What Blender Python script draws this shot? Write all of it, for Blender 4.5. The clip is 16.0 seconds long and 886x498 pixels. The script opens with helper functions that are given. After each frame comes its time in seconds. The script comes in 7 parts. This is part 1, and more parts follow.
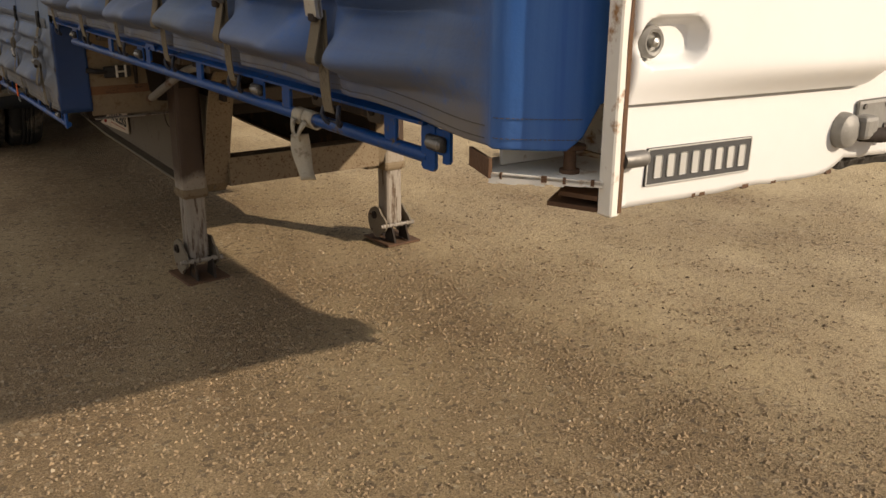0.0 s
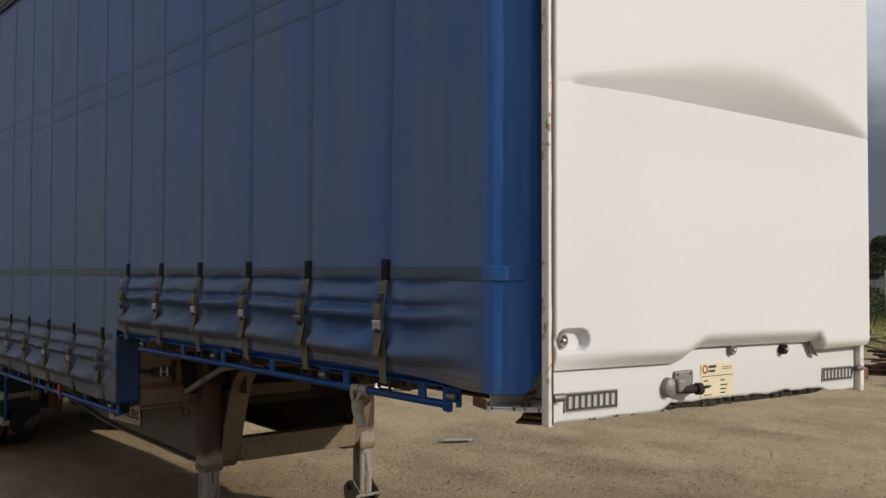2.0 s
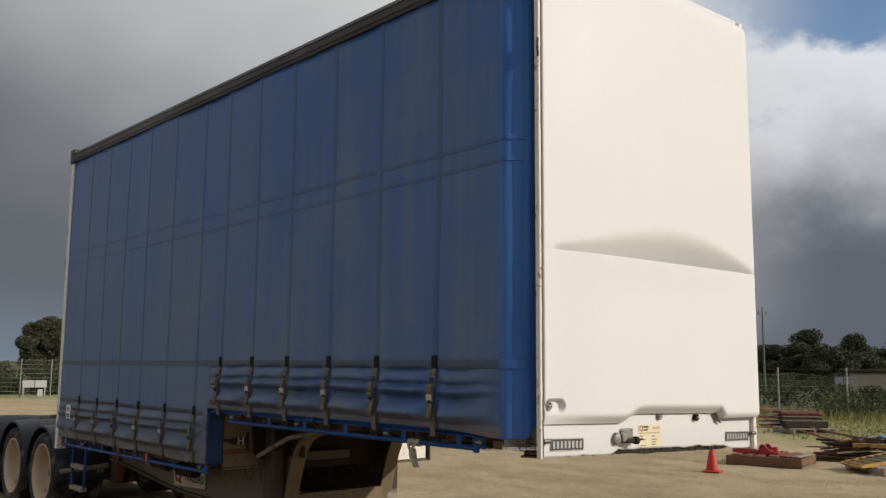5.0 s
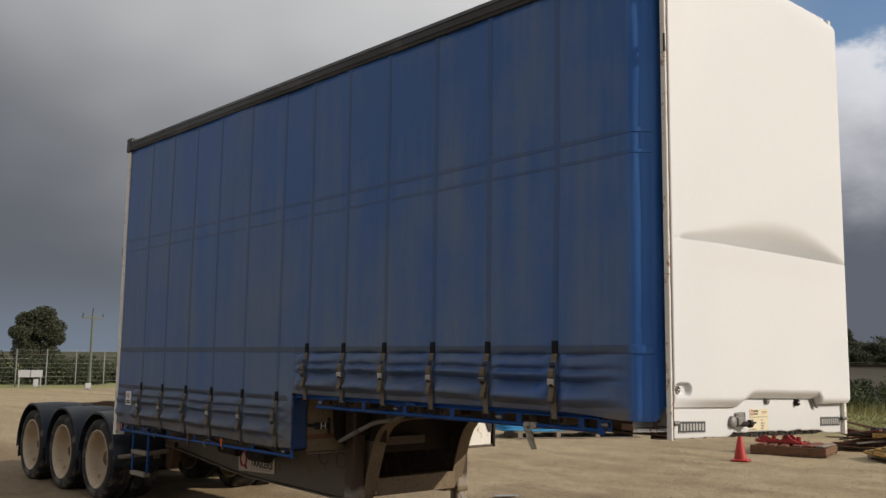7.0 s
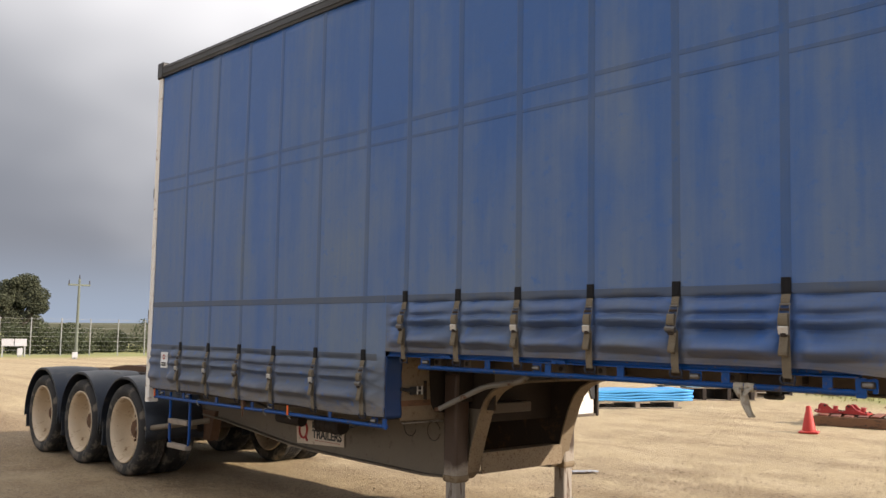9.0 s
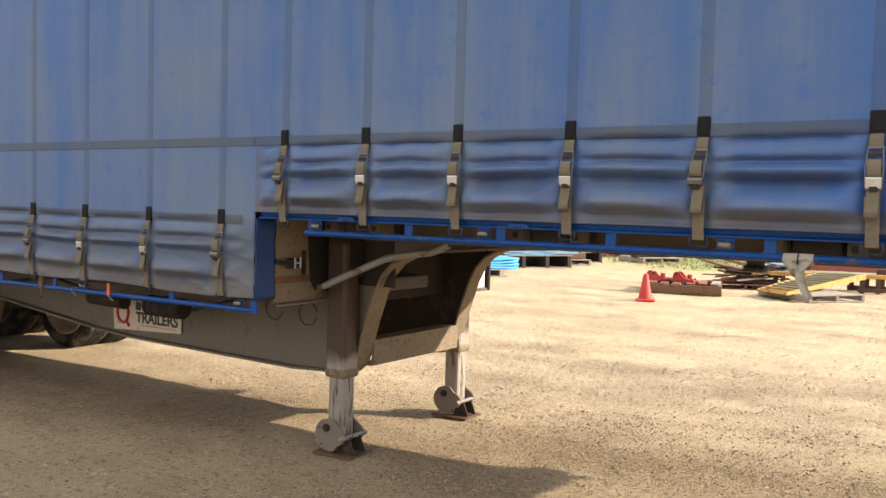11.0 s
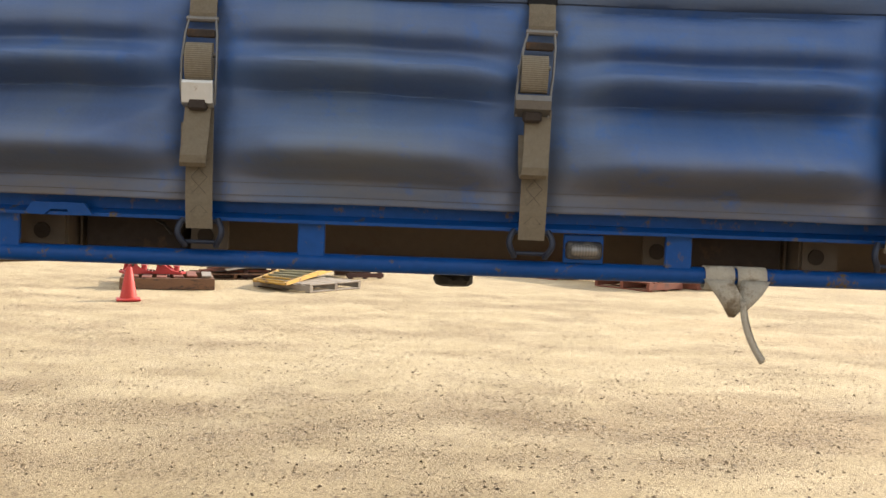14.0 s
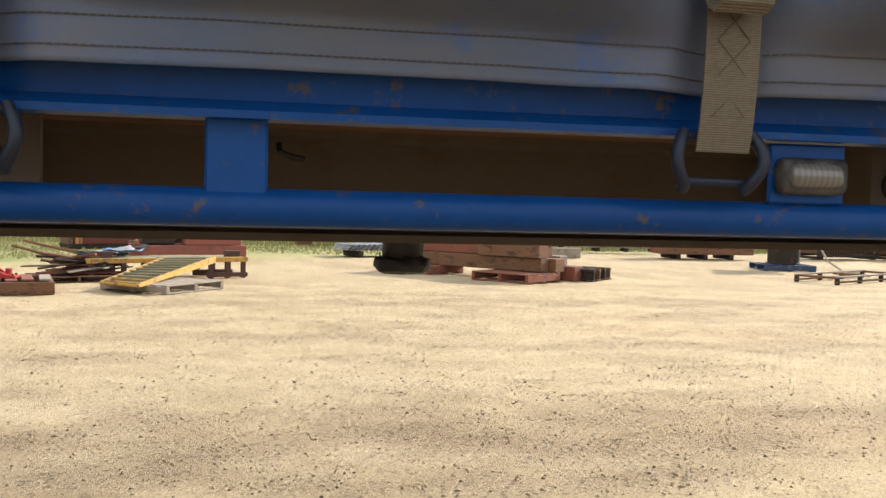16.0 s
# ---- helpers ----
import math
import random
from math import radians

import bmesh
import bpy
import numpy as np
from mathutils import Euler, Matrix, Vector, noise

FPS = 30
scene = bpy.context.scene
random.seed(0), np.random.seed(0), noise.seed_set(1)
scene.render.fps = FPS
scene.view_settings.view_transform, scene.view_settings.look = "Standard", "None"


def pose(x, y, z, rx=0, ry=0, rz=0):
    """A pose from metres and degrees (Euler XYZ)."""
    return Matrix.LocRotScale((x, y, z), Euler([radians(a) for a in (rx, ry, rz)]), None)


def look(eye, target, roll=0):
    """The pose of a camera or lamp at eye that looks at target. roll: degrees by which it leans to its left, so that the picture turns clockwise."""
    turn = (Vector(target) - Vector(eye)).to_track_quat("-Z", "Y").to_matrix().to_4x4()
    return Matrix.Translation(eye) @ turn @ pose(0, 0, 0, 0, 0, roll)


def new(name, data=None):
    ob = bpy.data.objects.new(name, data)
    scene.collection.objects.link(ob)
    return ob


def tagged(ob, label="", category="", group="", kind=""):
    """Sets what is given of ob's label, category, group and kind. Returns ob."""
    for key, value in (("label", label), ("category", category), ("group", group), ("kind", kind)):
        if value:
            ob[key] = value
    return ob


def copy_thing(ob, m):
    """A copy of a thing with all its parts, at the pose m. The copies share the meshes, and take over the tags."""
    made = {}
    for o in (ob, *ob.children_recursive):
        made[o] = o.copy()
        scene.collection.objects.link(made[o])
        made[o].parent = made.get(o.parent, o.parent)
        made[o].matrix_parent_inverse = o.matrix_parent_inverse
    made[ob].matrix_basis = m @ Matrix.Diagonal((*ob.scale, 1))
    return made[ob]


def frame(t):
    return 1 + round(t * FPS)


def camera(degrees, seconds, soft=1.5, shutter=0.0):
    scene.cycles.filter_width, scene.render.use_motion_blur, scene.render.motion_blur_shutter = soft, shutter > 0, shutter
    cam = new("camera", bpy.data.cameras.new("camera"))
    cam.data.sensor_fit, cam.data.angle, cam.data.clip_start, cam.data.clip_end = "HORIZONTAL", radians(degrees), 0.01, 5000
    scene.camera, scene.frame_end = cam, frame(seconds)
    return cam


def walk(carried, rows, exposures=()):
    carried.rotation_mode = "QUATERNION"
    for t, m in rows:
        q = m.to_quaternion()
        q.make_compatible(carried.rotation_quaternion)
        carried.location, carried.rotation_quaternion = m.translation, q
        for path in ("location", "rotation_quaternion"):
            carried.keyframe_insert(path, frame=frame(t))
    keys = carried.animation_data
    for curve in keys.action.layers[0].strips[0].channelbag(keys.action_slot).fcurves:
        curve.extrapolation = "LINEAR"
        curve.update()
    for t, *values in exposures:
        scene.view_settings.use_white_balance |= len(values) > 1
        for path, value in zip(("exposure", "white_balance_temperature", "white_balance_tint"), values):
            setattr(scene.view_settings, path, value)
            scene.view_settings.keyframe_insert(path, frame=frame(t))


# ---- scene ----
cam = camera(52.5, 16.0)
PATH = [
    (0, (-0.963, -1.231, 1.652), (0.105, 0.342, 1.033), 0.3),
    (0.5, (-1.283, -1.463, 1.675), (-0.092, 0.051, 1.138), 0.2),
    (1, (-1.523, -1.768, 1.693), (-0.268, -0.237, 1.407), 0.2),
    (1.5, (-1.805, -2.048, 1.73), (-0.536, -0.502, 1.694), 0.1),
    (2, (-2.11, -2.309, 1.758), (-0.844, -0.761, 1.808), 0.1),
    (2.5, (-2.345, -2.622, 1.767), (-1.084, -1.073, 1.851), 0.1),
    (3, (-2.645, -2.86, 1.786), (-1.372, -1.324, 1.925), 0.1),
    (3.5, (-2.956, -3.076, 1.807), (-1.665, -1.562, 2.012), 0.3),
    (3.7, (-3.053, -3.167, 1.795), (-1.76, -1.658, 2.019), 0.3),
    (5.8, (-4.006, -3.783, 1.729), (-2.719, -2.275, 1.992), 0.5),
    (6, (-4.118, -3.774, 1.735), (-2.83, -2.265, 1.991), 0.5),
    (6.5, (-4.331, -3.588, 1.687), (-3.025, -2.094, 1.937), 0.6),
    (7, (-4.366, -3.216, 1.679), (-3.049, -1.731, 1.923), 0.7),
    (7.5, (-4.462, -2.818, 1.63), (-3.143, -1.334, 1.87), 0.8),
    (8, (-4.496, -2.42, 1.617), (-3.179, -0.933, 1.85), 0.9),
    (8.2, (-4.457, -2.223, 1.594), (-3.14, -0.735, 1.822), 0.9),
    (10.3, (-3.893, -0.408, 1.459), (-2.364, 0.882, 1.474), 1.2),
    (10.5, (-3.831, -0.253, 1.463), (-2.267, 0.993, 1.442), 1.3),
    (11, (-3.561, 0.107, 1.429), (-1.892, 1.205, 1.331), 1.5),
    (11.5, (-3.28, 0.411, 1.429), (-1.498, 1.311, 1.307), 1.8),
    (12, (-3.031, 0.688, 1.452), (-1.147, 1.349, 1.335), 2.1),
    (12.5, (-2.657, 0.906, 1.424), (-0.704, 1.322, 1.316), 2.1),
    (13, (-2.317, 1.112, 1.41), (-0.33, 1.321, 1.309), 2.2),
    (13.5, (-2.001, 1.303, 1.423), (-0.004, 1.361, 1.327), 2.3),
    (14, (-1.578, 1.41, 1.371), (0.42, 1.369, 1.274), 2.1),
    (14.5, (-1.213, 1.553, 1.339), (0.78, 1.412, 1.239), 1.8),
    (15, (-0.861, 1.582, 1.253), (1.121, 1.339, 1.148), 1.6),
    (15.5, (-0.611, 1.502, 1.228), (1.364, 1.206, 1.13), 1.9),
    (16, (-0.698, 1.576, 1.266), (1.268, 1.223, 1.173), 1.4),
]
walk(cam, [(t, look(eye, target, roll)) for t, eye, target, roll in PATH],
     exposures=[(0.0, 0.13, 7300, 13), (0.6, -0.22, 6450, 10), (1.5, -0.68, 6300, 10), (2.2, -0.4, 6250, 10), (3.5, -0.30, 6300, 10), (6.0, -0.38, 6500, 10), (7.0, -0.38, 6450, 11), (8.2, 0.20, 6500, 13), (10.3, 1.30, 6600, 14), (11.0, 1.38, 6550, 12), (12.0, 1.22, 6550, 11), (13.5, 1.10, 6500, 10), (14.5, 1.06, 6450, 9), (15.2, 0.97, 6500, 10), (16.0, 1.00, 6350, 9)])

# ---- light: low sun from ahead of the trailer, broken storm cloud ----
SUN_AZ = math.atan2(-0.85, 0.53)
SUN_EL = radians(24.6)
to_sun = Vector((math.cos(SUN_AZ) * math.cos(SUN_EL), math.sin(SUN_AZ) * math.cos(SUN_EL), math.sin(SUN_EL)))
sun = new("sun", bpy.data.lights.new("sun", "SUN"))
sun.data.energy, sun.data.angle, sun.data.color = 4.0, radians(0.6), (1.0, 0.90, 0.76)
sun.matrix_world = look(to_sun * 60, (0, 0, 0))

world = bpy.data.worlds.new("sky")
scene.world = world
world.use_nodes = True
wn, wl = world.node_tree.nodes, world.node_tree.links
wn.clear()


def wnode(kind, **kw):
    n = wn.new(kind)
    for k, v in kw.items():
        n.inputs[k].default_value = v
    return n


def wmath(op, a, b=None, clamp=False):
    n = wn.new("ShaderNodeMath")
    n.operation, n.use_clamp = op, clamp
    for i, s in enumerate((a, b)):
        if s is None:
            continue
        if isinstance(s, (int, float)):
            n.inputs[i].default_value = s
        else:
            wl.new(s, n.inputs[i])
    return n.outputs[0]


def wrange(v, a, b, c, d):
    n = wn.new("ShaderNodeMapRange")
    n.interpolation_type = "SMOOTHSTEP"
    wl.new(v, n.inputs[0])
    for i, s in enumerate((a, b, c, d)):
        n.inputs[i + 1].default_value = s
    return n.outputs[0]


def wmix(f, a, b):
    n = wn.new("ShaderNodeMix")
    n.data_type = "RGBA"
    for sock, s in ((n.inputs[0], f), (n.inputs[6], a), (n.inputs[7], b)):
        if isinstance(s, (int, float)):
            sock.default_value = s
        elif isinstance(s, tuple):
            sock.default_value = (*s, 1)
        else:
            wl.new(s, sock)
    return n.outputs[2]


coord = wn.new("ShaderNodeTexCoord")
sep = wn.new("ShaderNodeSeparateXYZ")
wl.new(coord.outputs["Generated"], sep.inputs[0])
up = wmath("MAXIMUM", sep.outputs[2], 0.0)
flat = wmath("ADD", up, 0.5)
comb = wn.new("ShaderNodeCombineXYZ")
wl.new(wmath("DIVIDE", sep.outputs[0], flat), comb.inputs[0])
wl.new(wmath("DIVIDE", sep.outputs[1], flat), comb.inputs[1])
big = wnode("ShaderNodeTexNoise", Scale=1.5, Detail=3.0, Roughness=0.55)
fine = wnode("ShaderNodeTexNoise", Scale=4.2, Detail=6.0, Roughness=0.6)
wl.new(comb.outputs[0], big.inputs["Vector"])
wl.new(comb.outputs[0], fine.inputs["Vector"])
sky = wn.new("ShaderNodeTexSky")
sky.sky_type, sky.sun_disc, sky.sun_elevation, sky.sun_rotation = "NISHITA", False, SUN_EL, math.pi / 2 - SUN_AZ
skyc = wn.new("ShaderNodeMix")
skyc.data_type, skyc.blend_type = "RGBA", "MULTIPLY"
skyc.inputs[0].default_value = 1.0
wl.new(sky.outputs[0], skyc.inputs[6])
skyc.inputs[7].default_value = (0.13, 0.14, 0.15, 1)
# towards +x: broken bright cumulus under blue sky; towards +y: slate storm cloud, thinning overhead
east = wrange(wmath("SUBTRACT", sep.outputs[0], wmath("MULTIPLY", sep.outputs[1], 0.95)), 0.20, 0.50, 0.0, 1.0)
drift = wmath("MULTIPLY", wmath("SUBTRACT", big.outputs[0], 0.5), 0.40)
lift = wmath("ADD", wmath("ADD", up, drift), wmath("MULTIPLY", wmath("SUBTRACT", sep.outputs[0], 0.45), 0.42))
storm = wmix(wrange(lift, 0.02, 0.56, 0.0, 1.0), (0.158, 0.172, 0.196), (0.92, 0.92, 0.91))
storm = wmix(wrange(up, 0.0, 0.10, 0.9, 0.0), storm, (0.225, 0.275, 0.345))
# behind the storm front, to the west and south, sunlit broken cloud
bright = wmix(wrange(fine.outputs[0], 0.35, 0.65, 0.0, 1.0), (0.40, 0.42, 0.45), (0.74, 0.73, 0.72))
open_side = wmath("MAXIMUM", wrange(sep.outputs[0], 0.12, -0.40, 0.0, 1.0), wrange(sep.outputs[1], 0.20, -0.30, 0.0, 1.0))
puff = wmath("ADD", wmath("ADD", up, wmath("MULTIPLY", wmath("SUBTRACT", big.outputs[0], 0.5), 0.10)), wmath("MULTIPLY", wmath("SUBTRACT", fine.outputs[0], 0.5), 0.16))
cumulus = wmix(wrange(puff, 0.11, 0.30, 0.0, 1.0), (0.15, 0.165, 0.20), (0.92, 0.94, 0.98))
cloud = wmix(open_side, wmix(east, storm, cumulus), bright)
hole = wmath("MULTIPLY", wrange(wmath("ADD", up, wmath("MULTIPLY", wmath("SUBTRACT", fine.outputs[0], 0.5), 0.36)), 0.285, 0.335, 0.0, 1.0), east)
total = wmix(hole, cloud, skyc.outputs[2])
bg = wnode("ShaderNodeBackground", Strength=1.0)
wl.new(total, bg.inputs[0])
wo = wn.new("ShaderNodeOutputWorld")
wl.new(bg.outputs[0], wo.inputs[0])


# ---- materials ----
def nodes_of(name):
    m = bpy.data.materials.new(name)
    m.use_nodes = True
    return m, m.node_tree.nodes, m.node_tree.links, m.node_tree.nodes["Principled BSDF"]


class Graph:
    """Small builder for shader node graphs."""

    def __init__(self, name):
        self.m, self.n, self.l, self.p = nodes_of(name)
        self.geo = self.n.new("ShaderNodeNewGeometry")
        self.tc = self.n.new("ShaderNodeTexCoord")

    def put(self, sock, s):
        if isinstance(s, (int, float)):
            sock.default_value = s
        elif isinstance(s, tuple):
            sock.default_value = (*s, 1) if len(sock.default_value) == 4 and len(s) == 3 else s
        else:
            self.l.new(s, sock)

    def vec(self, world_space=False, stretch=(1, 1, 1)):
        mp = self.n.new("ShaderNodeMapping")
        self.l.new(self.geo.outputs["Position"] if world_space else self.tc.outputs["Object"], mp.inputs[0])
        mp.inputs["Scale"].default_value = stretch
        return mp.outputs[0]

    def noise(self, v, scale, detail=4.0, rough=0.55):
        t = self.n.new("ShaderNodeTexNoise")
        self.l.new(v, t.inputs["Vector"])
        t.inputs["Scale"].default_value, t.inputs["Detail"].default_value, t.inputs["Roughness"].default_value = scale, detail, rough
        return t.outputs[0]

    def span(self, v, a, b, c=0.0, d=1.0):
        r = self.n.new("ShaderNodeMapRange")
        self.l.new(v, r.inputs[0])
        for i, s in enumerate((a, b, c, d)):
            r.inputs[i + 1].default_value = s
        return r.outputs[0]

    def math(self, op, a, b=0.0):
        q = self.n.new("ShaderNodeMath")
        q.operation = op
        self.put(q.inputs[0], a), self.put(q.inputs[1], b)
        return q.outputs[0]

    def mix(self, f, a, b, blend="MIX"):
        q = self.n.new("ShaderNodeMix")
        q.data_type, q.blend_type = "RGBA", blend
        self.put(q.inputs[0], f), self.put(q.inputs[6], a), self.put(q.inputs[7], b)
        return q.outputs[2]

    def bump(self, h, strength, distance=0.01):
        b = self.n.new("ShaderNodeBump")
        b.inputs["Strength"].default_value, b.inputs["Distance"].default_value = strength, distance
        self.l.new(h, b.inputs["Height"])
        self.l.new(b.outputs[0], self.p.inputs["Normal"])

    def done(self, colour, rough=0.6, metal=0.0, spec=0.5):
        self.put(self.p.inputs["Base Color"], colour)
        self.put(self.p.inputs["Roughness"], rough)
        self.put(self.p.inputs["Metallic"], metal)
        self.p.inputs["Specular IOR Level"].default_value = spec
        return self.m


def shade(c, k):
    return tuple(min(1.0, v * k) for v in c)


def mat(name, base, rough=0.6, metal=0.0, var=0.25, scale=4.0, fine=70.0, bump=0.2, stain=None, amount=0.5, stain_scale=6.0, stretch=(1, 1, 1), spec=0.4):
    g = Graph(name)
    v = g.vec(stretch=stretch)
    info = g.n.new("ShaderNodeObjectInfo")
    a, b = g.noise(v, scale), g.noise(v, fine, 3.0)
    f = g.math("ADD", g.math("MULTIPLY", a, 0.6), g.math("MULTIPLY", b, 0.4))
    c = g.mix(g.span(f, 0.3, 0.7), shade(base, 1 - var), shade(base, 1 + var))
    c = g.mix(0.35, c, g.mix(info.outputs["Random"], shade(base, 0.8), shade(base, 1.2)))
    r = g.span(a, 0.3, 0.7, max(rough - 0.1, 0.03), min(rough + 0.12, 1))
    if stain:
        s = g.span(g.math("ADD", g.noise(v, stain_scale, 8.0, 0.65), g.math("MULTIPLY", b, 0.15)), 0.72 - 0.3 * amount, 0.82 - 0.3 * amount)
        c = g.mix(s, c, stain)
        r = g.math("MAXIMUM", r, g.math("MULTIPLY", s, 0.85))
    g.bump(b, bump, 0.004)
    return g.done(c, r, metal, spec)


RUST = (0.13, 0.062, 0.03)
DUST = (0.30, 0.25, 0.19)


def curtain_material(name, blue, dusty, extra):
    g = Graph(name)
    v = g.vec(True)
    streak = g.noise(g.vec(True, (1.0, 3.4, 0.30)), 1.2, 6.0, 0.62)
    runs = g.noise(g.vec(True, (1.0, 26.0, 0.9)), 1.1, 4.0, 0.6)
    blot = g.noise(v, 1.0, 5.0)
    grain = g.noise(v, 160.0, 2.0)
    scuff = g.noise(g.vec(True, (1.0, 1.0, 3.0)), 7.0, 8.0, 0.7)
    sp = g.n.new("ShaderNodeSeparateXYZ")
    g.l.new(g.geo.outputs["Position"], sp.inputs[0])
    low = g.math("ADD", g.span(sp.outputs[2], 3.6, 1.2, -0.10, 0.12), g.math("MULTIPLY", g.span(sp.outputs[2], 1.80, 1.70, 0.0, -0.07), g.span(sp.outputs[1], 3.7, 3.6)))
    clean = g.span(sp.outputs[1], 0.012, 0.0, 0.0, -0.30)
    f = g.math("ADD", g.math("ADD", g.math("ADD", g.math("MULTIPLY", streak, 0.62), g.math("ADD", g.math("MULTIPLY", blot, 0.55), g.math("MULTIPLY", runs, 0.10))), low), clean)
    dust = g.span(f, 0.50, 0.82, extra, min(0.95, 0.70 + extra))
    c = g.mix(dust, blue, dusty)
    c = g.mix(g.span(scuff, 0.68, 0.74, 0.0, 0.45), c, shade(blue, 0.55))
    c = g.mix(g.span(grain, 0.2, 0.8, 0.0, 0.10), c, shade(dusty, 1.2))
    # grime in flat streaks, deepened to paint in shade under the folds
    grime_shade = g.noise(g.vec(True, (1.0, 0.35, 5.5)), 2.2, 7.0, 0.62)
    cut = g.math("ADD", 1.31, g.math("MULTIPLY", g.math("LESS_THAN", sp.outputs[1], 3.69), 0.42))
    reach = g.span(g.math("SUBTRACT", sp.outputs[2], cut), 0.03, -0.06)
    c = g.mix(g.math("MULTIPLY", g.math("MULTIPLY", g.span(grime_shade, 0.38, 0.68, 0.08, 0.60), reach), g.span(sp.outputs[1], 3.1, 3.7, 0.85, 1.0)), c, (0.075, 0.068, 0.060))
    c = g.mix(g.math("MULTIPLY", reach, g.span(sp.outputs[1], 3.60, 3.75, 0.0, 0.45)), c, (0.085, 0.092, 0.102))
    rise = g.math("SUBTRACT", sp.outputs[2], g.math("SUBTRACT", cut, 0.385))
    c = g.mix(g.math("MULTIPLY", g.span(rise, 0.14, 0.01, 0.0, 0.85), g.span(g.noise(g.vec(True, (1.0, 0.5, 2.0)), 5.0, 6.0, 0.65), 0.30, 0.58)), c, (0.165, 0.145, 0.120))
    rub = g.noise(v, 11.0, 7.0, 0.72)
    c = g.mix(g.span(rub, 0.56, 0.70, 0.0, 0.5), c, shade(blue, 1.25))
    c = g.mix(g.span(g.noise(g.vec(True, (1.0, 2.0, 1.0)), 23.0, 6.0, 0.7), 0.62, 0.72, 0.0, 0.28), c, shade(dusty, 0.62))
    c = g.mix(g.span(sp.outputs[1], 0.05, 0.0, 0.0, 0.90), c, g.mix(g.span(g.noise(g.vec(True, (14.0, 1.0, 0.4)), 2.0, 5.0), 0.35, 0.65), (0.016, 0.090, 0.310), (0.050, 0.150, 0.400)))
    crumple = g.noise(v, 6.0, 5.0, 0.6)
    g.bump(g.math("ADD", g.math("MULTIPLY", grain, 0.15), g.math("ADD", g.math("MULTIPLY", crumple, 1.6), g.math("MULTIPLY", blot, 1.0))), 0.2, 0.012)
    return g.done(c, g.span(dust, 0.0, 0.8, 0.35, 0.55), 0.0, 0.30)


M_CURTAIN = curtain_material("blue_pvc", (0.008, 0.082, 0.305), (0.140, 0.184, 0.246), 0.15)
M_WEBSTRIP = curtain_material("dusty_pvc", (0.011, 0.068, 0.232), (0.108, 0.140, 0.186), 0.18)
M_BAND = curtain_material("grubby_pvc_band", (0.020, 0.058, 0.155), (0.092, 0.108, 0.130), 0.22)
M_RETURN = mat("plain_blue_pvc", (0.012, 0.042, 0.135), 0.5, 0, 0.15, 3, 50, 0.1, (0.05, 0.06, 0.09), 0.25, 4)
M_BLUE = mat("blue_enamel", (0.0045, 0.056, 0.225), 0.36, 0, 0.25, 3, 60, 0.12, (0.12, 0.085, 0.035), 0.22, 34, spec=0.2)
M_WHITE = mat("white_gelcoat", (0.722, 0.718, 0.702), 0.50, 0, 0.03, 1.2, 30, 0.02, spec=0.22)
M_WHITEPAINT = mat("white_paint_rusting", (0.78, 0.75, 0.68), 0.5, 0, 0.08, 3, 40, 0.08, (0.33, 0.18, 0.08), 0.24, 17)
M_RUST = mat("rusty_steel", (0.115, 0.062, 0.035), 0.85, 0.1, 0.5, 8, 90, 0.5)
M_TORN = mat("torn_dark_edge", (0.045, 0.04, 0.033), 0.9, 0, 0.5, 12, 90, 0.5)
M_BEIGE = mat("dusty_beige_paint", (0.200, 0.152, 0.098), 0.75, 0, 0.2, 3, 50, 0.25, (0.135, 0.090, 0.050), 0.34, 26, spec=0.2)
M_SPECK = mat("rust_speckled_beige", (0.205, 0.158, 0.104), 0.75, 0, 0.25, 3, 50, 0.3, (0.110, 0.066, 0.034), 0.36, 80, spec=0.2)
M_OXIDE = mat("dark_oxide_steel", (0.080, 0.038, 0.028), 0.75, 0, 0.3, 4, 50, 0.3)
# darker stand-in for the beige steel, shade under the deck included
M_BROWN = mat("dusty_brown_steel", (0.105, 0.083, 0.062), 0.85, 0, 0.2, 3, 50, 0.25, (0.09, 0.06, 0.04), 0.3, 7)
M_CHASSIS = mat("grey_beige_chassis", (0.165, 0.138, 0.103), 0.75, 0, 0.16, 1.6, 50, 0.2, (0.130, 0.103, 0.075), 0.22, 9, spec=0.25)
# greasy steel; also carries the painted shade of rear coaming and far beam
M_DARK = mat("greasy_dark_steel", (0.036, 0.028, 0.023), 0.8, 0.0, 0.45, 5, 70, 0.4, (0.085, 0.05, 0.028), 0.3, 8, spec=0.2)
# black for greasy patches and for shade painted into the cavities
M_GREASE_SHADE = mat("black_grease", (0.042, 0.033, 0.026), 0.85, 0.0, 0.4, 5, 70, 0.4, spec=0.08)
M_GUARD = mat("blue_black_mudguard", (0.022, 0.027, 0.036), 0.5, 0, 0.25, 3, 60, 0.1, (0.06, 0.058, 0.052), 0.25, 4)
M_LEGIN = mat("pale_grey_leg", (0.31, 0.275, 0.235), 0.55, 0.2, 0.15, 6, 60, 0.2, (0.11, 0.075, 0.05), 0.46, 6, (5, 5, 0.7))
M_BLACK = mat("black_plastic", (0.018, 0.018, 0.02), 0.55, 0, 0.4, 6, 90, 0.2, (0.10, 0.09, 0.075), 0.35, 6)
M_PATCH = mat("black_rubber_patch", (0.008, 0.008, 0.009), 0.6, 0, 0.3, 20, 90, 0.2, spec=0.2)
M_HOOK = mat("dark_blue_steel_hook", (0.018, 0.024, 0.042), 0.45, 0.2, 0.2)
M_RUBBER = mat("tyre_rubber", (0.022, 0.021, 0.02), 0.8, 0, 0.35, 6, 90, 0.3, (0.13, 0.11, 0.085), 0.45, 5)
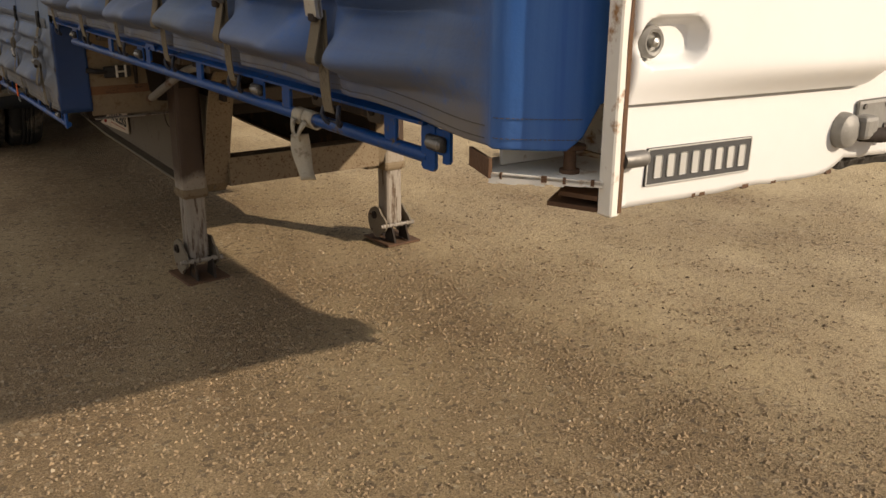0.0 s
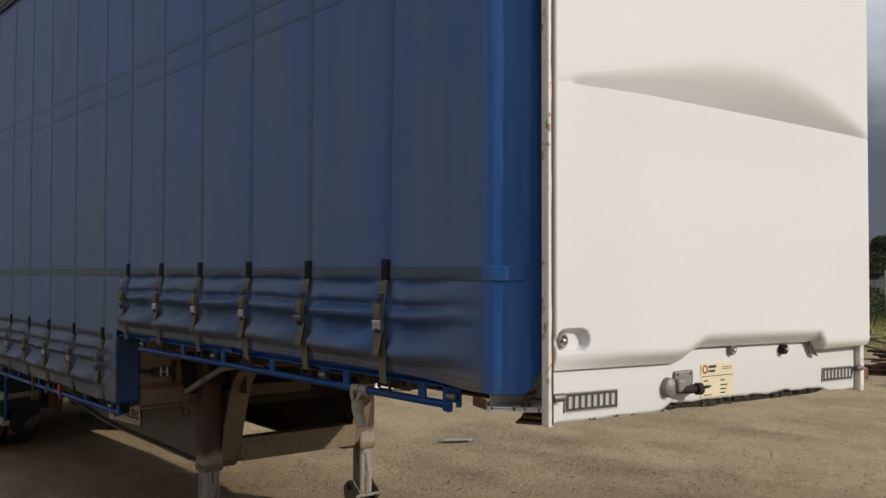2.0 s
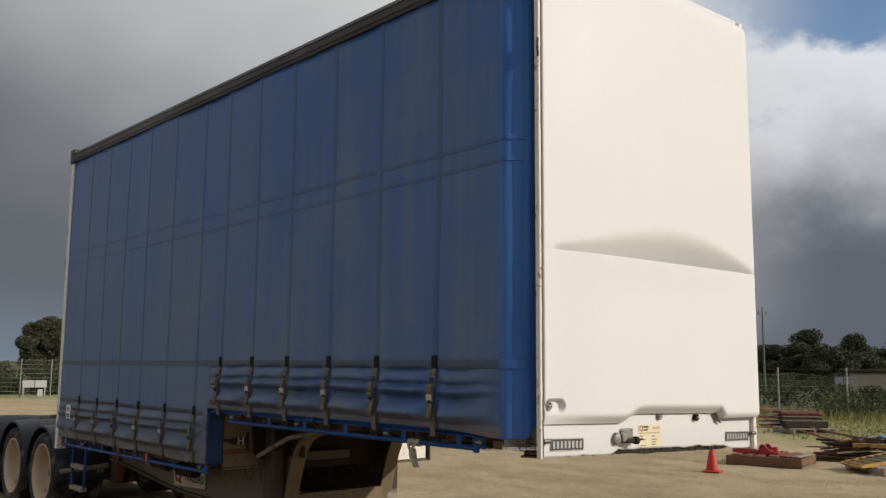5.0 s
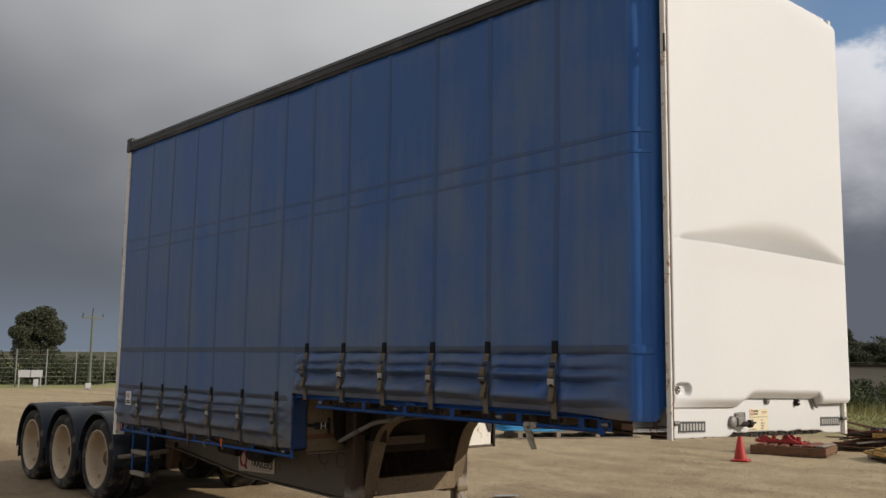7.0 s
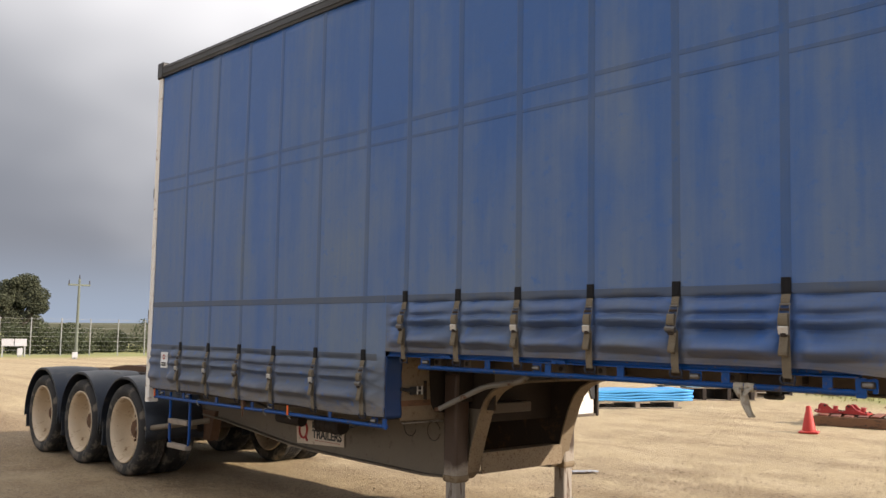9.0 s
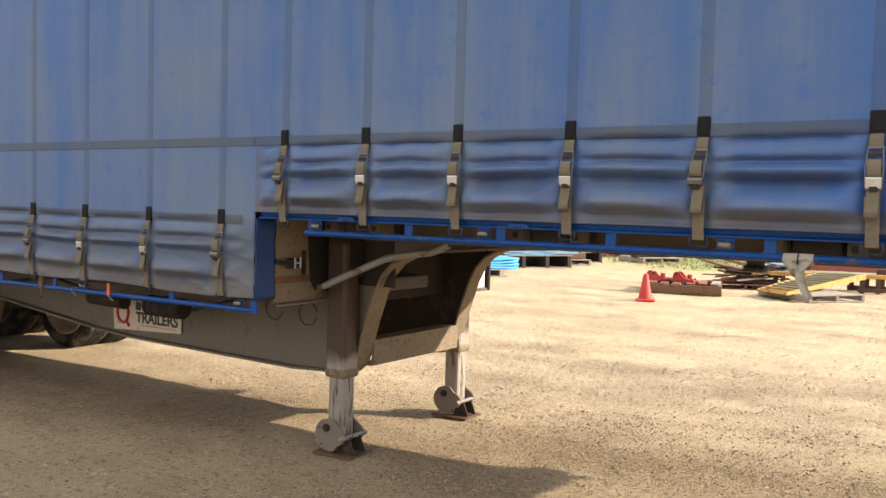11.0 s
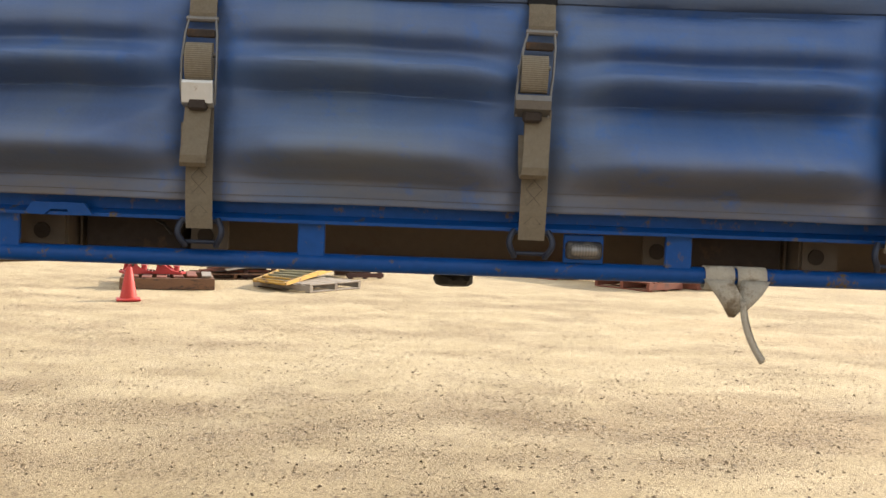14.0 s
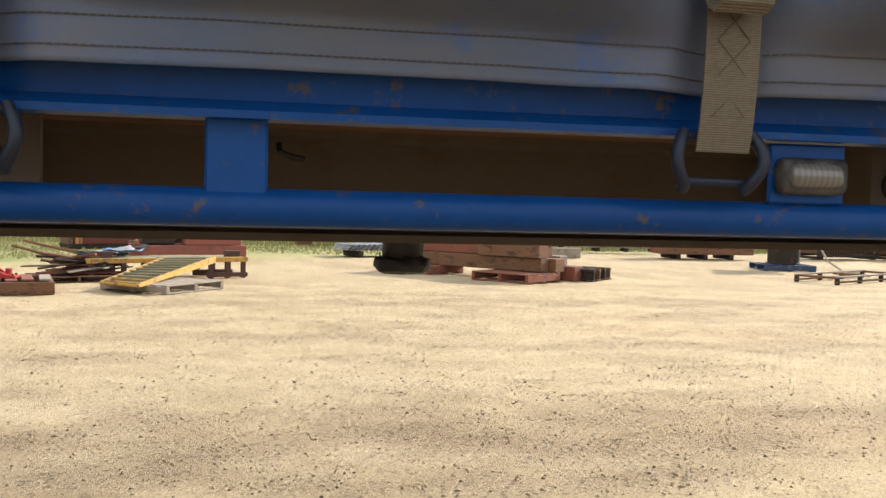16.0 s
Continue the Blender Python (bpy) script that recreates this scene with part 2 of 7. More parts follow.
M_RIM = mat("cream_wheel_paint", (0.53, 0.42, 0.285), 0.5, 0, 0.12, 6, 60, 0.15, (0.25, 0.16, 0.09), 0.28, 8)


def leg_material():
    """Pale sleeve, speckled with rust, with a ragged coat of dark grease over its upper half."""
    g = Graph("greased_leg_sleeve")
    v = g.vec(True)
    sp = g.n.new("ShaderNodeSeparateXYZ")
    g.l.new(g.geo.outputs["Position"], sp.inputs[0])
    c = g.mix(g.noise(v, 9.0), (0.25, 0.21, 0.165), (0.34, 0.30, 0.25))
    c = g.mix(g.span(g.noise(v, 70.0, 5.0, 0.7), 0.56, 0.64, 0.0, 0.8), c, (0.16, 0.085, 0.035))
    edge = g.math("ADD", sp.outputs[2], g.math("MULTIPLY", g.math("SUBTRACT", g.noise(g.vec(True, (1, 1, 0.6)), 5.0, 4.0), 0.5), 0.3))
    coat = g.mix(g.noise(v, 7.0, 4.0), (0.042, 0.026, 0.018), (0.075, 0.046, 0.030))
    k = g.span(edge, 0.50, 0.57)
    c = g.mix(k, c, coat)
    g.bump(g.noise(v, 60.0), 0.3, 0.004)
    return g.done(c, g.span(k, 0, 1, 0.7, 0.5), 0.0, 0.35)


def web_material():
    g = Graph("khaki_webbing_ribbed")
    v = g.vec()
    w = g.n.new("ShaderNodeTexWave")
    w.bands_direction = "Z"
    g.l.new(v, w.inputs["Vector"])
    w.inputs["Scale"].default_value, w.inputs["Distortion"].default_value = 170.0, 0.4
    rib = w.outputs["Fac"]
    c = g.mix(rib, (0.125, 0.105, 0.075), (0.190, 0.160, 0.115))
    c = g.mix(g.span(g.noise(v, 14.0, 6.0, 0.65), 0.5, 0.66, 0.0, 0.55), c, (0.115, 0.096, 0.070))
    c = g.mix(g.span(g.noise(v, 240.0, 2.0), 0.3, 0.7, 0.0, 0.25), c, (0.27, 0.235, 0.175))
    g.bump(rib, 0.45, 0.0015)
    return g.done(c, 0.9, 0.0, 0.15)


M_LEG, M_WEB = leg_material(), web_material()
M_STITCH = mat("dark_stitching", (0.085, 0.068, 0.05), 0.9)
M_HEMLINE = mat("brown_thread", (0.085, 0.072, 0.056), 0.9)
M_CHROME = mat("zinc_plated_steel", (0.55, 0.54, 0.51), 0.40, 0.85, 0.12, 20, 120, 0.1, (0.28, 0.22, 0.16), 0.2, 30)
M_WIRE = mat("dull_steel_wire", (0.17, 0.162, 0.15), 0.5, 0.7, 0.25, 20, 120, 0.2)
M_GREY = mat("grey_cast_metal", (0.25, 0.24, 0.22), 0.6, 0.3, 0.2, 20, 90, 0.2)
M_PIPE = mat("grey_pipe_paint", (0.25, 0.235, 0.21), 0.5, 0.2, 0.2, 8, 80, 0.2, RUST, 0.15, 14)
M_PLATE = mat("charcoal_plate", (0.055, 0.055, 0.055), 0.55, 0, 0.2, 8, 60, 0.1)
M_LETTER = mat("pale_grey_print", (0.44, 0.43, 0.40), 0.55, 0, 0.08, 20, 80, 0.05)
M_STICKER = mat("yellowed_sticker", (0.76, 0.67, 0.46), 0.6, 0, 0.06, 10, 60, 0.03)
M_CREAM = mat("cream_sign", (0.60, 0.50, 0.38), 0.6, 0, 0.1, 8, 60, 0.05, (0.3, 0.22, 0.15), 0.15, 12)
M_RED = mat("red_paint", (0.36, 0.035, 0.028), 0.6, 0, 0.25, 6, 60, 0.2)
M_INK = mat("black_ink", (0.03, 0.028, 0.026), 0.6)
M_ORANGE = mat("orange_plastic", (0.75, 0.13, 0.02), 0.5, 0, 0.15, 10, 60, 0.1)
M_CONE = mat("faded_red_cone", (0.46, 0.040, 0.028), 0.55, 0, 0.15, 10, 60, 0.1, DUST, 0.15, 8)
M_ROOF = mat("dark_roof_rail", (0.030, 0.028, 0.026), 0.45, 0.1, 0.3, 3, 60, 0.15, (0.09, 0.085, 0.08), 0.3, 4, (1, 0.3, 1))
M_ROOFTOP = mat("pale_roof_sheet", (0.5, 0.5, 0.48), 0.6)
M_RAGWET = mat("grubby_cotton", (0.40, 0.365, 0.295), 0.95, 0, 0.25, 14, 200, 0.5, (0.2, 0.16, 0.11), 0.35, 18)
M_TIMBER = mat("weathered_timber", (0.165, 0.084, 0.043), 0.85, 0, 0.35, 3, 40, 0.4, (0.07, 0.04, 0.026), 0.35, 5, (1, 0.25, 3))
M_REDTIMBER = mat("red_stained_timber", (0.20, 0.070, 0.042), 0.85, 0, 0.3, 3, 40, 0.4, (0.12, 0.06, 0.045), 0.3, 5)
M_PINKSTEEL = mat("faded_red_oxide_steel", (0.25, 0.085, 0.062), 0.75, 0, 0.25, 3, 40, 0.3, (0.16, 0.07, 0.05), 0.3, 5)
M_GREYWOOD = mat("grey_pallet_wood", (0.27, 0.225, 0.175), 0.9, 0, 0.3, 4, 50, 0.4, (0.18, 0.14, 0.11), 0.3, 6)
M_MAROON = mat("maroon_panel", (0.13, 0.030, 0.020), 0.6, 0, 0.25, 4, 50, 0.2)
M_ORANGEWOOD = mat("orange_timber", (0.42, 0.19, 0.095), 0.85, 0, 0.2, 4, 50, 0.3)
M_YELLOW = mat("yellow_paint_worn", (0.46, 0.26, 0.05), 0.65, 0, 0.25, 5, 60, 0.2, (0.2, 0.12, 0.06), 0.40, 9)
M_MESHTOP = mat("olive_grating", (0.25, 0.22, 0.13), 0.75, 0.1, 0.3, 10, 80, 0.4)
M_BLUEPALLET = mat("faded_blue_timber", (0.10, 0.20, 0.32), 0.85, 0, 0.3, 5, 60, 0.3, (0.2, 0.17, 0.14), 0.3, 7)
M_DARKBLUE = mat("dark_blue_timber", (0.035, 0.06, 0.12), 0.85, 0, 0.3, 5, 60, 0.3, (0.12, 0.11, 0.10), 0.3, 7)
M_SKYBLUE = mat("bright_blue_sheet", (0.05, 0.30, 0.62), 0.5, 0, 0.2, 3, 60, 0.1)
M_DULLBLUE = mat("faded_blue_sheet", (0.12, 0.27, 0.40), 0.5, 0, 0.2, 3, 60, 0.1, (0.3, 0.29, 0.27), 0.3, 5)
M_PALESHEET = mat("pale_grey_sheet", (0.42, 0.45, 0.44), 0.5, 0, 0.2, 3, 60, 0.1)
M_GREYSHEET = mat("grey_tin_sheet", (0.36, 0.36, 0.37), 0.5, 0.3, 0.2, 3, 60, 0.2, RUST, 0.2, 6)
M_CONCRETE = mat("beige_block_wall", (0.42, 0.36, 0.28), 0.9, 0, 0.15, 2, 30, 0.3)
M_BARK = mat("brown_bark", (0.10, 0.075, 0.055), 0.95, 0, 0.4, 4, 40, 0.6)


def lens_material():
    g = Graph("ribbed_lamp_lens")
    w = g.n.new("ShaderNodeTexWave")
    w.bands_direction = "Y"
    g.l.new(g.vec(True), w.inputs["Vector"])
    w.inputs["Scale"].default_value = 60.0
    g.bump(w.outputs["Fac"], 0.06, 0.0006)
    return g.done(g.mix(w.outputs["Fac"], (0.13, 0.122, 0.11), (0.17, 0.16, 0.145)), 0.06, 0.0, 0.8)


M_LENS = lens_material()
M_POST = mat("grey_fence_steel", (0.30, 0.30, 0.29), 0.6, 0.4, 0.2)
M_POLEWOOD = mat("grey_green_pole", (0.13, 0.145, 0.115), 0.85)
M_SIGNWHITE = mat("white_sign_board", (0.66, 0.66, 0.64), 0.6, 0, 0.05)


def leaf_material(name, base):
    g = Graph(name)
    rnd = g.geo.outputs["Random Per Island"]
    c = g.mix(rnd, shade(base, 0.6), shade(base, 1.4))
    c = g.mix(g.noise(g.vec(True), 0.6), c, shade(base, 0.9))
    g.p.inputs["Transmission Weight"].default_value = 0.0
    return g.done(c, 0.7, 0.0, 0.2)


M_LEAF = leaf_material("gum_leaves", (0.074, 0.080, 0.047))
M_LEAF2 = leaf_material("bush_leaves", (0.100, 0.118, 0.050))
M_LEAF3 = leaf_material("shaded_scrub_leaves", (0.052, 0.062, 0.030))
M_GRASS = leaf_material("grass_blades", (0.27, 0.25, 0.10))


def ground_material():
    g = Graph("sandy_gravel")
    v = g.vec(True)
    at = g.n.new("ShaderNodeAttribute")
    at.attribute_name = "wear"
    small, grit = g.noise(v, 7.0, 7.0, 0.68), g.noise(v, 120.0, 5.0, 0.8)
    mid = g.noise(g.vec(True, (1.0, 0.6, 1.0)), 2.2, 6.0, 0.65)
    sp = g.n.new("ShaderNodeSeparateXYZ")
    g.l.new(g.geo.outputs["Position"], sp.inputs[0])
    rough = g.span(g.math("ADD", at.outputs["Fac"], g.math("ADD", g.math("MULTIPLY", g.math("SUBTRACT", small, 0.5), 0.55), g.math("MULTIPLY", g.math("SUBTRACT", mid, 0.5), 0.6))), 0.10, 1.0)
    sand = g.mix(g.span(mid, 0.35, 0.65), (0.497, 0.384, 0.224), (0.600, 0.474, 0.294))
    sand = g.mix(g.span(g.noise(g.vec(True, (1.0, 0.45, 1.0)), 0.35, 5.0), 0.56, 0.70, 0.0, 0.18), sand, (0.50, 0.28, 0.13))
    sand = g.mix(g.span(grit, 0.34, 0.54, 0.72, 0.0), sand, (0.27, 0.20, 0.12))
    stones = g.mix(g.span(small, 0.35, 0.65), (0.270, 0.188, 0.108), (0.440, 0.318, 0.190))
    stones = g.mix(g.span(grit, 0.36, 0.54, 0.85, 0.0), stones, (0.135, 0.092, 0.055))
    stones = g.mix(g.span(g.noise(v, 60.0, 3.0), 0.62, 0.68, 0.0, 0.45), stones, (0.44, 0.36, 0.25))
    c = g.mix(rough, sand, stones)
    c = g.mix(g.span(g.noise(v, 52.0, 3.0, 0.65), 0.635, 0.67, 0.0, 0.85), c, (0.17, 0.125, 0.085))
    cells = []
    for scale in (150.0, 48.0, 330.0):
        vo = g.n.new("ShaderNodeTexVoronoi")
        g.l.new(v, vo.inputs["Vector"])
        vo.inputs["Scale"].default_value = scale
        cells.append(vo.outputs["Color"])
    s1 = g.n.new("ShaderNodeSeparateColor")
    g.l.new(cells[0], s1.inputs[0])
    s2 = g.n.new("ShaderNodeSeparateColor")
    g.l.new(cells[1], s2.inputs[0])
    s3 = g.n.new("ShaderNodeSeparateColor")
    g.l.new(cells[2], s3.inputs[0])
    grain = g.span(g.math("ADD", g.math("MULTIPLY", s1.outputs[0], 0.55), g.math("MULTIPLY", s3.outputs[0], 0.45)), 0.1, 0.9, 0.60, 1.28)
    tone = g.n.new("ShaderNodeCombineColor")
    for q in range(3):
        g.l.new(grain, tone.inputs[q])
    c = g.mix(g.span(rough, 0.0, 1.0, 0.55, 1.0), c, tone.outputs[0], "MULTIPLY")
    c = g.mix(g.math("MULTIPLY", g.span(s2.outputs[0], 0.90, 0.93, 0.0, 0.75), g.span(rough, 0.0, 0.6, 0.25, 1.0)), c, (0.15, 0.115, 0.08))
    c = g.mix(g.math("MULTIPLY", g.span(s2.outputs[1], 0.955, 0.975, 0.0, 0.5), g.span(rough, 0.0, 0.6, 0.15, 1.0)), c, (0.56, 0.46, 0.32))
    c = g.mix(g.math("MULTIPLY", g.span(s1.outputs[1], 0.945, 0.96, 0.0, 0.8), g.span(small, 0.42, 0.56)), c, (0.14, 0.10, 0.065))
    c = g.mix(g.span(s1.outputs[2], 0.975, 0.985, 0.0, 0.40), c, (0.56, 0.45, 0.31))
    # grass beyond the yard
    wob = g.math("MULTIPLY", g.math("SUBTRACT", g.noise(v, 0.35, 6.0, 0.65), 0.5), 7.0)
    line = g.math("ADD", g.span(sp.outputs[1], -9.0, 7.0, 26.5, 16.8), g.span(sp.outputs[1], 8.0, 16.0, 0.0, 8.0))
    edge = g.math("MAXIMUM", g.math("SUBTRACT", sp.outputs[0], line), g.math("SUBTRACT", sp.outputs[1], 52.0))
    lawn = g.mix(g.span(g.noise(v, 0.9, 6.0, 0.7), 0.3, 0.7), (0.38, 0.33, 0.15), (0.21, 0.26, 0.085))
    heath = g.mix(g.noise(v, 0.25, 6.0, 0.7), (0.11, 0.095, 0.055), (0.070, 0.078, 0.038))
    lawn = g.mix(g.span(sp.outputs[0], 33.0, 38.0), lawn, heath)
    c = g.mix(g.span(g.math("ADD", edge, wob), -1.0, 3.0), c, lawn)
    g.bump(g.math("ADD", g.math("MULTIPLY", small, 0.18), g.math("ADD", g.math("MULTIPLY", s1.outputs[0], 0.35), g.math("MULTIPLY", grit, g.span(rough, 0, 1, 0.5, 1.4)))), 0.8, 0.014)
    return g.done(c, 0.95, 0.0, 0.15)


def stone_material():
    g = Graph("pebble_stone")
    rnd = g.geo.outputs["Random Per Island"]
    c = g.mix(g.span(rnd, 0.0, 0.16), (0.11, 0.080, 0.052), (0.29, 0.215, 0.138))
    c = g.mix(g.span(rnd, 0.30, 0.85), c, (0.36, 0.258, 0.155))
    c = g.mix(g.span(rnd, 0.965, 0.99), c, (0.46, 0.37, 0.26))
    return g.done(c, 0.9, 0.0, 0.2)


M_CHIP = mat("dark_stone_chips", (0.150, 0.108, 0.072), 0.9, 0, 0.4, 30, 120, 0.2, spec=0.2)
M_GROUND = ground_material()
M_STONE = stone_material()


# ---- mesh helpers ----
def mesh_of(name, bm, material, smooth=False):
    bmesh.ops.recalc_face_normals(bm, faces=bm.faces)
    me = bpy.data.meshes.new(name)
    bm.to_mesh(me)
    bm.free()
    if smooth:
        for p in me.polygons:
            p.use_smooth = True
    if smooth:
        me.set_sharp_from_angle(angle=radians(38))
    for m in material if isinstance(material, (list, tuple)) else (material,):
        me.materials.append(m)
    return me


def part(name, bm, material, parent, label="", smooth=False, at=None):
    ob = new(name, mesh_of(name, bm, material, smooth))
    ob.parent = parent
    if at is not None:
        ob.matrix_basis = at
    return tagged(ob, label)


def again(ob, parent, m):
    """The same mesh once more under a parent."""
    o = new(ob.name.split(".")[0], ob.data)
    o.parent, o.matrix_basis = parent, m
    if "label" in ob:
        o["label"] = ob["label"]
    return o


def thing(name, label, category, m=None, group="", kind=""):
    e = new(name)
    e.empty_display_size = 0.2
    if m is not None:
        e.matrix_basis = m
    return tagged(e, label, category, group, kind)


def box(bm, lo, hi, bevel=0.0, m=None, segments=1):
    lo, hi = [min(a, b) for a, b in zip(lo, hi)], [max(a, b) for a, b in zip(lo, hi)]
    mm = Matrix.Translation([(a + b) / 2 for a, b in zip(lo, hi)]) @ Matrix.Diagonal([b - a for a, b in zip(lo, hi)] + [1])
    r = bmesh.ops.create_cube(bm, size=1.0, matrix=mm)
    vs = r["verts"]
    if bevel:
        es = list({e for v in vs for e in v.link_edges})
        r2 = bmesh.ops.bevel(bm, geom=es, offset=bevel, segments=segments, profile=0.5, affect="EDGES")
        vs = list({v for f in r2["faces"] for v in f.verts} | {v for v in vs if v.is_valid})
    if m is not None:
        bmesh.ops.transform(bm, matrix=m, verts=[v for v in vs if v.is_valid])
    return bm


def cyl(bm, a, b, r, r2=None, seg=16, caps=True):
    a, b = Vector(a), Vector(b)
    d = b - a
    m = Matrix.Translation((a + b) / 2) @ d.to_track_quat("Z", "Y").to_matrix().to_4x4()
    bmesh.ops.create_cone(bm, cap_ends=caps, segments=seg, radius1=r, radius2=r if r2 is None else r2, depth=d.length, matrix=m)
    return bm


def tube(bm, pts, r, seg=10, closed=False):
    """A round bar along a line of points; r may be one radius or one each."""
    pts = [Vector(p) for p in pts]
    n = len(pts)
    rings = []
    nrm = None
    for i, p in enumerate(pts):
        if closed:
            t = pts[(i + 1) % n] - pts[i - 1]
        else:
            t = pts[min(i + 1, n - 1)] - pts[max(i - 1, 0)]
        t.normalize()
        if nrm is None:
            nrm = t.orthogonal().normalized()
        nrm = (nrm - t * nrm.dot(t)).normalized()
        bi = t.cross(nrm)
        rr = r[i] if isinstance(r, (list, tuple)) else r
        rings.append([bm.verts.new(p + (nrm * math.cos(k * 2 * math.pi / seg) + bi * math.sin(k * 2 * math.pi / seg)) * rr) for k in range(seg)])
    for i in range(n if closed else n - 1):
        q, w = rings[i], rings[(i + 1) % n]
        for k in range(seg):
            bm.faces.new((q[k], q[(k + 1) % seg], w[(k + 1) % seg], w[k]))
    if not closed:
        bm.faces.new(rings[0][::-1])
        bm.faces.new(rings[-1])
    return bm


def lathe(bm, prof, axis_m, seg=32):
    """Turns a profile of (radius, height) about the local z axis."""
    rings = []
    for r, h in prof:
        rings.append([bm.verts.new(axis_m @ Vector((r * math.cos(k * 2 * math.pi / seg), r * math.sin(k * 2 * math.pi / seg), h))) for k in range(seg)])
    for a, b in zip(rings, rings[1:]):
        for k in range(seg):
            bm.faces.new((a[k], a[(k + 1) % seg], b[(k + 1) % seg], b[k]))
    return bm


def prism(bm, outline, lo, hi, axis="x"):
    """A plate: outline in the two other axes, from lo to hi along the axis."""
    def at(u, v, w):
        return {"x": (w, u, v), "y": (u, w, v), "z": (u, v, w)}[axis]
    a = [bm.verts.new(at(u, v, lo)) for u, v in outline]
    b = [bm.verts.new(at(u, v, hi)) for u, v in outline]
    bm.faces.new(a), bm.faces.new(b[::-1])
    for i in range(len(a)):
        j = (i + 1) % len(a)
        bm.faces.new((a[j], a[i], b[i], b[j]))
    return bm


def ribbon(bm, rows, flip=False):
    """A sheet through rows of points of equal length."""
    grid = [[bm.verts.new(p) for p in row] for row in rows]
    for r, s in zip(grid, grid[1:]):
        for i in range(len(r) - 1):
            bm.faces.new((r[i], r[i + 1], s[i + 1], s[i]))
    return bm


def smooth01(x, a, b):
    t = min(1.0, max(0.0, (x - a) / (b - a)))
    return t * t * (3 - 2 * t)


def gauss(x, c, w):
    return math.exp(-((x - c) / w) ** 2)


def bulge(x, c, above, below):
    """A fold that rises gently from above and turns under sharply."""
    return gauss(x, c, above if x > c else below)


def B():
    return bmesh.new()


def writing(name, body, size, m, material, parent, width=0.0, bold=0.0):
    """Letters as a thin mesh on a plate."""
    cu = bpy.data.curves.new(name, "FONT")
    cu.body, cu.size, cu.extrude, cu.align_x, cu.align_y = body, size, 0.0006, "CENTER", "CENTER"
    cu.offset = bold
    tmp = bpy.data.objects.new(name, cu)
    scene.collection.objects.link(tmp)
    dep = bpy.context.evaluated_depsgraph_get()
    me = bpy.data.meshes.new_from_object(tmp.evaluated_get(dep))
    bpy.data.objects.remove(tmp)
    xs = [v.co.x for v in me.vertices]
    if width:
        k = width / (max(xs) - min(xs))
        for v in me.vertices:
            v.co.x *= k
    me.materials.clear()
    me.materials.append(material)
    ob = new(name, me)
    ob.parent, ob.matrix_basis = parent, m
    return ob


# ---- ground ----
def gz(x, y):
    """Height of the yard: a shallow fall under the rear axles, a slow rise far off."""
    dip = -(0.08 * smooth01(y, 0.8, 3.4) + 0.03 * smooth01(y, 5.5, 10.5)) * (1 - smooth01(x, 3.5, 8.0)) * (1 - smooth01(y, 14.0, 30.0))
    hill = 2.6 * smooth01(x, 60.0, 135.0) + 1.2 * smooth01(y, 60.0, 140.0) - 0.40 * smooth01(x, 20.0, 45.0) - 0.32 * smooth01(y, 25.0, 50.0)
    return dip + hill


def wear(x, y):
    """1 where the surface is rough grey gravel, 0 where it is packed pale sand."""
    n = 0.45 * noise.noise((x * 0.6 + 3.0, y * 0.35, 11.0)) + 0.50 * noise.noise((x * 1.7, y * 0.9, 3.0)) + 0.40 * noise.noise((x * 3.8, y * 2.2, 8.0))
    return min(1.0, max(0.0, 0.84 + 0.80 * n - 0.44 * smooth01(x + 0.06 * y, 1.4, 2.2) - 0.20 * smooth01(x, 2.2, 6.5)))


def steps(lo, hi, fine_lo, fine_hi, d):
    out = [fine_lo + i * d for i in range(int((fine_hi - fine_lo) / d) + 1)]
    s, g = d, fine_hi
    while g < hi:
        s *= 1.22
        g = min(hi, g + s)
        out.append(g)
    s, g = d, fine_lo
    while g > lo:
        s *= 1.22
        g = max(lo, g - s)
        out.insert(0, g)
    return out


gx, gy = steps(-1500, 2500, -5, 13, 0.16), steps(-1500, 2500, -4, 11, 0.16)
bm = B()
ribbon(bm, [[(x, y, gz(x, y) + (0.016 * noise.noise((x * 1.1, y * 1.1, 0)) + 0.007 * noise.noise((x * 4.3, y * 4.3, 2))) * (1 if -5 <= x <= 40 and -5 <= y <= 40 else 0) - 0.004) for x in gx] for y in gy])
ground = new("ground", mesh_of("ground", bm, M_GROUND, True))
worn = ground.data.attributes.new("wear", "FLOAT", "POINT")
worn.data.foreach_set("value", [wear(x, y) if abs(x) < 90 and abs(y) < 90 else 0.3 for y in gy for x in gx])
tagged(ground, "sandy tan gravel yard with worn grey patches, grass beyond", "ground", kind="structure")

# ---- trailer ----
trailer = thing("semi_trailer", "drop-deck curtainsider semi-trailer with dusty blue curtain and white front", "trailer")

S_Y = (0.592, 1.221, 1.801, 2.377, 2.922, 3.471)
R_Y = (3.952, 4.576, 5.200, 5.770, 6.340, 6.908)
STEP_Y, REAR_Y, TOP_Z = 3.690, 7.560, 4.190


def roof_z(y):
    return 4.107 + 0.0128 * y


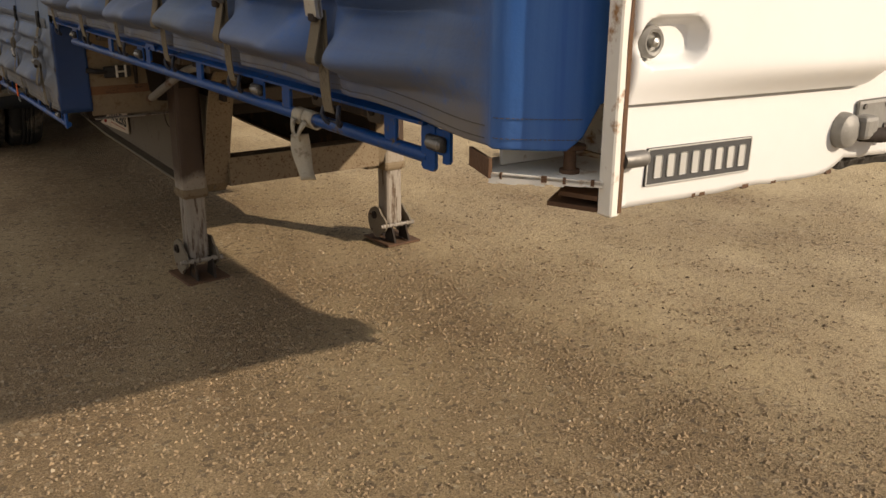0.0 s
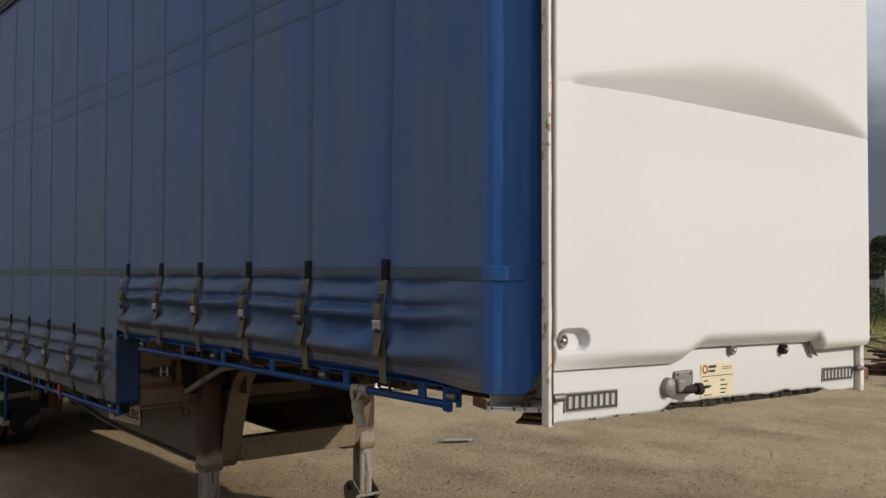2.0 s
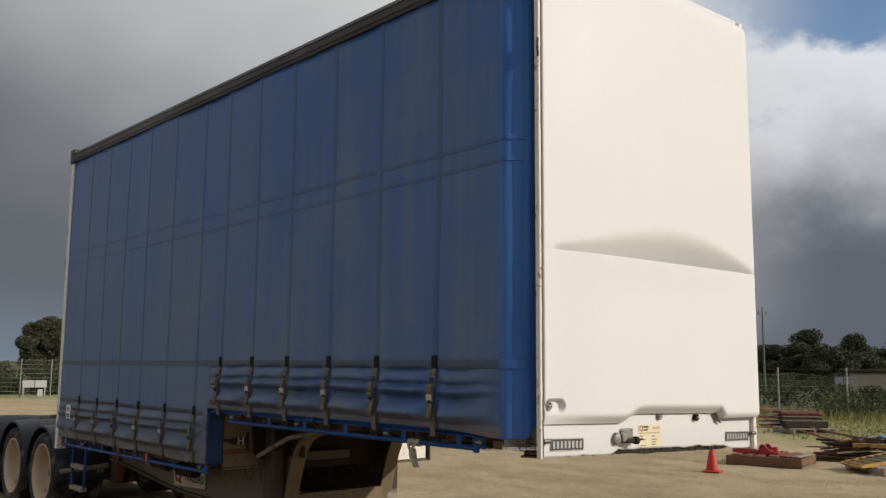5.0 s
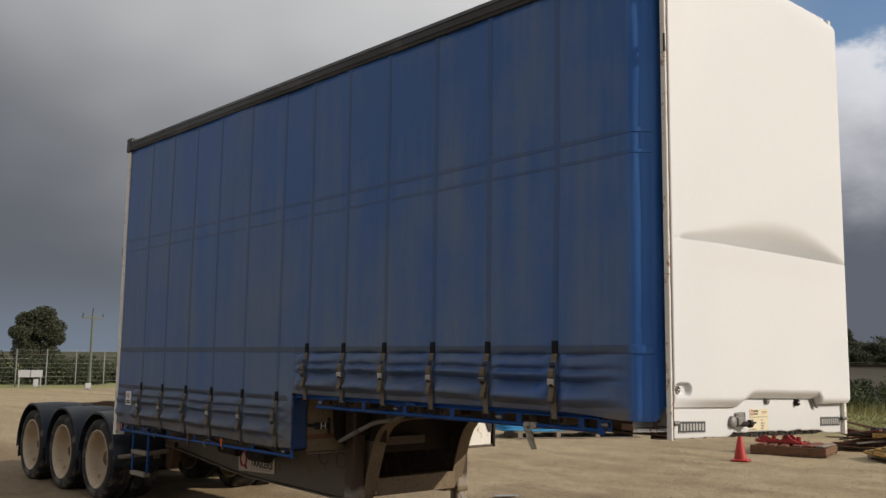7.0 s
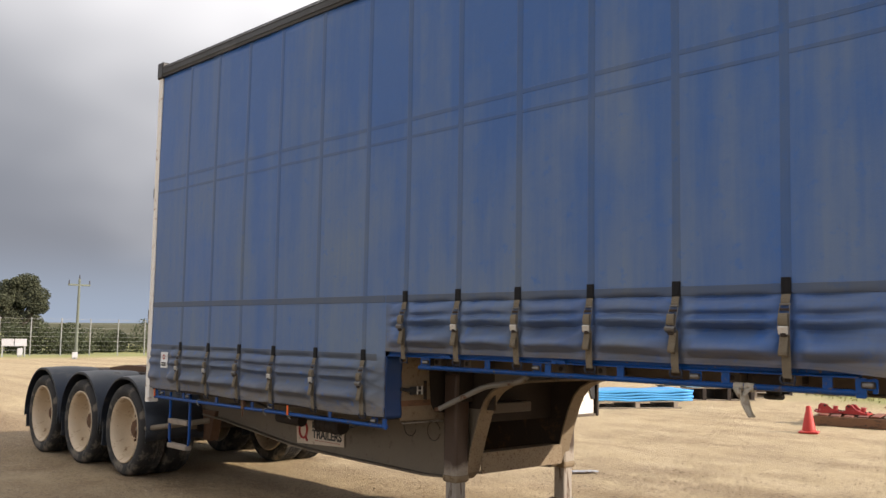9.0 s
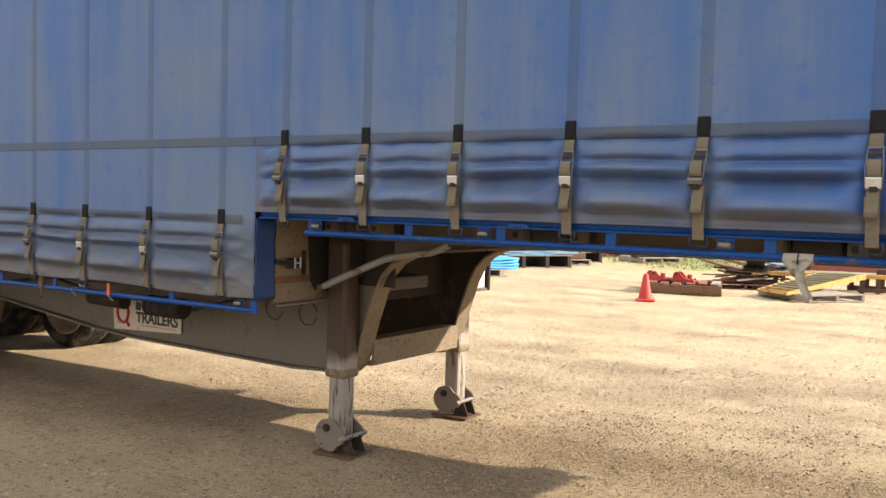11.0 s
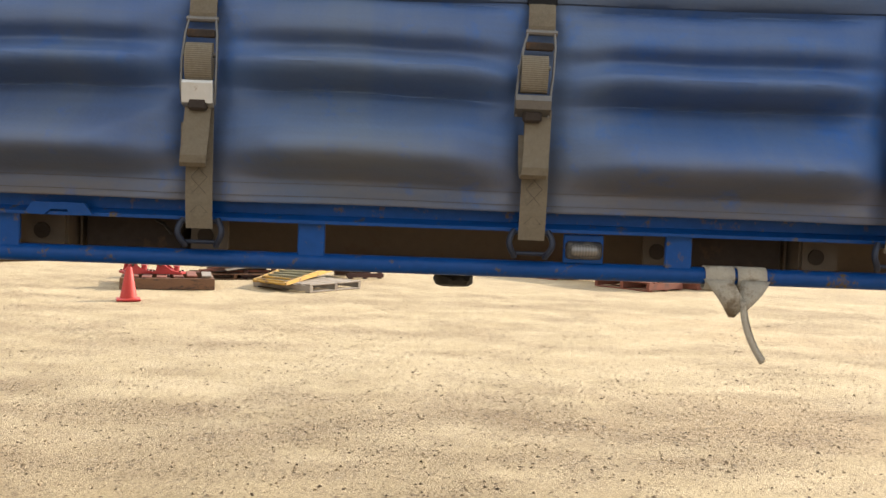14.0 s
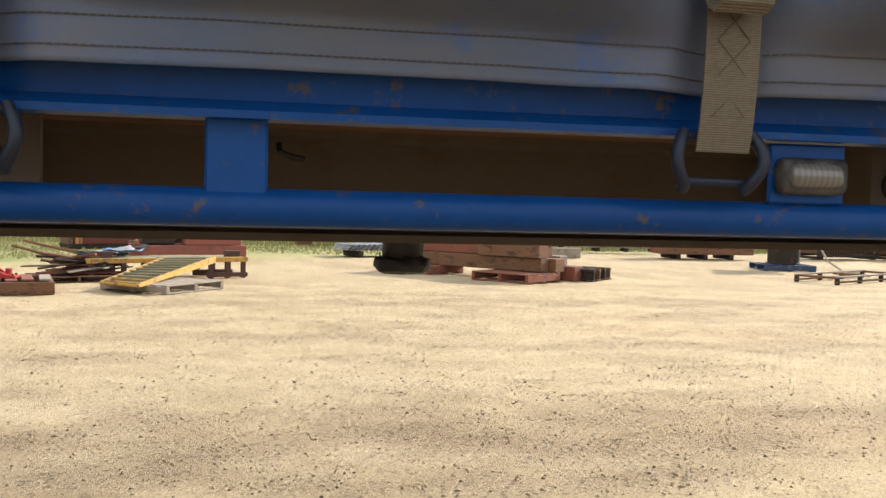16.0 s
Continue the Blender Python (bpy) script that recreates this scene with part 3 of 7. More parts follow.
def fold(y, z):
    """How far the curtain stands out of its plane at a place."""
    wob = noise.noise((y * 0.9, 3.1, 0.0)) + 0.35 * noise.noise((y * 2.3, 1.1, 0.0))
    d = 0.010 * noise.noise((y * 0.9, z * 0.5, 5.0)) + 0.004 * noise.noise((y * 3.0, z * 0.7, 1.0))
    d += 0.022 * gauss(y, 0.60, 0.30) * (1 - smooth01(z, 1.7, 3.2))
    d *= smooth01(y, 0.02, 0.30)
    d += 0.016 * (1 - smooth01(y, 0.02, 0.30))
    if y < STEP_Y:
        near = min(abs(y - s) for s in S_Y)
        p = 0.12 + 0.88 * smooth01(near, 0.02, 0.16)
        p *= smooth01(STEP_Y - y, 0.0, 0.25) * smooth01(y, 0.0, 0.48)
        zz = z + 0.014 * wob + 0.010 * noise.noise((y * 2.9, z * 1.2, 14.0)) + 0.004 * noise.noise((y * 7.0, z * 2.0, 9.0))
        d += p * (0.034 * bulge(zz, 1.655, 0.042, 0.020) + 0.064 * bulge(zz, 1.590, 0.026, 0.022) + 0.096 * bulge(zz, 1.450, 0.062, 0.034) - 0.020 * gauss(zz, 1.718, 0.012) + 0.007 * gauss(zz, 1.600, 0.007) - 0.014 * gauss(zz, 1.553, 0.011) - 0.010 * gauss(zz, 1.402, 0.012))
        band = smooth01(1.74 - z, 0.0, 0.08) * smooth01(y, 0.0, 0.3) * smooth01(STEP_Y - y, 0.0, 0.2)
        d += band * 0.006 * (1 - abs(noise.noise((y * 1.3 + 2.2 * z, z * 5.5 - 1.4 * y, 21.0)))) ** 3 * smooth01(near, 0.01, 0.06)
        d += band * 0.012 * (1 - abs(noise.noise((y * 5.0, z * 9.0 + 2.5 * y, 31.0)))) ** 3 * (1 - smooth01(near, 0.08, 0.28)) * smooth01(near, 0.02, 0.07)
        d += 0.014 * (1 - smooth01(near, 0.0, 0.05)) * -1 * smooth01(1.76 - z, 0, 0.1)
    else:
        near = min(abs(y - s) for s in R_Y)
        p = (0.15 + 0.85 * smooth01(near, 0.02, 0.15)) * smooth01(y, STEP_Y + 0.05, STEP_Y + 0.3) * (0.3 + 0.7 * smooth01(REAR_Y - y, 0.0, 0.4))
        flat = 0.10 + 0.90 * smooth01(abs(y - 7.24), 0.09, 0.20)
        p *= flat
        zz = z + 0.014 * wob + 0.004 * noise.noise((y * 4.0, z * 2.0, 4.0))
        d += p * (0.026 * bulge(zz, 1.235, 0.038, 0.018) + 0.048 * bulge(zz, 1.162, 0.026, 0.022) + 0.066 * bulge(zz, 1.012, 0.056, 0.032) - 0.018 * gauss(zz, 1.302, 0.014))
        band = smooth01(1.31 - z, 0.0, 0.08) * flat
        d += band * 0.006 * (1 - abs(noise.noise((y * 1.3 + 2.2 * z, z * 6.5 - 1.4 * y, 41.0)))) ** 5 * smooth01(near, 0.01, 0.06)
        d += band * 0.009 * (1 - abs(noise.noise((y * 5.0, z * 9.0 + 2.5 * y, 51.0)))) ** 4 * (1 - smooth01(near, 0.08, 0.28)) * smooth01(near, 0.02, 0.07)
        d += 0.012 * (1 - smooth01(near, 0.0, 0.05)) * -1 * smooth01(1.34 - z, 0, 0.1)
    return d


def hem(y):
    """Lower edge of the curtain."""
    if y < STEP_Y:
        sag = 0.010 * math.sin(y * 5.3 + 0.4)
        near = min(abs(y - s) for s in S_Y)
        z = 1.364 + 0.002 * smooth01(near, 0.02, 0.26) * (0.6 + 0.8 * noise.noise((y * 0.9, 2.0, 0.0))) - 0.002 * sag
        return z - 0.030 * (1 - smooth01(y, 0.06, 0.52))
    return 0.880 + 0.004 * (y - STEP_Y) + 0.008 * math.sin(y * 4.1)


def curtain_point(y, z, proud=0.0):
    return Vector((-fold(y, z) - proud, y, z))


def rows_for(y, edge):
    if y < edge:
        lo, hi = hem(y), roof_z(y) + 0.02
        return [lo + (1.83 - lo) * i / 110 for i in range(110)] + [1.83 + (hi - 1.83) * i / 26 for i in range(27)]
    lo, hi, mid = hem(y), roof_z(y) + 0.02, hem(edge - 0.0005)
    return [lo + (mid - lo) * i / 84 for i in range(84)] + [mid + (1.83 - mid) * i / 110 for i in range(110)] + [1.83 + (hi - 1.83) * i / 26 for i in range(27)]


bm = B()
cols = []
ny = 270
for i in range(ny + 1):
    y = 0.022 + (STEP_Y - 0.0005 - 0.022) * i / ny
    cols.append([curtain_point(y, z) for z in rows_for(y, STEP_Y)])
# the front edge wraps round its pole and tucks in behind the bulkhead post
wrap = [(-0.022, 0.008), (-0.026, -0.006), (-0.022, -0.018), (-0.008, -0.032), (0.015, -0.052), (0.040, -0.072), (0.065, -0.090), (0.090, -0.103), (0.120, -0.110), (0.150, -0.112), (0.180, -0.110), (0.205, -0.108)]
for k, (x, y) in enumerate(wrap):
    zs = rows_for(0.022, STEP_Y)
    tail = smooth01(x, 0.070, 0.130)
    cols.insert(0, [Vector((x + 0.003 * noise.noise((x * 9, z * 1.4, 3)), y + (0.004 * noise.noise((x * 6, z * 2.1, 7)) + 0.003 * noise.noise((x * 30, z * 5.0, 2))) * (k > 1), z + 0.085 * tail * (1 - smooth01(z, 1.34, 1.60)))) for z in zs])
ribbon(bm, cols)
cols = []
for i in range(141):
    y = STEP_Y + 0.0005 + (REAR_Y - STEP_Y - 0.0005) * i / 140
    cols.append([curtain_point(y, z) for z in rows_for(y, STEP_Y)])
ribbon(bm, cols)
bmesh.ops.remove_doubles(bm, verts=bm.verts, dist=0.0015)
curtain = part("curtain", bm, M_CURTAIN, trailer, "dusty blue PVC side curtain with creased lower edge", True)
sol = curtain.modifiers.new("thickness", "SOLIDIFY")
sol.thickness, sol.offset = 0.003, -1


def strip(name, lines, material, parent, label=""):
    """A welded band whose edges melt into the sheet."""
    b = B()
    ribbon(b, lines)
    return part(name, b, material, parent, label, True)


# welded bands of the curtain
for y in S_Y + R_Y:
    z0 = 1.74 if y < STEP_Y else 1.31
    zs = [z0 + (roof_z(y) - z0) * i / 40 for i in range(41)]
    strip("vertical_webbing", [[curtain_point(y + o, z, pr) for z in zs] for o, pr in ((-0.030, 0.0005), (-0.024, 0.0050), (-0.013, 0.0056), (0.0, 0.0056), (0.013, 0.0056), (0.024, 0.0050), (0.030, 0.0005))], M_WEBSTRIP, curtain)
for z0, z1, a, b in ((1.724, 1.778, 0.03, STEP_Y), (1.724, 1.778, STEP_Y + 0.01, REAR_Y), (3.052, 3.085, 0.03, REAR_Y), (2.925, 2.950, 0.03, REAR_Y), (1.290, 1.344, STEP_Y + 0.1, REAR_Y)):
    n = int((b - a) / 0.012)
    ks = (0, 0.06, 0.2, 0.4, 0.6, 0.8, 0.94, 1)
    pr = [0.0072 if z0 < 2 and 0.05 < k < 0.95 else 0.0050 if 0.05 < k < 0.95 else 0.0005 for k in ks]
    lines = [[curtain_point(a + (b - a) * i / n, z0 + (z1 - z0) * k, p) for k, p in zip(ks, pr)] for i in range(n + 1)]
    if a == 0.03:
        for i in range(7):
            (px, py), (qx, qy) = wrap[max(0, i - 1)], wrap[i + 1]
            out = Vector((qy - py, px - qx, 0)).normalized()
            lines.insert(0, [Vector((*wrap[i], z0 + (z1 - z0) * k)) + out * (p + 0.003) for k, p in zip(ks, pr)])
    strip("horizontal_band", lines, M_BAND if z0 < 2 else M_WEBSTRIP, curtain)
# stitched hem lines
for off in (0.012, 0.034):
    b = B()
    for a, e in ((0.03, STEP_Y - 0.01), (STEP_Y + 0.01, REAR_Y - 0.02)):
        y = a
        while y < e:
            p, q = curtain_point(y, hem(y) + off, 0.0042), curtain_point(y + 0.0045, hem(y + 0.0045) + off, 0.0042)
            tube(b, [p, q], 0.0007, 4)
            y += 0.0060
    for (ax, ay), (bx, by) in zip(wrap[1:7], wrap[2:8]):
        n = max(2, int(math.hypot(bx - ax, by - ay) / 0.0068))
        out = Vector((by - ay, ax - bx, 0)).normalized() * 0.0042
        for k in range(n):
            p, q = [Vector((ax + (bx - ax) * t, ay + (by - ay) * t, hem(0.03) + off * 1.6)) + out for t in (k / n, (k + 0.65) / n)]
            tube(b, [p, q], 0.0009, 4)
    part("hem_stitching", b, M_HEMLINE, curtain)

# blue return panel at the drop in the deck
bm = B()
ribbon(bm, [[Vector((x, STEP_Y - 0.004 + 0.010 * math.sin(x * 18) * (1 - abs(k - 8) / 9) - 0.004 * math.sin(k), 0.872 + (1.328 - 0.872) * k / 16 + (0.012 * x if k == 0 else 0))) for k in range(17)] for x in [-0.004 + 0.0145 * i for i in range(12)]])
o = part("curtain_return", bm, M_RETURN, trailer, "blue PVC return panel at the deck step", True)
s = o.modifiers.new("thickness", "SOLIDIFY")
s.thickness = 0.004

# far side and rear of the body, roof
bm = B()
ribbon(bm, [[Vector((2.50 + 0.01 * noise.noise((y, z, 8)), y, z)) for z in (1.33 if y < 3.69 else 0.88, 1.8, 2.6, 3.4, 4.2)] for y in [0.02 + i * (REAR_Y - 0.02) / 30 for i in range(31)]])
o = part("far_curtain", bm, M_CURTAIN, trailer, "", True)
s = o.modifiers.new("thickness", "SOLIDIFY")
s.thickness = 0.004
bm = B()
box(bm, (0.04, REAR_Y + 0.03, 0.85), (2.46, REAR_Y + 0.07, 4.25), 0.006)
part("rear_wall", bm, M_WHITEPAINT, trailer)
bm = B()
outline = [(-0.02, 0.0), (-0.028, 0.03), (-0.028, 0.085), (-0.012, 0.125), (0.03, 0.148), (0.09, 0.152), (0.09, 0.0)]
a = [[Vector((x, y, roof_z(y) + z)) for x, z in outline + outline[:1]] for y in (-0.02, REAR_Y * 0.33, REAR_Y * 0.66, REAR_Y + 0.05)]
ribbon(bm, a)
for row in (a[0], a[-1]):
    bm.faces.new([bm.verts.new(p) for p in row[:-1]])
roof_rail = part("roof_rail", bm, M_ROOF, trailer, "dark extruded roof rail")
bm = B()
for row in (0.030, 0.088):
    tube(bm, [(-0.029, y, roof_z(y) + row) for y in (-0.01, 3.7, REAR_Y + 0.04)], 0.005, 6)
part("rail_lip", bm, M_ROOF, roof_rail)
bm = B()
ribbon(bm, [[Vector((x, y, roof_z(y) + 0.15 + 0.03 * math.sin(math.pi * (x - 0.05) / 2.4))) for x in (0.05, 0.4, 0.9, 1.25, 1.6, 2.1, 2.46)] for y in (0.0, 2.5, 5.0, REAR_Y + 0.07)])
o = part("roof_sheet", bm, M_ROOFTOP, trailer)
s = o.modifiers.new("thickness", "SOLIDIFY")
s.thickness = 0.01
bm = B()
box(bm, (2.41, -0.02, 4.15), (2.51, REAR_Y + 0.05, 4.31), 0.01)
part("far_roof_rail", bm, M_ROOF, trailer)
# white rear corner post with its cap
bm = B()
prism(bm, [(-0.012, REAR_Y - 0.004), (0.09, REAR_Y - 0.004), (0.09, REAR_Y + 0.09), (0.0, REAR_Y + 0.09), (-0.018, REAR_Y + 0.07)], 0.74, 4.20, "z")
post = part("rear_post", bm, M_WHITEPAINT, trailer, "white painted rear corner post")
bm = B()
box(bm, (-0.034, REAR_Y - 0.02, 4.19), (0.10, REAR_Y + 0.10, 4.37), 0.012)
part("corner_cap", bm, M_ROOF, post)
for z in (1.6, 2.9):
    bm = B()
    cyl(bm, (0.0, REAR_Y + 0.10, z), (0.0, REAR_Y + 0.10, z + 0.10), 0.012, seg=10)
    part("post_hinge", bm, M_DARK, post)
bm = B()
box(bm, (2.41, REAR_Y - 0.004, 0.74), (2.51, REAR_Y + 0.09, 4.30), 0.008)
part("far_rear_post", bm, M_WHITEPAINT, trailer)

# label sewn to the curtain near the rear
bm = B()
ribbon(bm, [[curtain_point(y, z, 0.009) for z in [1.105 + 0.16 * i / 20 for i in range(21)]] for y in [7.165 + 0.15 * i / 10 for i in range(11)]])
stick = part("curtain_sticker", bm, M_SIGNWHITE, curtain, "white maker's sticker", True)
bm = B()
lathe(bm, [(0.026, 0), (0.026, 0.0015), (0.016, 0.0015), (0.016, 0)], pose(-fold(7.24, 1.215) - 0.0135, 7.24, 1.215, 0, -90, 0), 20)
part("red_ring", bm, M_RED, stick)
for z in (1.155, 1.132):
    bm = B()
    box(bm, (-fold(7.24, z) - 0.0155, 7.195, z - 0.007), (-fold(7.24, z) - 0.0125, 7.285, z + 0.007))
    part("print_bar", bm, M_INK, stick)


# ---- white front of the trailer ----
def panel_y(x):
    return -0.154 + 0.008 * (x - 0.2)


bm = B()
rnd = random.Random(4)
bot = []
n = 70
for i in range(n + 1):
    x = 0.112 + (2.300 - 0.112) * i / n
    z = 1.238 - 0.057 * i / n
    if 0.74 < x < 2.08:
        z += (0.026 + 0.012 * noise.noise((x * 7, 0, 0)) + 0.006 * noise.noise((x * 26, 1, 0))) * smooth01(x, 0.74, 0.80) * (1 - smooth01(x, 1.93, 2.08))
    elif x > 0.25:
        z += rnd.uniform(-0.002, 0.003)
    bot.append((x, z))
cells = []
for x, z in bot:
    cells.append([Vector((x, panel_y(x), z)), Vector((x, panel_y(x) - 0.001, z + 0.012)), Vector((x, panel_y(x) - 0.003, 1.32)), Vector((x, panel_y(x), 1.43)), Vector((x, panel_y(x) + 0.02, 1.54))])
ribbon(bm, cells)
lower_panel = part("lower_front_panel", bm, M_WHITE, trailer, "white lower front panel with a torn bottom edge", True)
s = lower_panel.modifiers.new("thickness", "SOLIDIFY")
s.thickness, s.offset = 0.006, 0
bm = B()
rows = []
for i in range(90):
    x = 0.73 + 1.35 * i / 89
    k = smooth01(x, 0.73, 0.84) * (1 - smooth01(x, 1.92, 2.08))
    zt, zb = 1.253 - 0.0250 * (x - 0.73), 1.235 - 0.0264 * (x - 0.73) - 0.018 * k + 0.008 * noise.noise((x * 5, 3, 0)) + 0.004 * noise.noise((x * 21, 4, 0))
    rows.append([Vector((x, panel_y(x) + 0.006 + rnd.uniform(0, 0.006), zt)), Vector((x, panel_y(x) + 0.010 + rnd.uniform(-0.006, 0.01), (zt + zb) / 2)), Vector((x, panel_y(x) + 0.022, zb))])
ribbon(bm, rows)
o = part("torn_edge", bm, M_TORN, lower_panel, "dark torn lower edge with rust")
s = o.modifiers.new("thickness", "SOLIDIFY")
s.thickness = 0.008
for i in range(12):
    bm = B()
    x = rnd.choice([0.34, 0.47, 0.55, 0.70, 0.73, 0.75, 1.0, 1.2, 1.5, 1.8]) + rnd.uniform(-0.03, 0.03)
    box(bm, (x - rnd.uniform(0.004, 0.012), panel_y(x) - 0.0035, 1.239 - 0.0264 * x), (x + rnd.uniform(0.004, 0.012), panel_y(x) + 0.004, 1.244 - 0.0264 * x + rnd.uniform(0, 0.005)), 0.001)
    part("rust_fleck", bm, M_RUST, lower_panel)

XL, XR = 0.114, 2.338


def fair_bottom(x):
    z = 1.420 - 0.0225 * (x - XL)
    z += 0.056 * smooth01(x, 0.79, 0.97) * (1 - smooth01(x, 1.835, 1.895))
    return z


def arc_top(x):
    u = (x - 0.180) / (XR - 0.225)
    u = min(1.0, max(0.0, u))
    return 2.414 + 0.185 * math.sin(math.pi * u ** 1.25) ** 0.9 * 0.90


def fair_y(x, z):
    """Depth of the moulded fairing."""
    y = -0.186 - 0.026 * smooth01(x, XL - 0.05, 0.60) - 0.012 * math.sin(math.pi * (x - XL) / (XR - XL))
    zb = fair_bottom(x)
    y += (panel_y(x) - 0.016 - y) * (1 - smooth01(z, zb - 0.012, zb + 0.075)) ** 1.8
    y += 0.10 * smooth01(z, 4.20, 4.36) ** 2
    if z > 2.412:
        h = arc_top(x) - 2.412
        if h > 0.0005:
            y += (1.05 * h + 0.020 * smooth01(h, 0.0, 0.012)) * (1 - min(1.0, max(0.0, (z - 2.412) / (h * 1.25 + 0.03)))) ** 2.2
    else:
        y -= 0.010 * smooth01(z, 2.2, 2.41) * smooth01(arc_top(x) - 2.412, 0.0, 0.08)
    # round recess for the lifting pin
    dx = max(0.0, abs(x - 0.204) - 0.036)
    dd = math.hypot(dx, z - 1.520)
    y += 0.034 * (1 - smooth01(dd, 0.026, 0.044))
    return y


levels = []
z = 1.400
while z < 4.36:
    levels.append(z)
    z += 0.005 if 1.44 < z < 1.58 else 0.009 if z < 1.62 else (0.012 if 2.36 < z < 2.66 else (0.02 if z > 4.15 else 0.055))
levels += [2.4115, 2.4125]
levels.sort()
xs = []
x = XL + 0.016
while x < XR - 0.026:
    xs.append(x)
    x += 0.005 if x < 0.33 else (0.02 if x < 1.05 else 0.012 if 1.80 < x < 1.92 else 0.03)
bm = B()
cols = []
for a in (0, 20, 40, 60, 78):
    c, sn = 1 - math.cos(radians(a)), math.sin(radians(a))
    cols.append([Vector((XL + 0.016 * c, -0.150 + (fair_y(XL + 0.016, max(zq, fair_bottom(XL))) + 0.150) * (0.05 + 0.95 * sn), max(zq, fair_bottom(XL)))) for zq in levels])
for x in xs:
    cols.append([Vector((x, fair_y(x, max(zq, fair_bottom(x))), max(zq, fair_bottom(x)))) for zq in levels])
for a in (78, 60, 40, 20, 0):
    c, sn = 1 - math.cos(radians(a)), math.sin(radians(a))
    cols.append([Vector((XR - 0.026 * c, -0.12 + (fair_y(XR - 0.026, max(zq, fair_bottom(XR))) + 0.12) * (0.15 + 0.85 * sn), max(zq, fair_bottom(XR)))) for zq in levels])
ribbon(bm, cols)
bmesh.ops.remove_doubles(bm, verts=bm.verts, dist=0.00005)
fairing = part("front_fairing", bm, M_WHITE, trailer, "white moulded fibreglass front fairing with a scooped crease", True)
bm = B()
box(bm, (XL, -0.12, 4.345), (XR, 0.06, 4.365), 0.006)
part("fairing_top", bm, M_WHITE, fairing)
# corner posts of the bulkhead and the rust line
for x0, x1, tag in ((0.088, 0.110, 1), (2.303, 2.342, 0)):
    bm = B()
    box(bm, (x0, -0.184 if tag else -0.17, 1.233 if tag else 1.172), (x1, -0.150 if tag else 0.05, 4.33), 0.003)
    bp = part("bulkhead_post", bm, M_WHITEPAINT, trailer, "white painted steel bulkhead post streaked with rust")
    if tag:
        bm = B()
        rows = []
        for i in range(120):
            zq = 1.240 + (4.30 - 1.240) * i / 119
            w = 0.0035 + 0.003 * noise.noise((0, 0, zq * 9))
            rows.append([Vector((x1 - 0.003 - w, -0.1852, zq)), Vector((x1 + 0.001, -0.1862, zq)), Vector((x1 + 0.0030, -0.178, zq))])
        ribbon(bm, rows)
        o = part("rust_line", bm, M_RUST, bp)
        s = o.modifiers.new("thickness", "SOLIDIFY")
        s.thickness = 0.001
        for zq in (3.60, 4.00):
            bm = B()
            tube(bm, [(0.088, -0.182, zq - 0.06), (0.078, -0.187, zq), (0.086, -0.182, zq + 0.05)], 0.008, 6)
            part("perished_seal", bm, M_BLACK, bp)
    # pivoting lug beside the name plate
    bm = B()
    xc = 0.135 if tag else 2.296
    zc = 1.328 if tag else 1.284
    cyl(bm, (xc - 0.022, panel_y(xc) - 0.024, zc), (xc + 0.024, panel_y(xc) - 0.026, zc), 0.0145, seg=16)
    bmesh.ops.create_uvsphere(bm, u_segments=14, v_segments=8, radius=0.0145, matrix=pose(xc + 0.024, panel_y(xc) - 0.026, zc))
    part("steel_lug", bm, M_WIRE, bp, "dull grey rounded steel lug", True)
bm = B()
box(bm, (0.215, 0.030, 1.30), (2.296, 0.05, 4.30), 0.004)
box(bm, (0.215, -0.125, 1.30), (0.245, 0.028, 4.30), 0.004)
part("bulkhead_core", bm, M_WHITEPAINT, trailer)
bm = B()
box(bm, (0.114, panel_y(0.15) - 0.0045, 1.240), (0.150, panel_y(0.15) + 0.003, 1.420), 0.002)
part("edge_batten", bm, M_WHITE, lower_panel)

# lifting pin, bolts
for x, z, r, y0, mt in ((0.168, 1.520, 0.027, -0.166, M_GREY), (1.211, 1.433, 0.023, -0.156, M_GREY), (1.612, 1.414, 0.023, -0.160, M_DARK)):
    bm = B()
    mm = pose(x, y0, z, 90, 0, 0)
    lathe(bm, [(0.0005, 0.004), (r * 0.55, 0.006), (r * 0.62, 0.012), (r * 0.8, 0.014), (r, 0.008), (r, -0.07)], mm, 24)
    pin = part("lifting_pin", bm, mt, trailer, "rusty recessed steel pin", True)
    bm = B()
    lathe(bm, [(0.0005, 0.022), (r * 0.28, 0.018), (r * 0.30, 0.004)], mm, 14)
    part("pin_core", bm, M_CHROME, pin, "", True)
bm = B()
rows = []
for i in range(16):
    k = i / 15
    x, z = 1.815 + 0.090 * k, 1.440 - 0.066 * smooth01(k, 0.05, 0.95) + 0.004 * noise.noise((k * 6, 1, 2))
    d = 0.004 + 0.016 * math.sin(math.pi * min(1.0, k * 1.1)) + 0.004 * noise.noise((k * 9, 4, 2))
    rows.append([Vector((x - 0.2 * d, fair_y(x, z) - 0.002, z + 0.4 * d)), Vector((x, fair_y(x, z) - 0.007, z)), Vector((x - 0.7 * d, -0.166, z - d))])
ribbon(bm, rows)
tube(bm, [(1.822, -0.214, 1.440), (1.826, -0.216, 1.470), (1.821, -0.216, 1.498)], 0.0012, 5)
part("cracked_edge", bm, M_TORN, fairing, "cracked dark edge of the fairing")

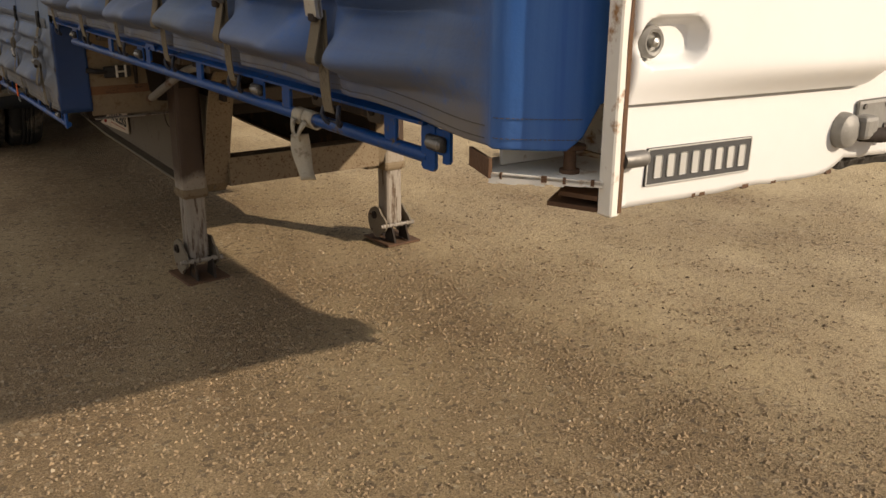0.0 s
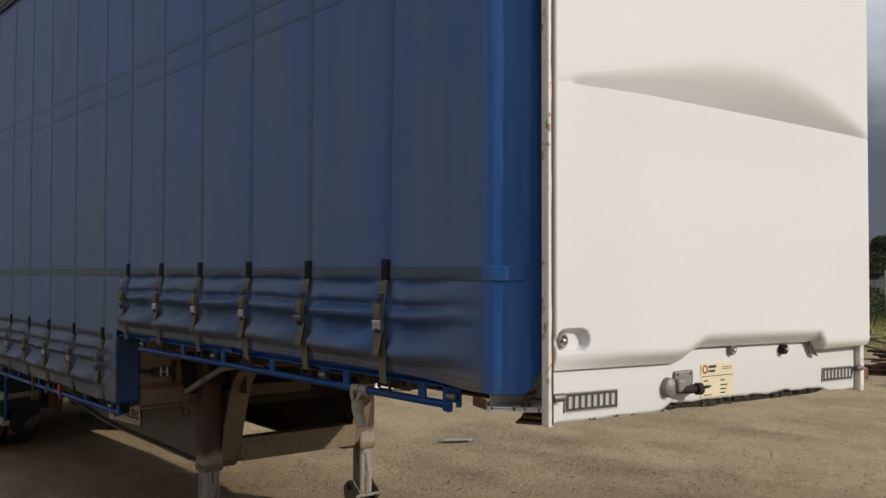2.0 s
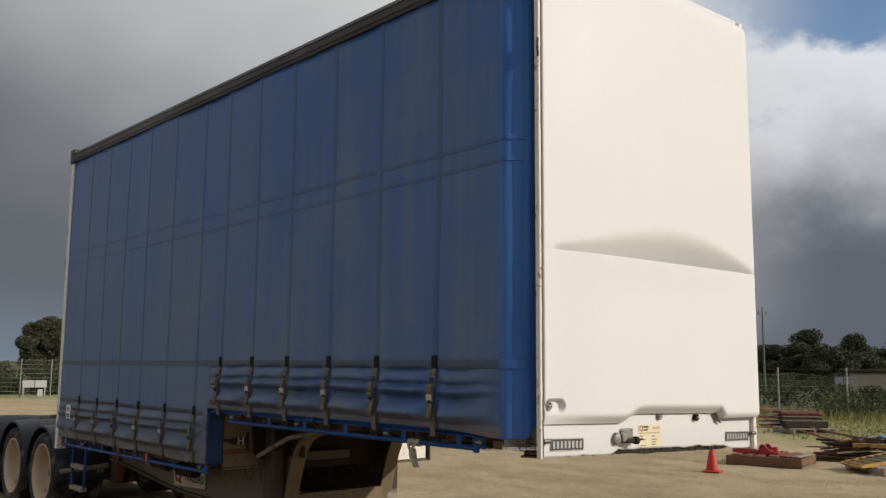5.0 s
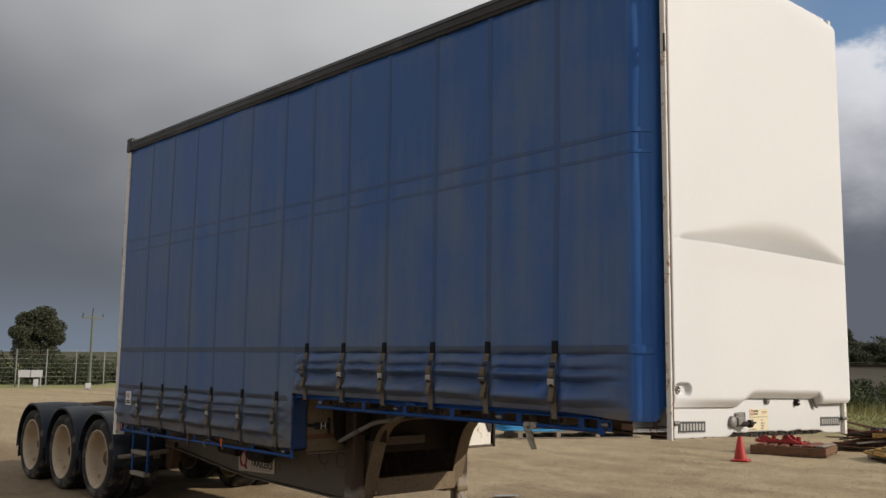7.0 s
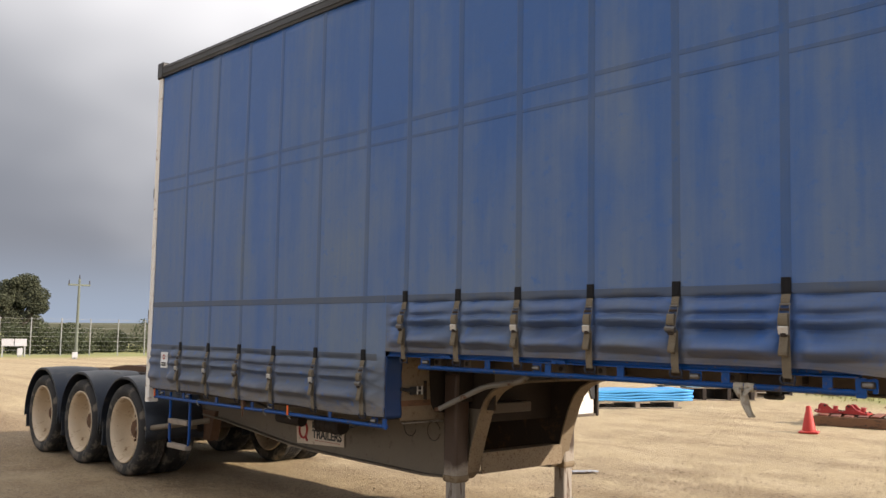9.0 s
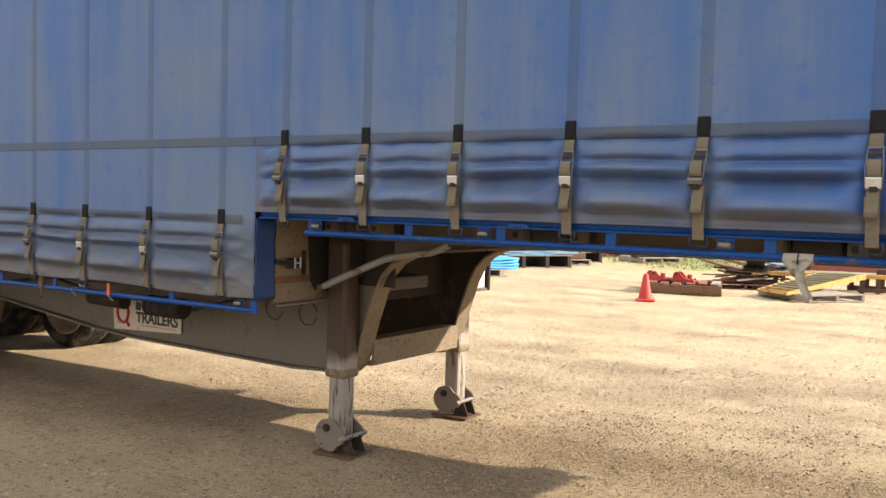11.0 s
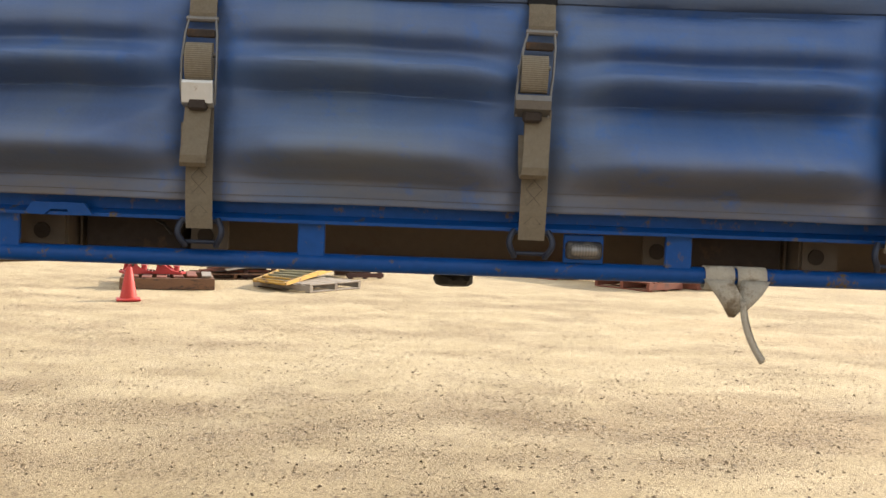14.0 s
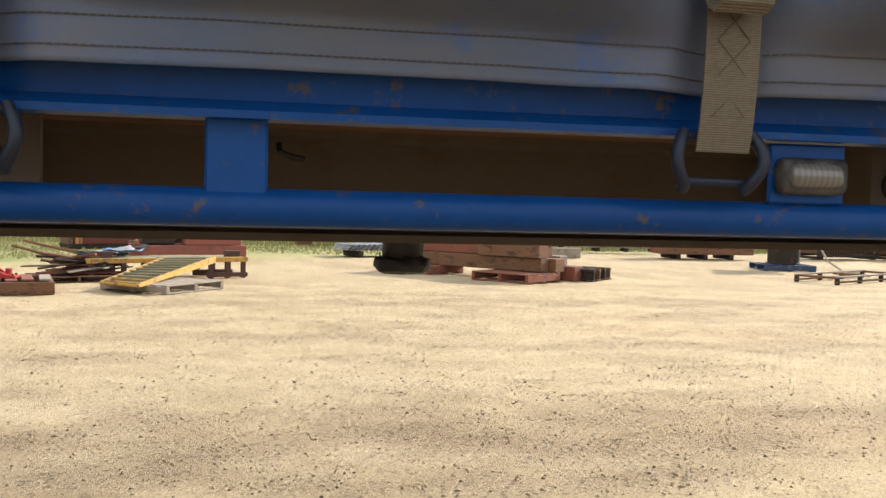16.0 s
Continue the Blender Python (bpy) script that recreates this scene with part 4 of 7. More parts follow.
# name plates with plain blocks for the letters
for x0, x1, zl0, h in ((0.188, 0.474, 1.266, 0.068), (1.972, 2.268, 1.236, 0.066)):
    bm = B()
    m = pose((x0 + x1) / 2, panel_y((x0 + x1) / 2) - 0.0070, zl0 + h / 2, 0, 1.6, 0.5)
    w = (x1 - x0) / 2
    box(bm, (-w, -0.002, -h / 2), (w, 0.004, h / 2), 0.0015)
    plate = part("name_plate", bm, M_PLATE, trailer, "charcoal name plate with pale block lettering", at=m)
    bm = B()
    for z in (-h / 2 + 0.002, h / 2 - 0.002):
        box(bm, (-w + 0.002, -0.0032, z - 0.0014), (w - 0.002, -0.0022, z + 0.0014))
    for q in (-w + 0.002, w - 0.002):
        box(bm, (q - 0.0014, -0.0032, -h / 2 + 0.002), (q + 0.0014, -0.0022, h / 2 - 0.002))
    part("plate_border", bm, M_LETTER, plate)
    for i in range(8):
        bm = B()
        c = -w + 0.0285 + (2 * w - 0.057) * i / 7
        box(bm, (c - 0.0098, -0.0036, -h * 0.30), (c + 0.0098, -0.0021, h * 0.30), 0.0025)
        part("letter_block", bm, M_LETTER, plate)

# coupling on the front panel
bm = B()
y0 = panel_y(0.77)
lathe(bm, [(0.0005, 0.030), (0.022, 0.030), (0.034, 0.022), (0.038, 0.008), (0.038, -0.004)], pose(0.771, y0 - 0.006, 1.312, 90, 0, 0), 24)
coupling = part("air_coupling", bm, M_GREY, trailer, "grey cast air line coupling", True)
bm = B()
box(bm, (0.813, y0 - 0.016, 1.296), (0.930, y0 - 0.006, 1.370), 0.008, segments=2)
box(bm, (0.790, y0 - 0.050, 1.292), (0.840, y0 - 0.010, 1.342), 0.010, segments=2)
part("coupling_plate", bm, M_GREY, coupling)
bm = B()
tube(bm, [(0.805, y0 - 0.03, 1.303), (0.855, y0 - 0.045, 1.298), (0.90, y0 - 0.055, 1.300)], 0.016, 12)
tube(bm, [(0.895, y0 - 0.055, 1.300), (0.917, y0 - 0.060, 1.300)], 0.024, 14)
tube(bm, [(0.910, y0 - 0.060, 1.302), (0.957, y0 - 0.070, 1.306)], 0.006, 8)
part("coupling_nozzle", bm, M_DARK, coupling, "", True)
for x, z in ((0.830, 1.357), (0.913, 1.357), (0.913, 1.310)):
    bm = B()
    cyl(bm, (x, y0 - 0.020, z), (x, y0 - 0.014, z), 0.006, seg=8)
    part("coupling_bolt", bm, M_WIRE, coupling)

# compliance sticker
m = pose(1.114, panel_y(1.11) - 0.0068, 1.3155, 0, 1.0, 0.5)
bm = B()
box(bm, (-0.117, -0.0006, -0.068), (0.117, 0.0006, 0.068))
comp = part("compliance_sticker", bm, M_STICKER, trailer, "yellowed maker's sticker with unreadable print", at=m)
bm = B()
lathe(bm, [(0.018, 0), (0.018, 0.001), (0.011, 0.001), (0.011, 0)], pose(-0.09, -0.0008, 0.046, 90, 0, 0), 20)
part("red_ring", bm, M_RED, comp)
for x0, x1, z, h in ((-0.066, -0.012, 0.064, 0.011), (-0.066, -0.02, 0.046, 0.009), (-0.108, 0.108, 0.026, 0.003), (-0.10, -0.07, 0.008, 0.005), (0.02, 0.05, 0.006, 0.005), (-0.10, -0.045, -0.014, 0.005), (0.02, 0.07, -0.014, 0.005), (0.02, 0.06, -0.03, 0.005), (0.02, 0.055, -0.046, 0.005), (-0.10, -0.04, -0.050, 0.004), (0.03, 0.10, 0.052, 0.003), (0.03, 0.10, 0.060, 0.003)):
    bm = B()
    box(bm, (x0, -0.0014, z - 0.009 - h / 2), (x1, -0.0007, z - 0.009 + h / 2))
    part("print_bar", bm, M_INK if h > 0.004 else M_TIMBER, comp)

bm = B()
ribbon(bm, [[Vector((x, y, z)) for z in (1.30, 1.8, 2.6, 3.4, 4.16)] for x, y in ((2.50, 0.03), (2.495, -0.02), (2.46, -0.06), (2.40, -0.07))])
o = part("far_curtain_edge", bm, M_CURTAIN, trailer)
sv = o.modifiers.new("thickness", "SOLIDIFY")
sv.thickness = 0.004
bm = B()
box(bm, (2.31, -0.10, 1.19), (2.44, 0.10, 1.225), 0.003)
part("far_ledge", bm, M_WHITEPAINT, trailer)
# white ledge and rusty catch under the curtain's front corner
def ledge_line(k):
    """Front edge of the ledge, from the corner to the post."""
    return -0.034 + 0.119 * k, -0.004 - 0.160 * k


bm = B()
prism(bm, [ledge_line(0), ledge_line(0.5), ledge_line(1), (0.24, -0.13), (0.24, 0.10), (0.0, 0.10)], 1.286, 1.291, "z")
for i in range(12):
    (x0, y0), (x1, y1) = ledge_line(i / 12), ledge_line((i + 1) / 12)
    d = 0.003 + 0.009 * (1 - i / 12) + 0.003 * noise.noise((i * 0.9, 0, 4))
    prism(bm, [(x0, y0), (x1, y1), (x1 + 0.006, y1 + 0.004), (x0 + 0.006, y0 + 0.004)], 1.286 - d, 1.293, "z")
ledge = part("corner_ledge", bm, M_WHITEPAINT, trailer, "chipped white steel ledge with rusty edges")
bm = B()
box(bm, (0.02, 0.030, 1.292), (0.22, 0.038, 1.330), 0.002)
part("ledge_upstand", bm, M_WHITEPAINT, ledge)
bm = B()
prism(bm, [(-0.036, -0.006), (-0.030, -0.008), (0.004, 0.098), (-0.002, 0.100)], 1.283, 1.318, "z")
part("rusty_end", bm, M_RUST, ledge)
for k, w in ((0.10, 0.02), (0.47, 0.05), (0.66, 0.025), (0.90, 0.03)):
    (x0, y0), (x1, y1) = ledge_line(k), ledge_line(k + w)
    bm = B()
    prism(bm, [(x0 - 0.0012, y0 - 0.0012), (x1 - 0.0012, y1 - 0.0012), (x1 + 0.003, y1 + 0.002), (x0 + 0.003, y0 + 0.002)], 1.2835, 1.2945, "z")
    part("rust_chip", bm, M_RUST, ledge)
for z0, k0 in ((1.236, 0.52), (1.256, 0.62)):
    bm = B()
    (x0, y0), (x1, y1) = ledge_line(k0), ledge_line(0.98)
    prism(bm, [(x0 + 0.02, y0 + 0.02), (x1 + 0.005, y1 + 0.01), (0.20, -0.12), (0.20, 0.04)], z0, z0 + 0.008, "z")
    part("rusty_bracket", bm, M_RUST, ledge)
bm = B()
tube(bm, [(0.090, -0.075, 1.288), (0.092, -0.072, 1.345)], 0.011, 12)
cyl(bm, (0.090, -0.075, 1.290), (0.090, -0.075, 1.298), 0.018, seg=14)
box(bm, (0.070, -0.088, 1.330), (0.118, -0.060, 1.342), 0.003)
tube(bm, [(0.070, -0.07, 1.336), (0.055, -0.055, 1.342), (0.05, -0.03, 1.332)], 0.004, 6)
tube(bm, [(0.105, -0.06, 1.345), (0.112, -0.055, 1.37), (0.108, -0.05, 1.40)], 0.004, 6)
catch = part("curtain_catch", bm, M_RUST, trailer, "rusty curtain pole catch", True)
bm = B()
prism(bm, [(0.080, 1.372), (0.112, 1.376), (0.098, 1.340), (0.090, 1.338)], -0.078, -0.066, "y")
part("pole_foot", bm, M_WHITEPAINT, catch, "chipped white pole foot")

# ---- deck, rails and chassis ----
bm = B()
box(bm, (0.03, 0.10, 1.36), (2.47, STEP_Y + 0.02, 1.42), 0.004)
box(bm, (0.05, STEP_Y + 0.005, 0.95), (2.45, REAR_Y, 1.00), 0.004)
part("deck_floor", bm, M_TIMBER, trailer)
bm = B()
prism(bm, [(0.012, 1.400), (0.022, 1.345), (0.005, 1.336), (0.005, 1.330), (0.040, 1.330), (0.048, 1.395), (0.048, 1.400)], 0.27, STEP_Y - 0.02, "y")
coaming = part("side_coaming", bm, M_BLUE, trailer, "blue painted steel coaming rail with chipped lip")
for y in (2.05, 3.05):
    bm = B()
    prism(bm, [(y - 0.06, 1.332), (y - 0.045, 1.352), (y + 0.045, 1.352), (y + 0.06, 1.332), (y + 0.025, 1.330), (y + 0.014, 1.340), (y - 0.014, 1.340), (y - 0.025, 1.330)], 0.000, 0.006, "x")
    part("coaming_tab", bm, M_BLUE, coaming)
bm = B()
cyl(bm, (0.030, 0.275, 1.262), (0.030, 3.345, 1.262), 0.0155, seg=20)
tie_rail = part("tie_rail", bm, M_BLUE, trailer, "blue tubular tie rail, paint chipped", True)
for y in (0.425, 0.955, 1.612, 2.150, 2.669, 3.300):
    bm = B()
    box(bm, (0.020, y - 0.024, 1.268), (0.030, y + 0.024, 1.334), 0.002)
    part("rail_tab", bm, M_BLUE, tie_rail)
bm = B()
prism(bm, [(0.292, 1.244), (0.284, 1.238), (0.250, 1.238), (0.242, 1.246), (0.242, 1.330), (0.292, 1.334)], 0.016, 0.024, "x")
prism(bm, [(0.196, 1.262), (0.190, 1.268), (0.190, 1.326), (0.205, 1.332), (0.214, 1.332), (0.214, 1.262)], 0.016, 0.024, "x")
part("rail_end_plate", bm, M_BLUE, tie_rail)


def marker_light(y, z, parent, mt=M_LENS):
    bm = B()
    box(bm, (0.018, y - 0.036, z - 0.026), (0.024, y + 0.036, z + 0.026), 0.002)
    back = part("lamp_bracket", bm, M_BLUE, parent)
    bm = B()
    box(bm, (0.004, y - 0.033, z - 0.018), (0.020, y + 0.033, z + 0.014), 0.0078, segments=4)
    part("lamp_body", bm, M_BLACK, back, "", True)
    bm = B()
    box(bm, (-0.003, y - 0.027, z - 0.013), (0.0185, y + 0.027, z + 0.009), 0.0105, segments=5)
    part("lamp_lens", bm, mt, back, "clear ribbed side marker lens", True)


for y in (0.232, 1.127, 2.238, 3.262):
    marker_light(y, 1.302, coaming)

# rear lower rail
bm = B()
cyl(bm, (0.030, 3.70, 0.812), (0.030, 7.50, 0.800), 0.0155, seg=18)
rear_rail = part("rear_tie_rail", bm, M_BLUE, trailer, "blue tubular tie rail below the rear deck", True)
for y in (3.72, 4.40, 5.57, 6.20, 6.86, 7.45):
    bm = B()
    box(bm, (0.020, y - 0.022, 0.806), (0.030, y + 0.022, 0.885), 0.002)
    part("rail_tab", bm, M_BLUE, rear_rail)
bm = B()
box(bm, (0.016, 3.69, 0.792), (0.028, 3.735, 0.90), 0.002)
part("rail_end_plate", bm, M_BLUE, rear_rail)
bm = B()
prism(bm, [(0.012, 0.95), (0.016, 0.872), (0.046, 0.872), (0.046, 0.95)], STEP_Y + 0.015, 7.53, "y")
# shade under the deck is put into this dark colour
rear_coaming = part("rear_coaming", bm, M_DARK, trailer, "steel coaming under the rear deck, coloured dark for its shade")
for y in (3.83, 5.25, 6.75, 7.30):
    marker_light(y, 0.848, rear_coaming)
for y in (4.98, 7.47):
    bm = B()
    box(bm, (0.004, y - 0.012, 0.800), (0.012, y + 0.012, 0.880), 0.003)
    part("orange_tag", bm, M_ORANGE, rear_rail, "orange plastic tag")
for y in (5.35, 4.97, 6.55):
    bm = B()
    tube(bm, [(0.030 + 0.02 * math.cos(a), y + 0.004 * a, 0.806 + 0.021 * math.sin(a)) for a in [i * 0.5 for i in range(14)]], 0.004, 6)
    tube(bm, [(0.012, y, 0.80), (0.006, y - 0.012, 0.785), (0.014, y - 0.03, 0.772)], 0.0035, 6)
    part("rope_tie", bm, M_GREY, rear_rail, "knotted grey rope")
bm = B()
box(bm, (0.006, 5.69, 0.79), (0.04, 5.735, 0.885), 0.004)
tube(bm, [(0.02, 5.71, 0.80), (0.01, 5.71, 0.75), (0.02, 5.72, 0.735)], 0.008, 6)
part("rusty_clamp", bm, M_RUST, rear_rail)

# longitudinal beam and cross members behind the rail
bm = B()
prism(bm, [(0.46, 1.218), (0.46, 1.228), (0.50, 1.232), (0.50, 1.345), (0.46, 1.350), (0.46, 1.36), (0.56, 1.36), (0.56, 1.218)], 0.12, 3.30, "y")
# beige beam in a darker brown that holds the shade under the deck
inner = part("inner_beam", bm, M_BROWN, trailer, "dusty beige longitudinal beam under the deck")
bm = B()
prism(bm, [(1.94, 1.226), (1.94, 1.36), (2.04, 1.36), (2.04, 1.226)], 0.12, 3.30, "y")
part("far_inner_beam", bm, M_BEIGE, trailer)
for y in (0.35, 0.82, 1.28, 1.86, 2.42, 2.98):
    bm = B()
    prism(bm, [(y - 0.03, 1.300), (y - 0.03, 1.358), (y + 0.03, 1.358), (y + 0.03, 1.352), (y - 0.024, 1.352), (y - 0.024, 1.306), (y + 0.03, 1.306), (y + 0.03, 1.300)], 0.57, 1.93, "x")
    part("cross_member", bm, M_BEIGE, trailer)
def cross_bearer(y):
    """Dark bearer under the deck between two beige angle brackets, browned for their shade."""
    bm = B()
    box(bm, (0.15, y - 0.092, 1.262), (0.46, y + 0.092, 1.355), 0.004)
    bearer = part("cross_bearer", bm, M_DARK, trailer, "dark steel bearer under the deck")
    for side in (-1, 1):
        bm = B()
        c = y + side * 0.152
        prism(bm, [(c - 0.034, 1.276), (c - 0.026, 1.268), (c + 0.026, 1.268), (c + 0.034, 1.276), (c + 0.034, 1.350), (c - 0.034, 1.350)], 0.115, 0.123, "x")
        box(bm, (0.123, c - side * 0.034 - 0.004, 1.268), (0.32, c - side * 0.034 + 0.004, 1.350), 0.001)
        bk = part("tie_bracket", bm, M_BROWN, bearer, "dusty steel tie-down bracket with a hole, browned for shade")
        # dark disc stands for the shade inside the hole
        bm = B()
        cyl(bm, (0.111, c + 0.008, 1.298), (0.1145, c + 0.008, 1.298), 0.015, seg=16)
        part("bracket_hole", bm, M_GREASE_SHADE, bk)
        bm = B()
        box(bm, (0.17, y + side * 0.108 - 0.003, 1.262), (0.24, y + side * 0.108 + 0.003, 1.352), 0.001)
        part("bearer_fin", bm, M_BROWN, bearer)


for y in (0.81, 1.965, 3.10):
    cross_bearer(y)
bm = B()
tube(bm, [(0.448, 1.550, 1.322), (0.444, 1.565, 1.324), (0.446, 1.580, 1.330), (0.455, 1.582, 1.340)], 0.004, 6)
part("beam_clip", bm, M_BLACK, inner)
for y in (1.88,):
    bm = B()
    tube(bm, [(0.10, y, 1.300), (0.09, y + 0.012, 1.318), (0.10, y + 0.03, 1.325)], 0.003, 6)
    part("wire_clip", bm, M_BLACK, inner)

# skid plate and kingpin
bm = B()
box(bm, (0.57, 0.25, 1.219), (1.93, 2.30, 1.230), 0.003)
part("skid_plate", bm, M_DARK, trailer, "greasy skid plate under the gooseneck")
bm = B()
lathe(bm, [(0.064, 0.085), (0.060, 0.07), (0.050, 0.060), (0.050, 0.034), (0.052, 0.028), (0.066, 0.024), (0.069, 0.012), (0.066, 0.000), (0.05, -0.008), (0.0005, -0.006)], pose(1.25, 1.316, 1.127), 44)
for v in bm.verts:
    v.co = Vector((1.25 + (v.co.x - 1.25) * 0.90, 1.316 + (v.co.y - 1.316) * 0.90, v.co.z))
    v.co += Vector((noise.noise(v.co * 60), noise.noise(v.co * 60 + Vector((5, 0, 0))), noise.noise(v.co * 50 + Vector((0, 7, 0))))) * 0.005
part("kingpin", bm, M_INK, trailer, "black grease-caked kingpin", True)

# main chassis beams: gooseneck, then the deep drop at the landing legs, rising towards the axles
def web_outline():
    top = [(0.30, 1.355), (3.45, 1.355), (3.69, 0.95), (11.6, 0.80)]
    low = [(11.6, 0.62), (8.3, 0.61), (7.2, 0.545), (6.0, 0.425), (5.6, 0.400), (4.0, 0.372), (3.56, 0.395), (3.515, 0.42)]
    curve = [(3.50, 0.45), (3.43, 0.70), (3.36, 0.90), (3.31, 1.00), (3.24, 1.075), (3.14, 1.125), (3.0, 1.155), (2.6, 1.190), (2.3, 1.208), (1.95, 1.228), (0.30, 1.230)]
    return top, low, curve


top, low, curve = web_outline()
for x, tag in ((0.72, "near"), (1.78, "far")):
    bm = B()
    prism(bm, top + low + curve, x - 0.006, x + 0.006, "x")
    # far web is coloured darker than the near one for the shade inside
    beam = part("chassis_beam", bm, M_CHASSIS if tag == "near" else M_DARK, trailer, "dusty grey-beige steel chassis beam" if tag == "near" else "greasy steel chassis beam, its web darkened for shade")
    s0, s1 = (x - 0.065, x + 0.075)
    bm = B()
    line = [(3.56, 0.395)] + curve
    ribbon(bm, [[Vector((s0, y, z)), Vector((s1, y, z))] for y, z in line])
    o = part("curved_flange", bm, M_SPECK, beam, "worn beige curved front flange")
    s = o.modifiers.new("thickness", "SOLIDIFY")
    s.thickness, s.offset = 0.014, 0
    bm = B()
    ribbon(bm, [[Vector((s0, y, z)), Vector((s1, y, z))] for y, z in low[:-1]])
    o = part("lower_flange", bm, M_CHASSIS, beam)
    s = o.modifiers.new("thickness", "SOLIDIFY")
    s.thickness, s.offset = 0.014, 0
    if tag == "near":
        for y, z in ((3.93, 0.72), (4.22, 0.73)):
            bm = B()
            tube(bm, [(x - 0.008, y + 0.075 * math.cos(a), z + 0.075 * math.sin(a)) for a in [k * math.pi / 14 for k in range(-13, 14)]], 0.003, 5)
            part("weld_ring", bm, M_DARK, beam)
        # gusset coloured near black for the shade behind the leg top
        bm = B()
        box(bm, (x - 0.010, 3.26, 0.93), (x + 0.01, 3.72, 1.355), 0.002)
        part("neck_gusset", bm, M_GREASE_SHADE, beam)
# back plate: the dark of the neck cavity is in its colour
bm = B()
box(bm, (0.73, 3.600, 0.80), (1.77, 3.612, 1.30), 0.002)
part("neck_back_plate", bm, M_GREASE_SHADE, trailer, "plate closing the gooseneck, cavity shade put into its colour")
bm = B()
prism(bm, [(3.455, 0.432), (3.600, 0.415), (3.600, 0.430), (3.475, 0.447), (3.475, 0.575), (3.600, 0.570), (3.600, 0.585), (3.455, 0.590)], 0.79, 1.74, "x")
part("lower_cross_channel", bm, M_SPECK, trailer, "rust-speckled beige cross channel between the legs")
bm = B()
box(bm, (0.79, 3.44, 0.885), (1.34, 3.59, 0.965), 0.008)
part("upper_cross_channel", bm, M_BROWN, trailer)

# beige end plate of the rear deck with its latch
bm = B()
box(bm, (0.155, STEP_Y + 0.006, 0.845), (0.70, STEP_Y + 0.022, 1.355), 0.003)
box(bm, (0.72, STEP_Y + 0.006, 0.845), (2.45, STEP_Y + 0.022, 1.355), 0.003)
plate = part("step_end_plate", bm, M_BEIGE, trailer, "dusty beige plate closing the deck step")
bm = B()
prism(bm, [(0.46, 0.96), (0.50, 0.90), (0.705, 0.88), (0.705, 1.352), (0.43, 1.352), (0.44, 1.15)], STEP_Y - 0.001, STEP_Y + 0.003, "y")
part("greasy_plate", bm, M_GREASE_SHADE, plate, "greasy black patch plate")
bm = B()
box(bm, (0.16, STEP_Y - 0.03, 0.828), (0.56, STEP_Y + 0.02, 0.834), 0.002)
part("end_plate_lip", bm, M_LEGIN, plate)
bm = B()
tube(bm, [(0.14, STEP_Y - 0.016, 1.085), (0.18, STEP_Y - 0.03, 1.078), (0.24, STEP_Y - 0.022, 1.072)], 0.013, 8)
box(bm, (0.225, STEP_Y - 0.03, 1.040), (0.365, STEP_Y - 0.012, 1.100), 0.008, segments=2)
latch = part("curtain_latch", bm, M_BLACK, trailer, "black over-centre curtain latch with a bright buckle")
bm = B()
for x in (0.29, 0.335):
    box(bm, (x - 0.006, STEP_Y - 0.036, 1.040), (x + 0.006, STEP_Y - 0.028, 1.105), 0.002)
box(bm, (0.29, STEP_Y - 0.035, 1.066), (0.335, STEP_Y - 0.029, 1.076), 0.002)
part("latch_buckle", bm, M_CHROME, latch)
bm = B()
box(bm, (0.385, STEP_Y - 0.020, 1.00), (0.40, STEP_Y + 0.01, 1.14), 0.003)
part("latch_mount", bm, M_DARK, latch)

# sunlit corner of the rear deck on the far side, its sunlight painted as white
bm = B()
prism(bm, [(1.90, 0.800), (2.44, 0.800), (2.44, 1.30), (1.90, 1.30)], STEP_Y - 0.030, STEP_Y - 0.012, "y")
corner = part("far_end_panel", bm, M_WHITEPAINT, trailer, "far end panel of the deck step, sunlight put in as white")
bm = B()
box(bm, (2.452, STEP_Y - 0.06, 0.775), (2.480, STEP_Y + 0.03, 1.32), 0.004)
part("far_corner_edge", bm, M_DARK, corner)
bm = B()
box(bm, (1.95, STEP_Y - 0.05, 0.775), (2.45, STEP_Y + 0.01, 0.797), 0.003)
part("far_corner_sill", bm, M_BROWN, corner)
bm = B()
prism(bm, [(2.30, 1.16), (2.40, 0.93), (2.44, 0.93), (2.44, 1.22), (2.34, 1.24)], STEP_Y - 0.044, STEP_Y - 0.034, "y")
part("far_flap", bm, M_BLACK, corner)
bm = B()
tube(bm, [(2.10, STEP_Y - 0.045, 1.20), (2.08, STEP_Y - 0.05, 1.05), (2.11, STEP_Y - 0.05, 0.96), (2.15, STEP_Y - 0.05, 1.02), (2.13, STEP_Y - 0.045, 1.20)], 0.007, 6)
part("hanging_rope", bm, M_GREY, corner)

# bent grey winding bar
bm = B()
tube(bm, [(0.43, 3.56, 0.936), (0.455, 3.40, 1.010), (0.48, 3.23, 1.085), (0.49, 3.17, 1.112), (0.495, 3.09, 1.132), (0.50, 3.00, 1.146), (0.50, 2.86, 1.166), (0.50, 2.80, 1.185), (0.50, 2.74, 1.216)], 0.020, 14)
bar = part("winding_bar", bm, M_PIPE, trailer, "bent grey steel pipe", True)
bm = B()
tube(bm, [(0.424, 3.572, 0.930), (0.44, 3.50, 0.964)], 0.014, 10)
box(bm, (0.41, 3.555, 0.915), (0.44, 3.60, 0.945), 0.004)
part("bar_clevis", bm, M_RUST, bar)


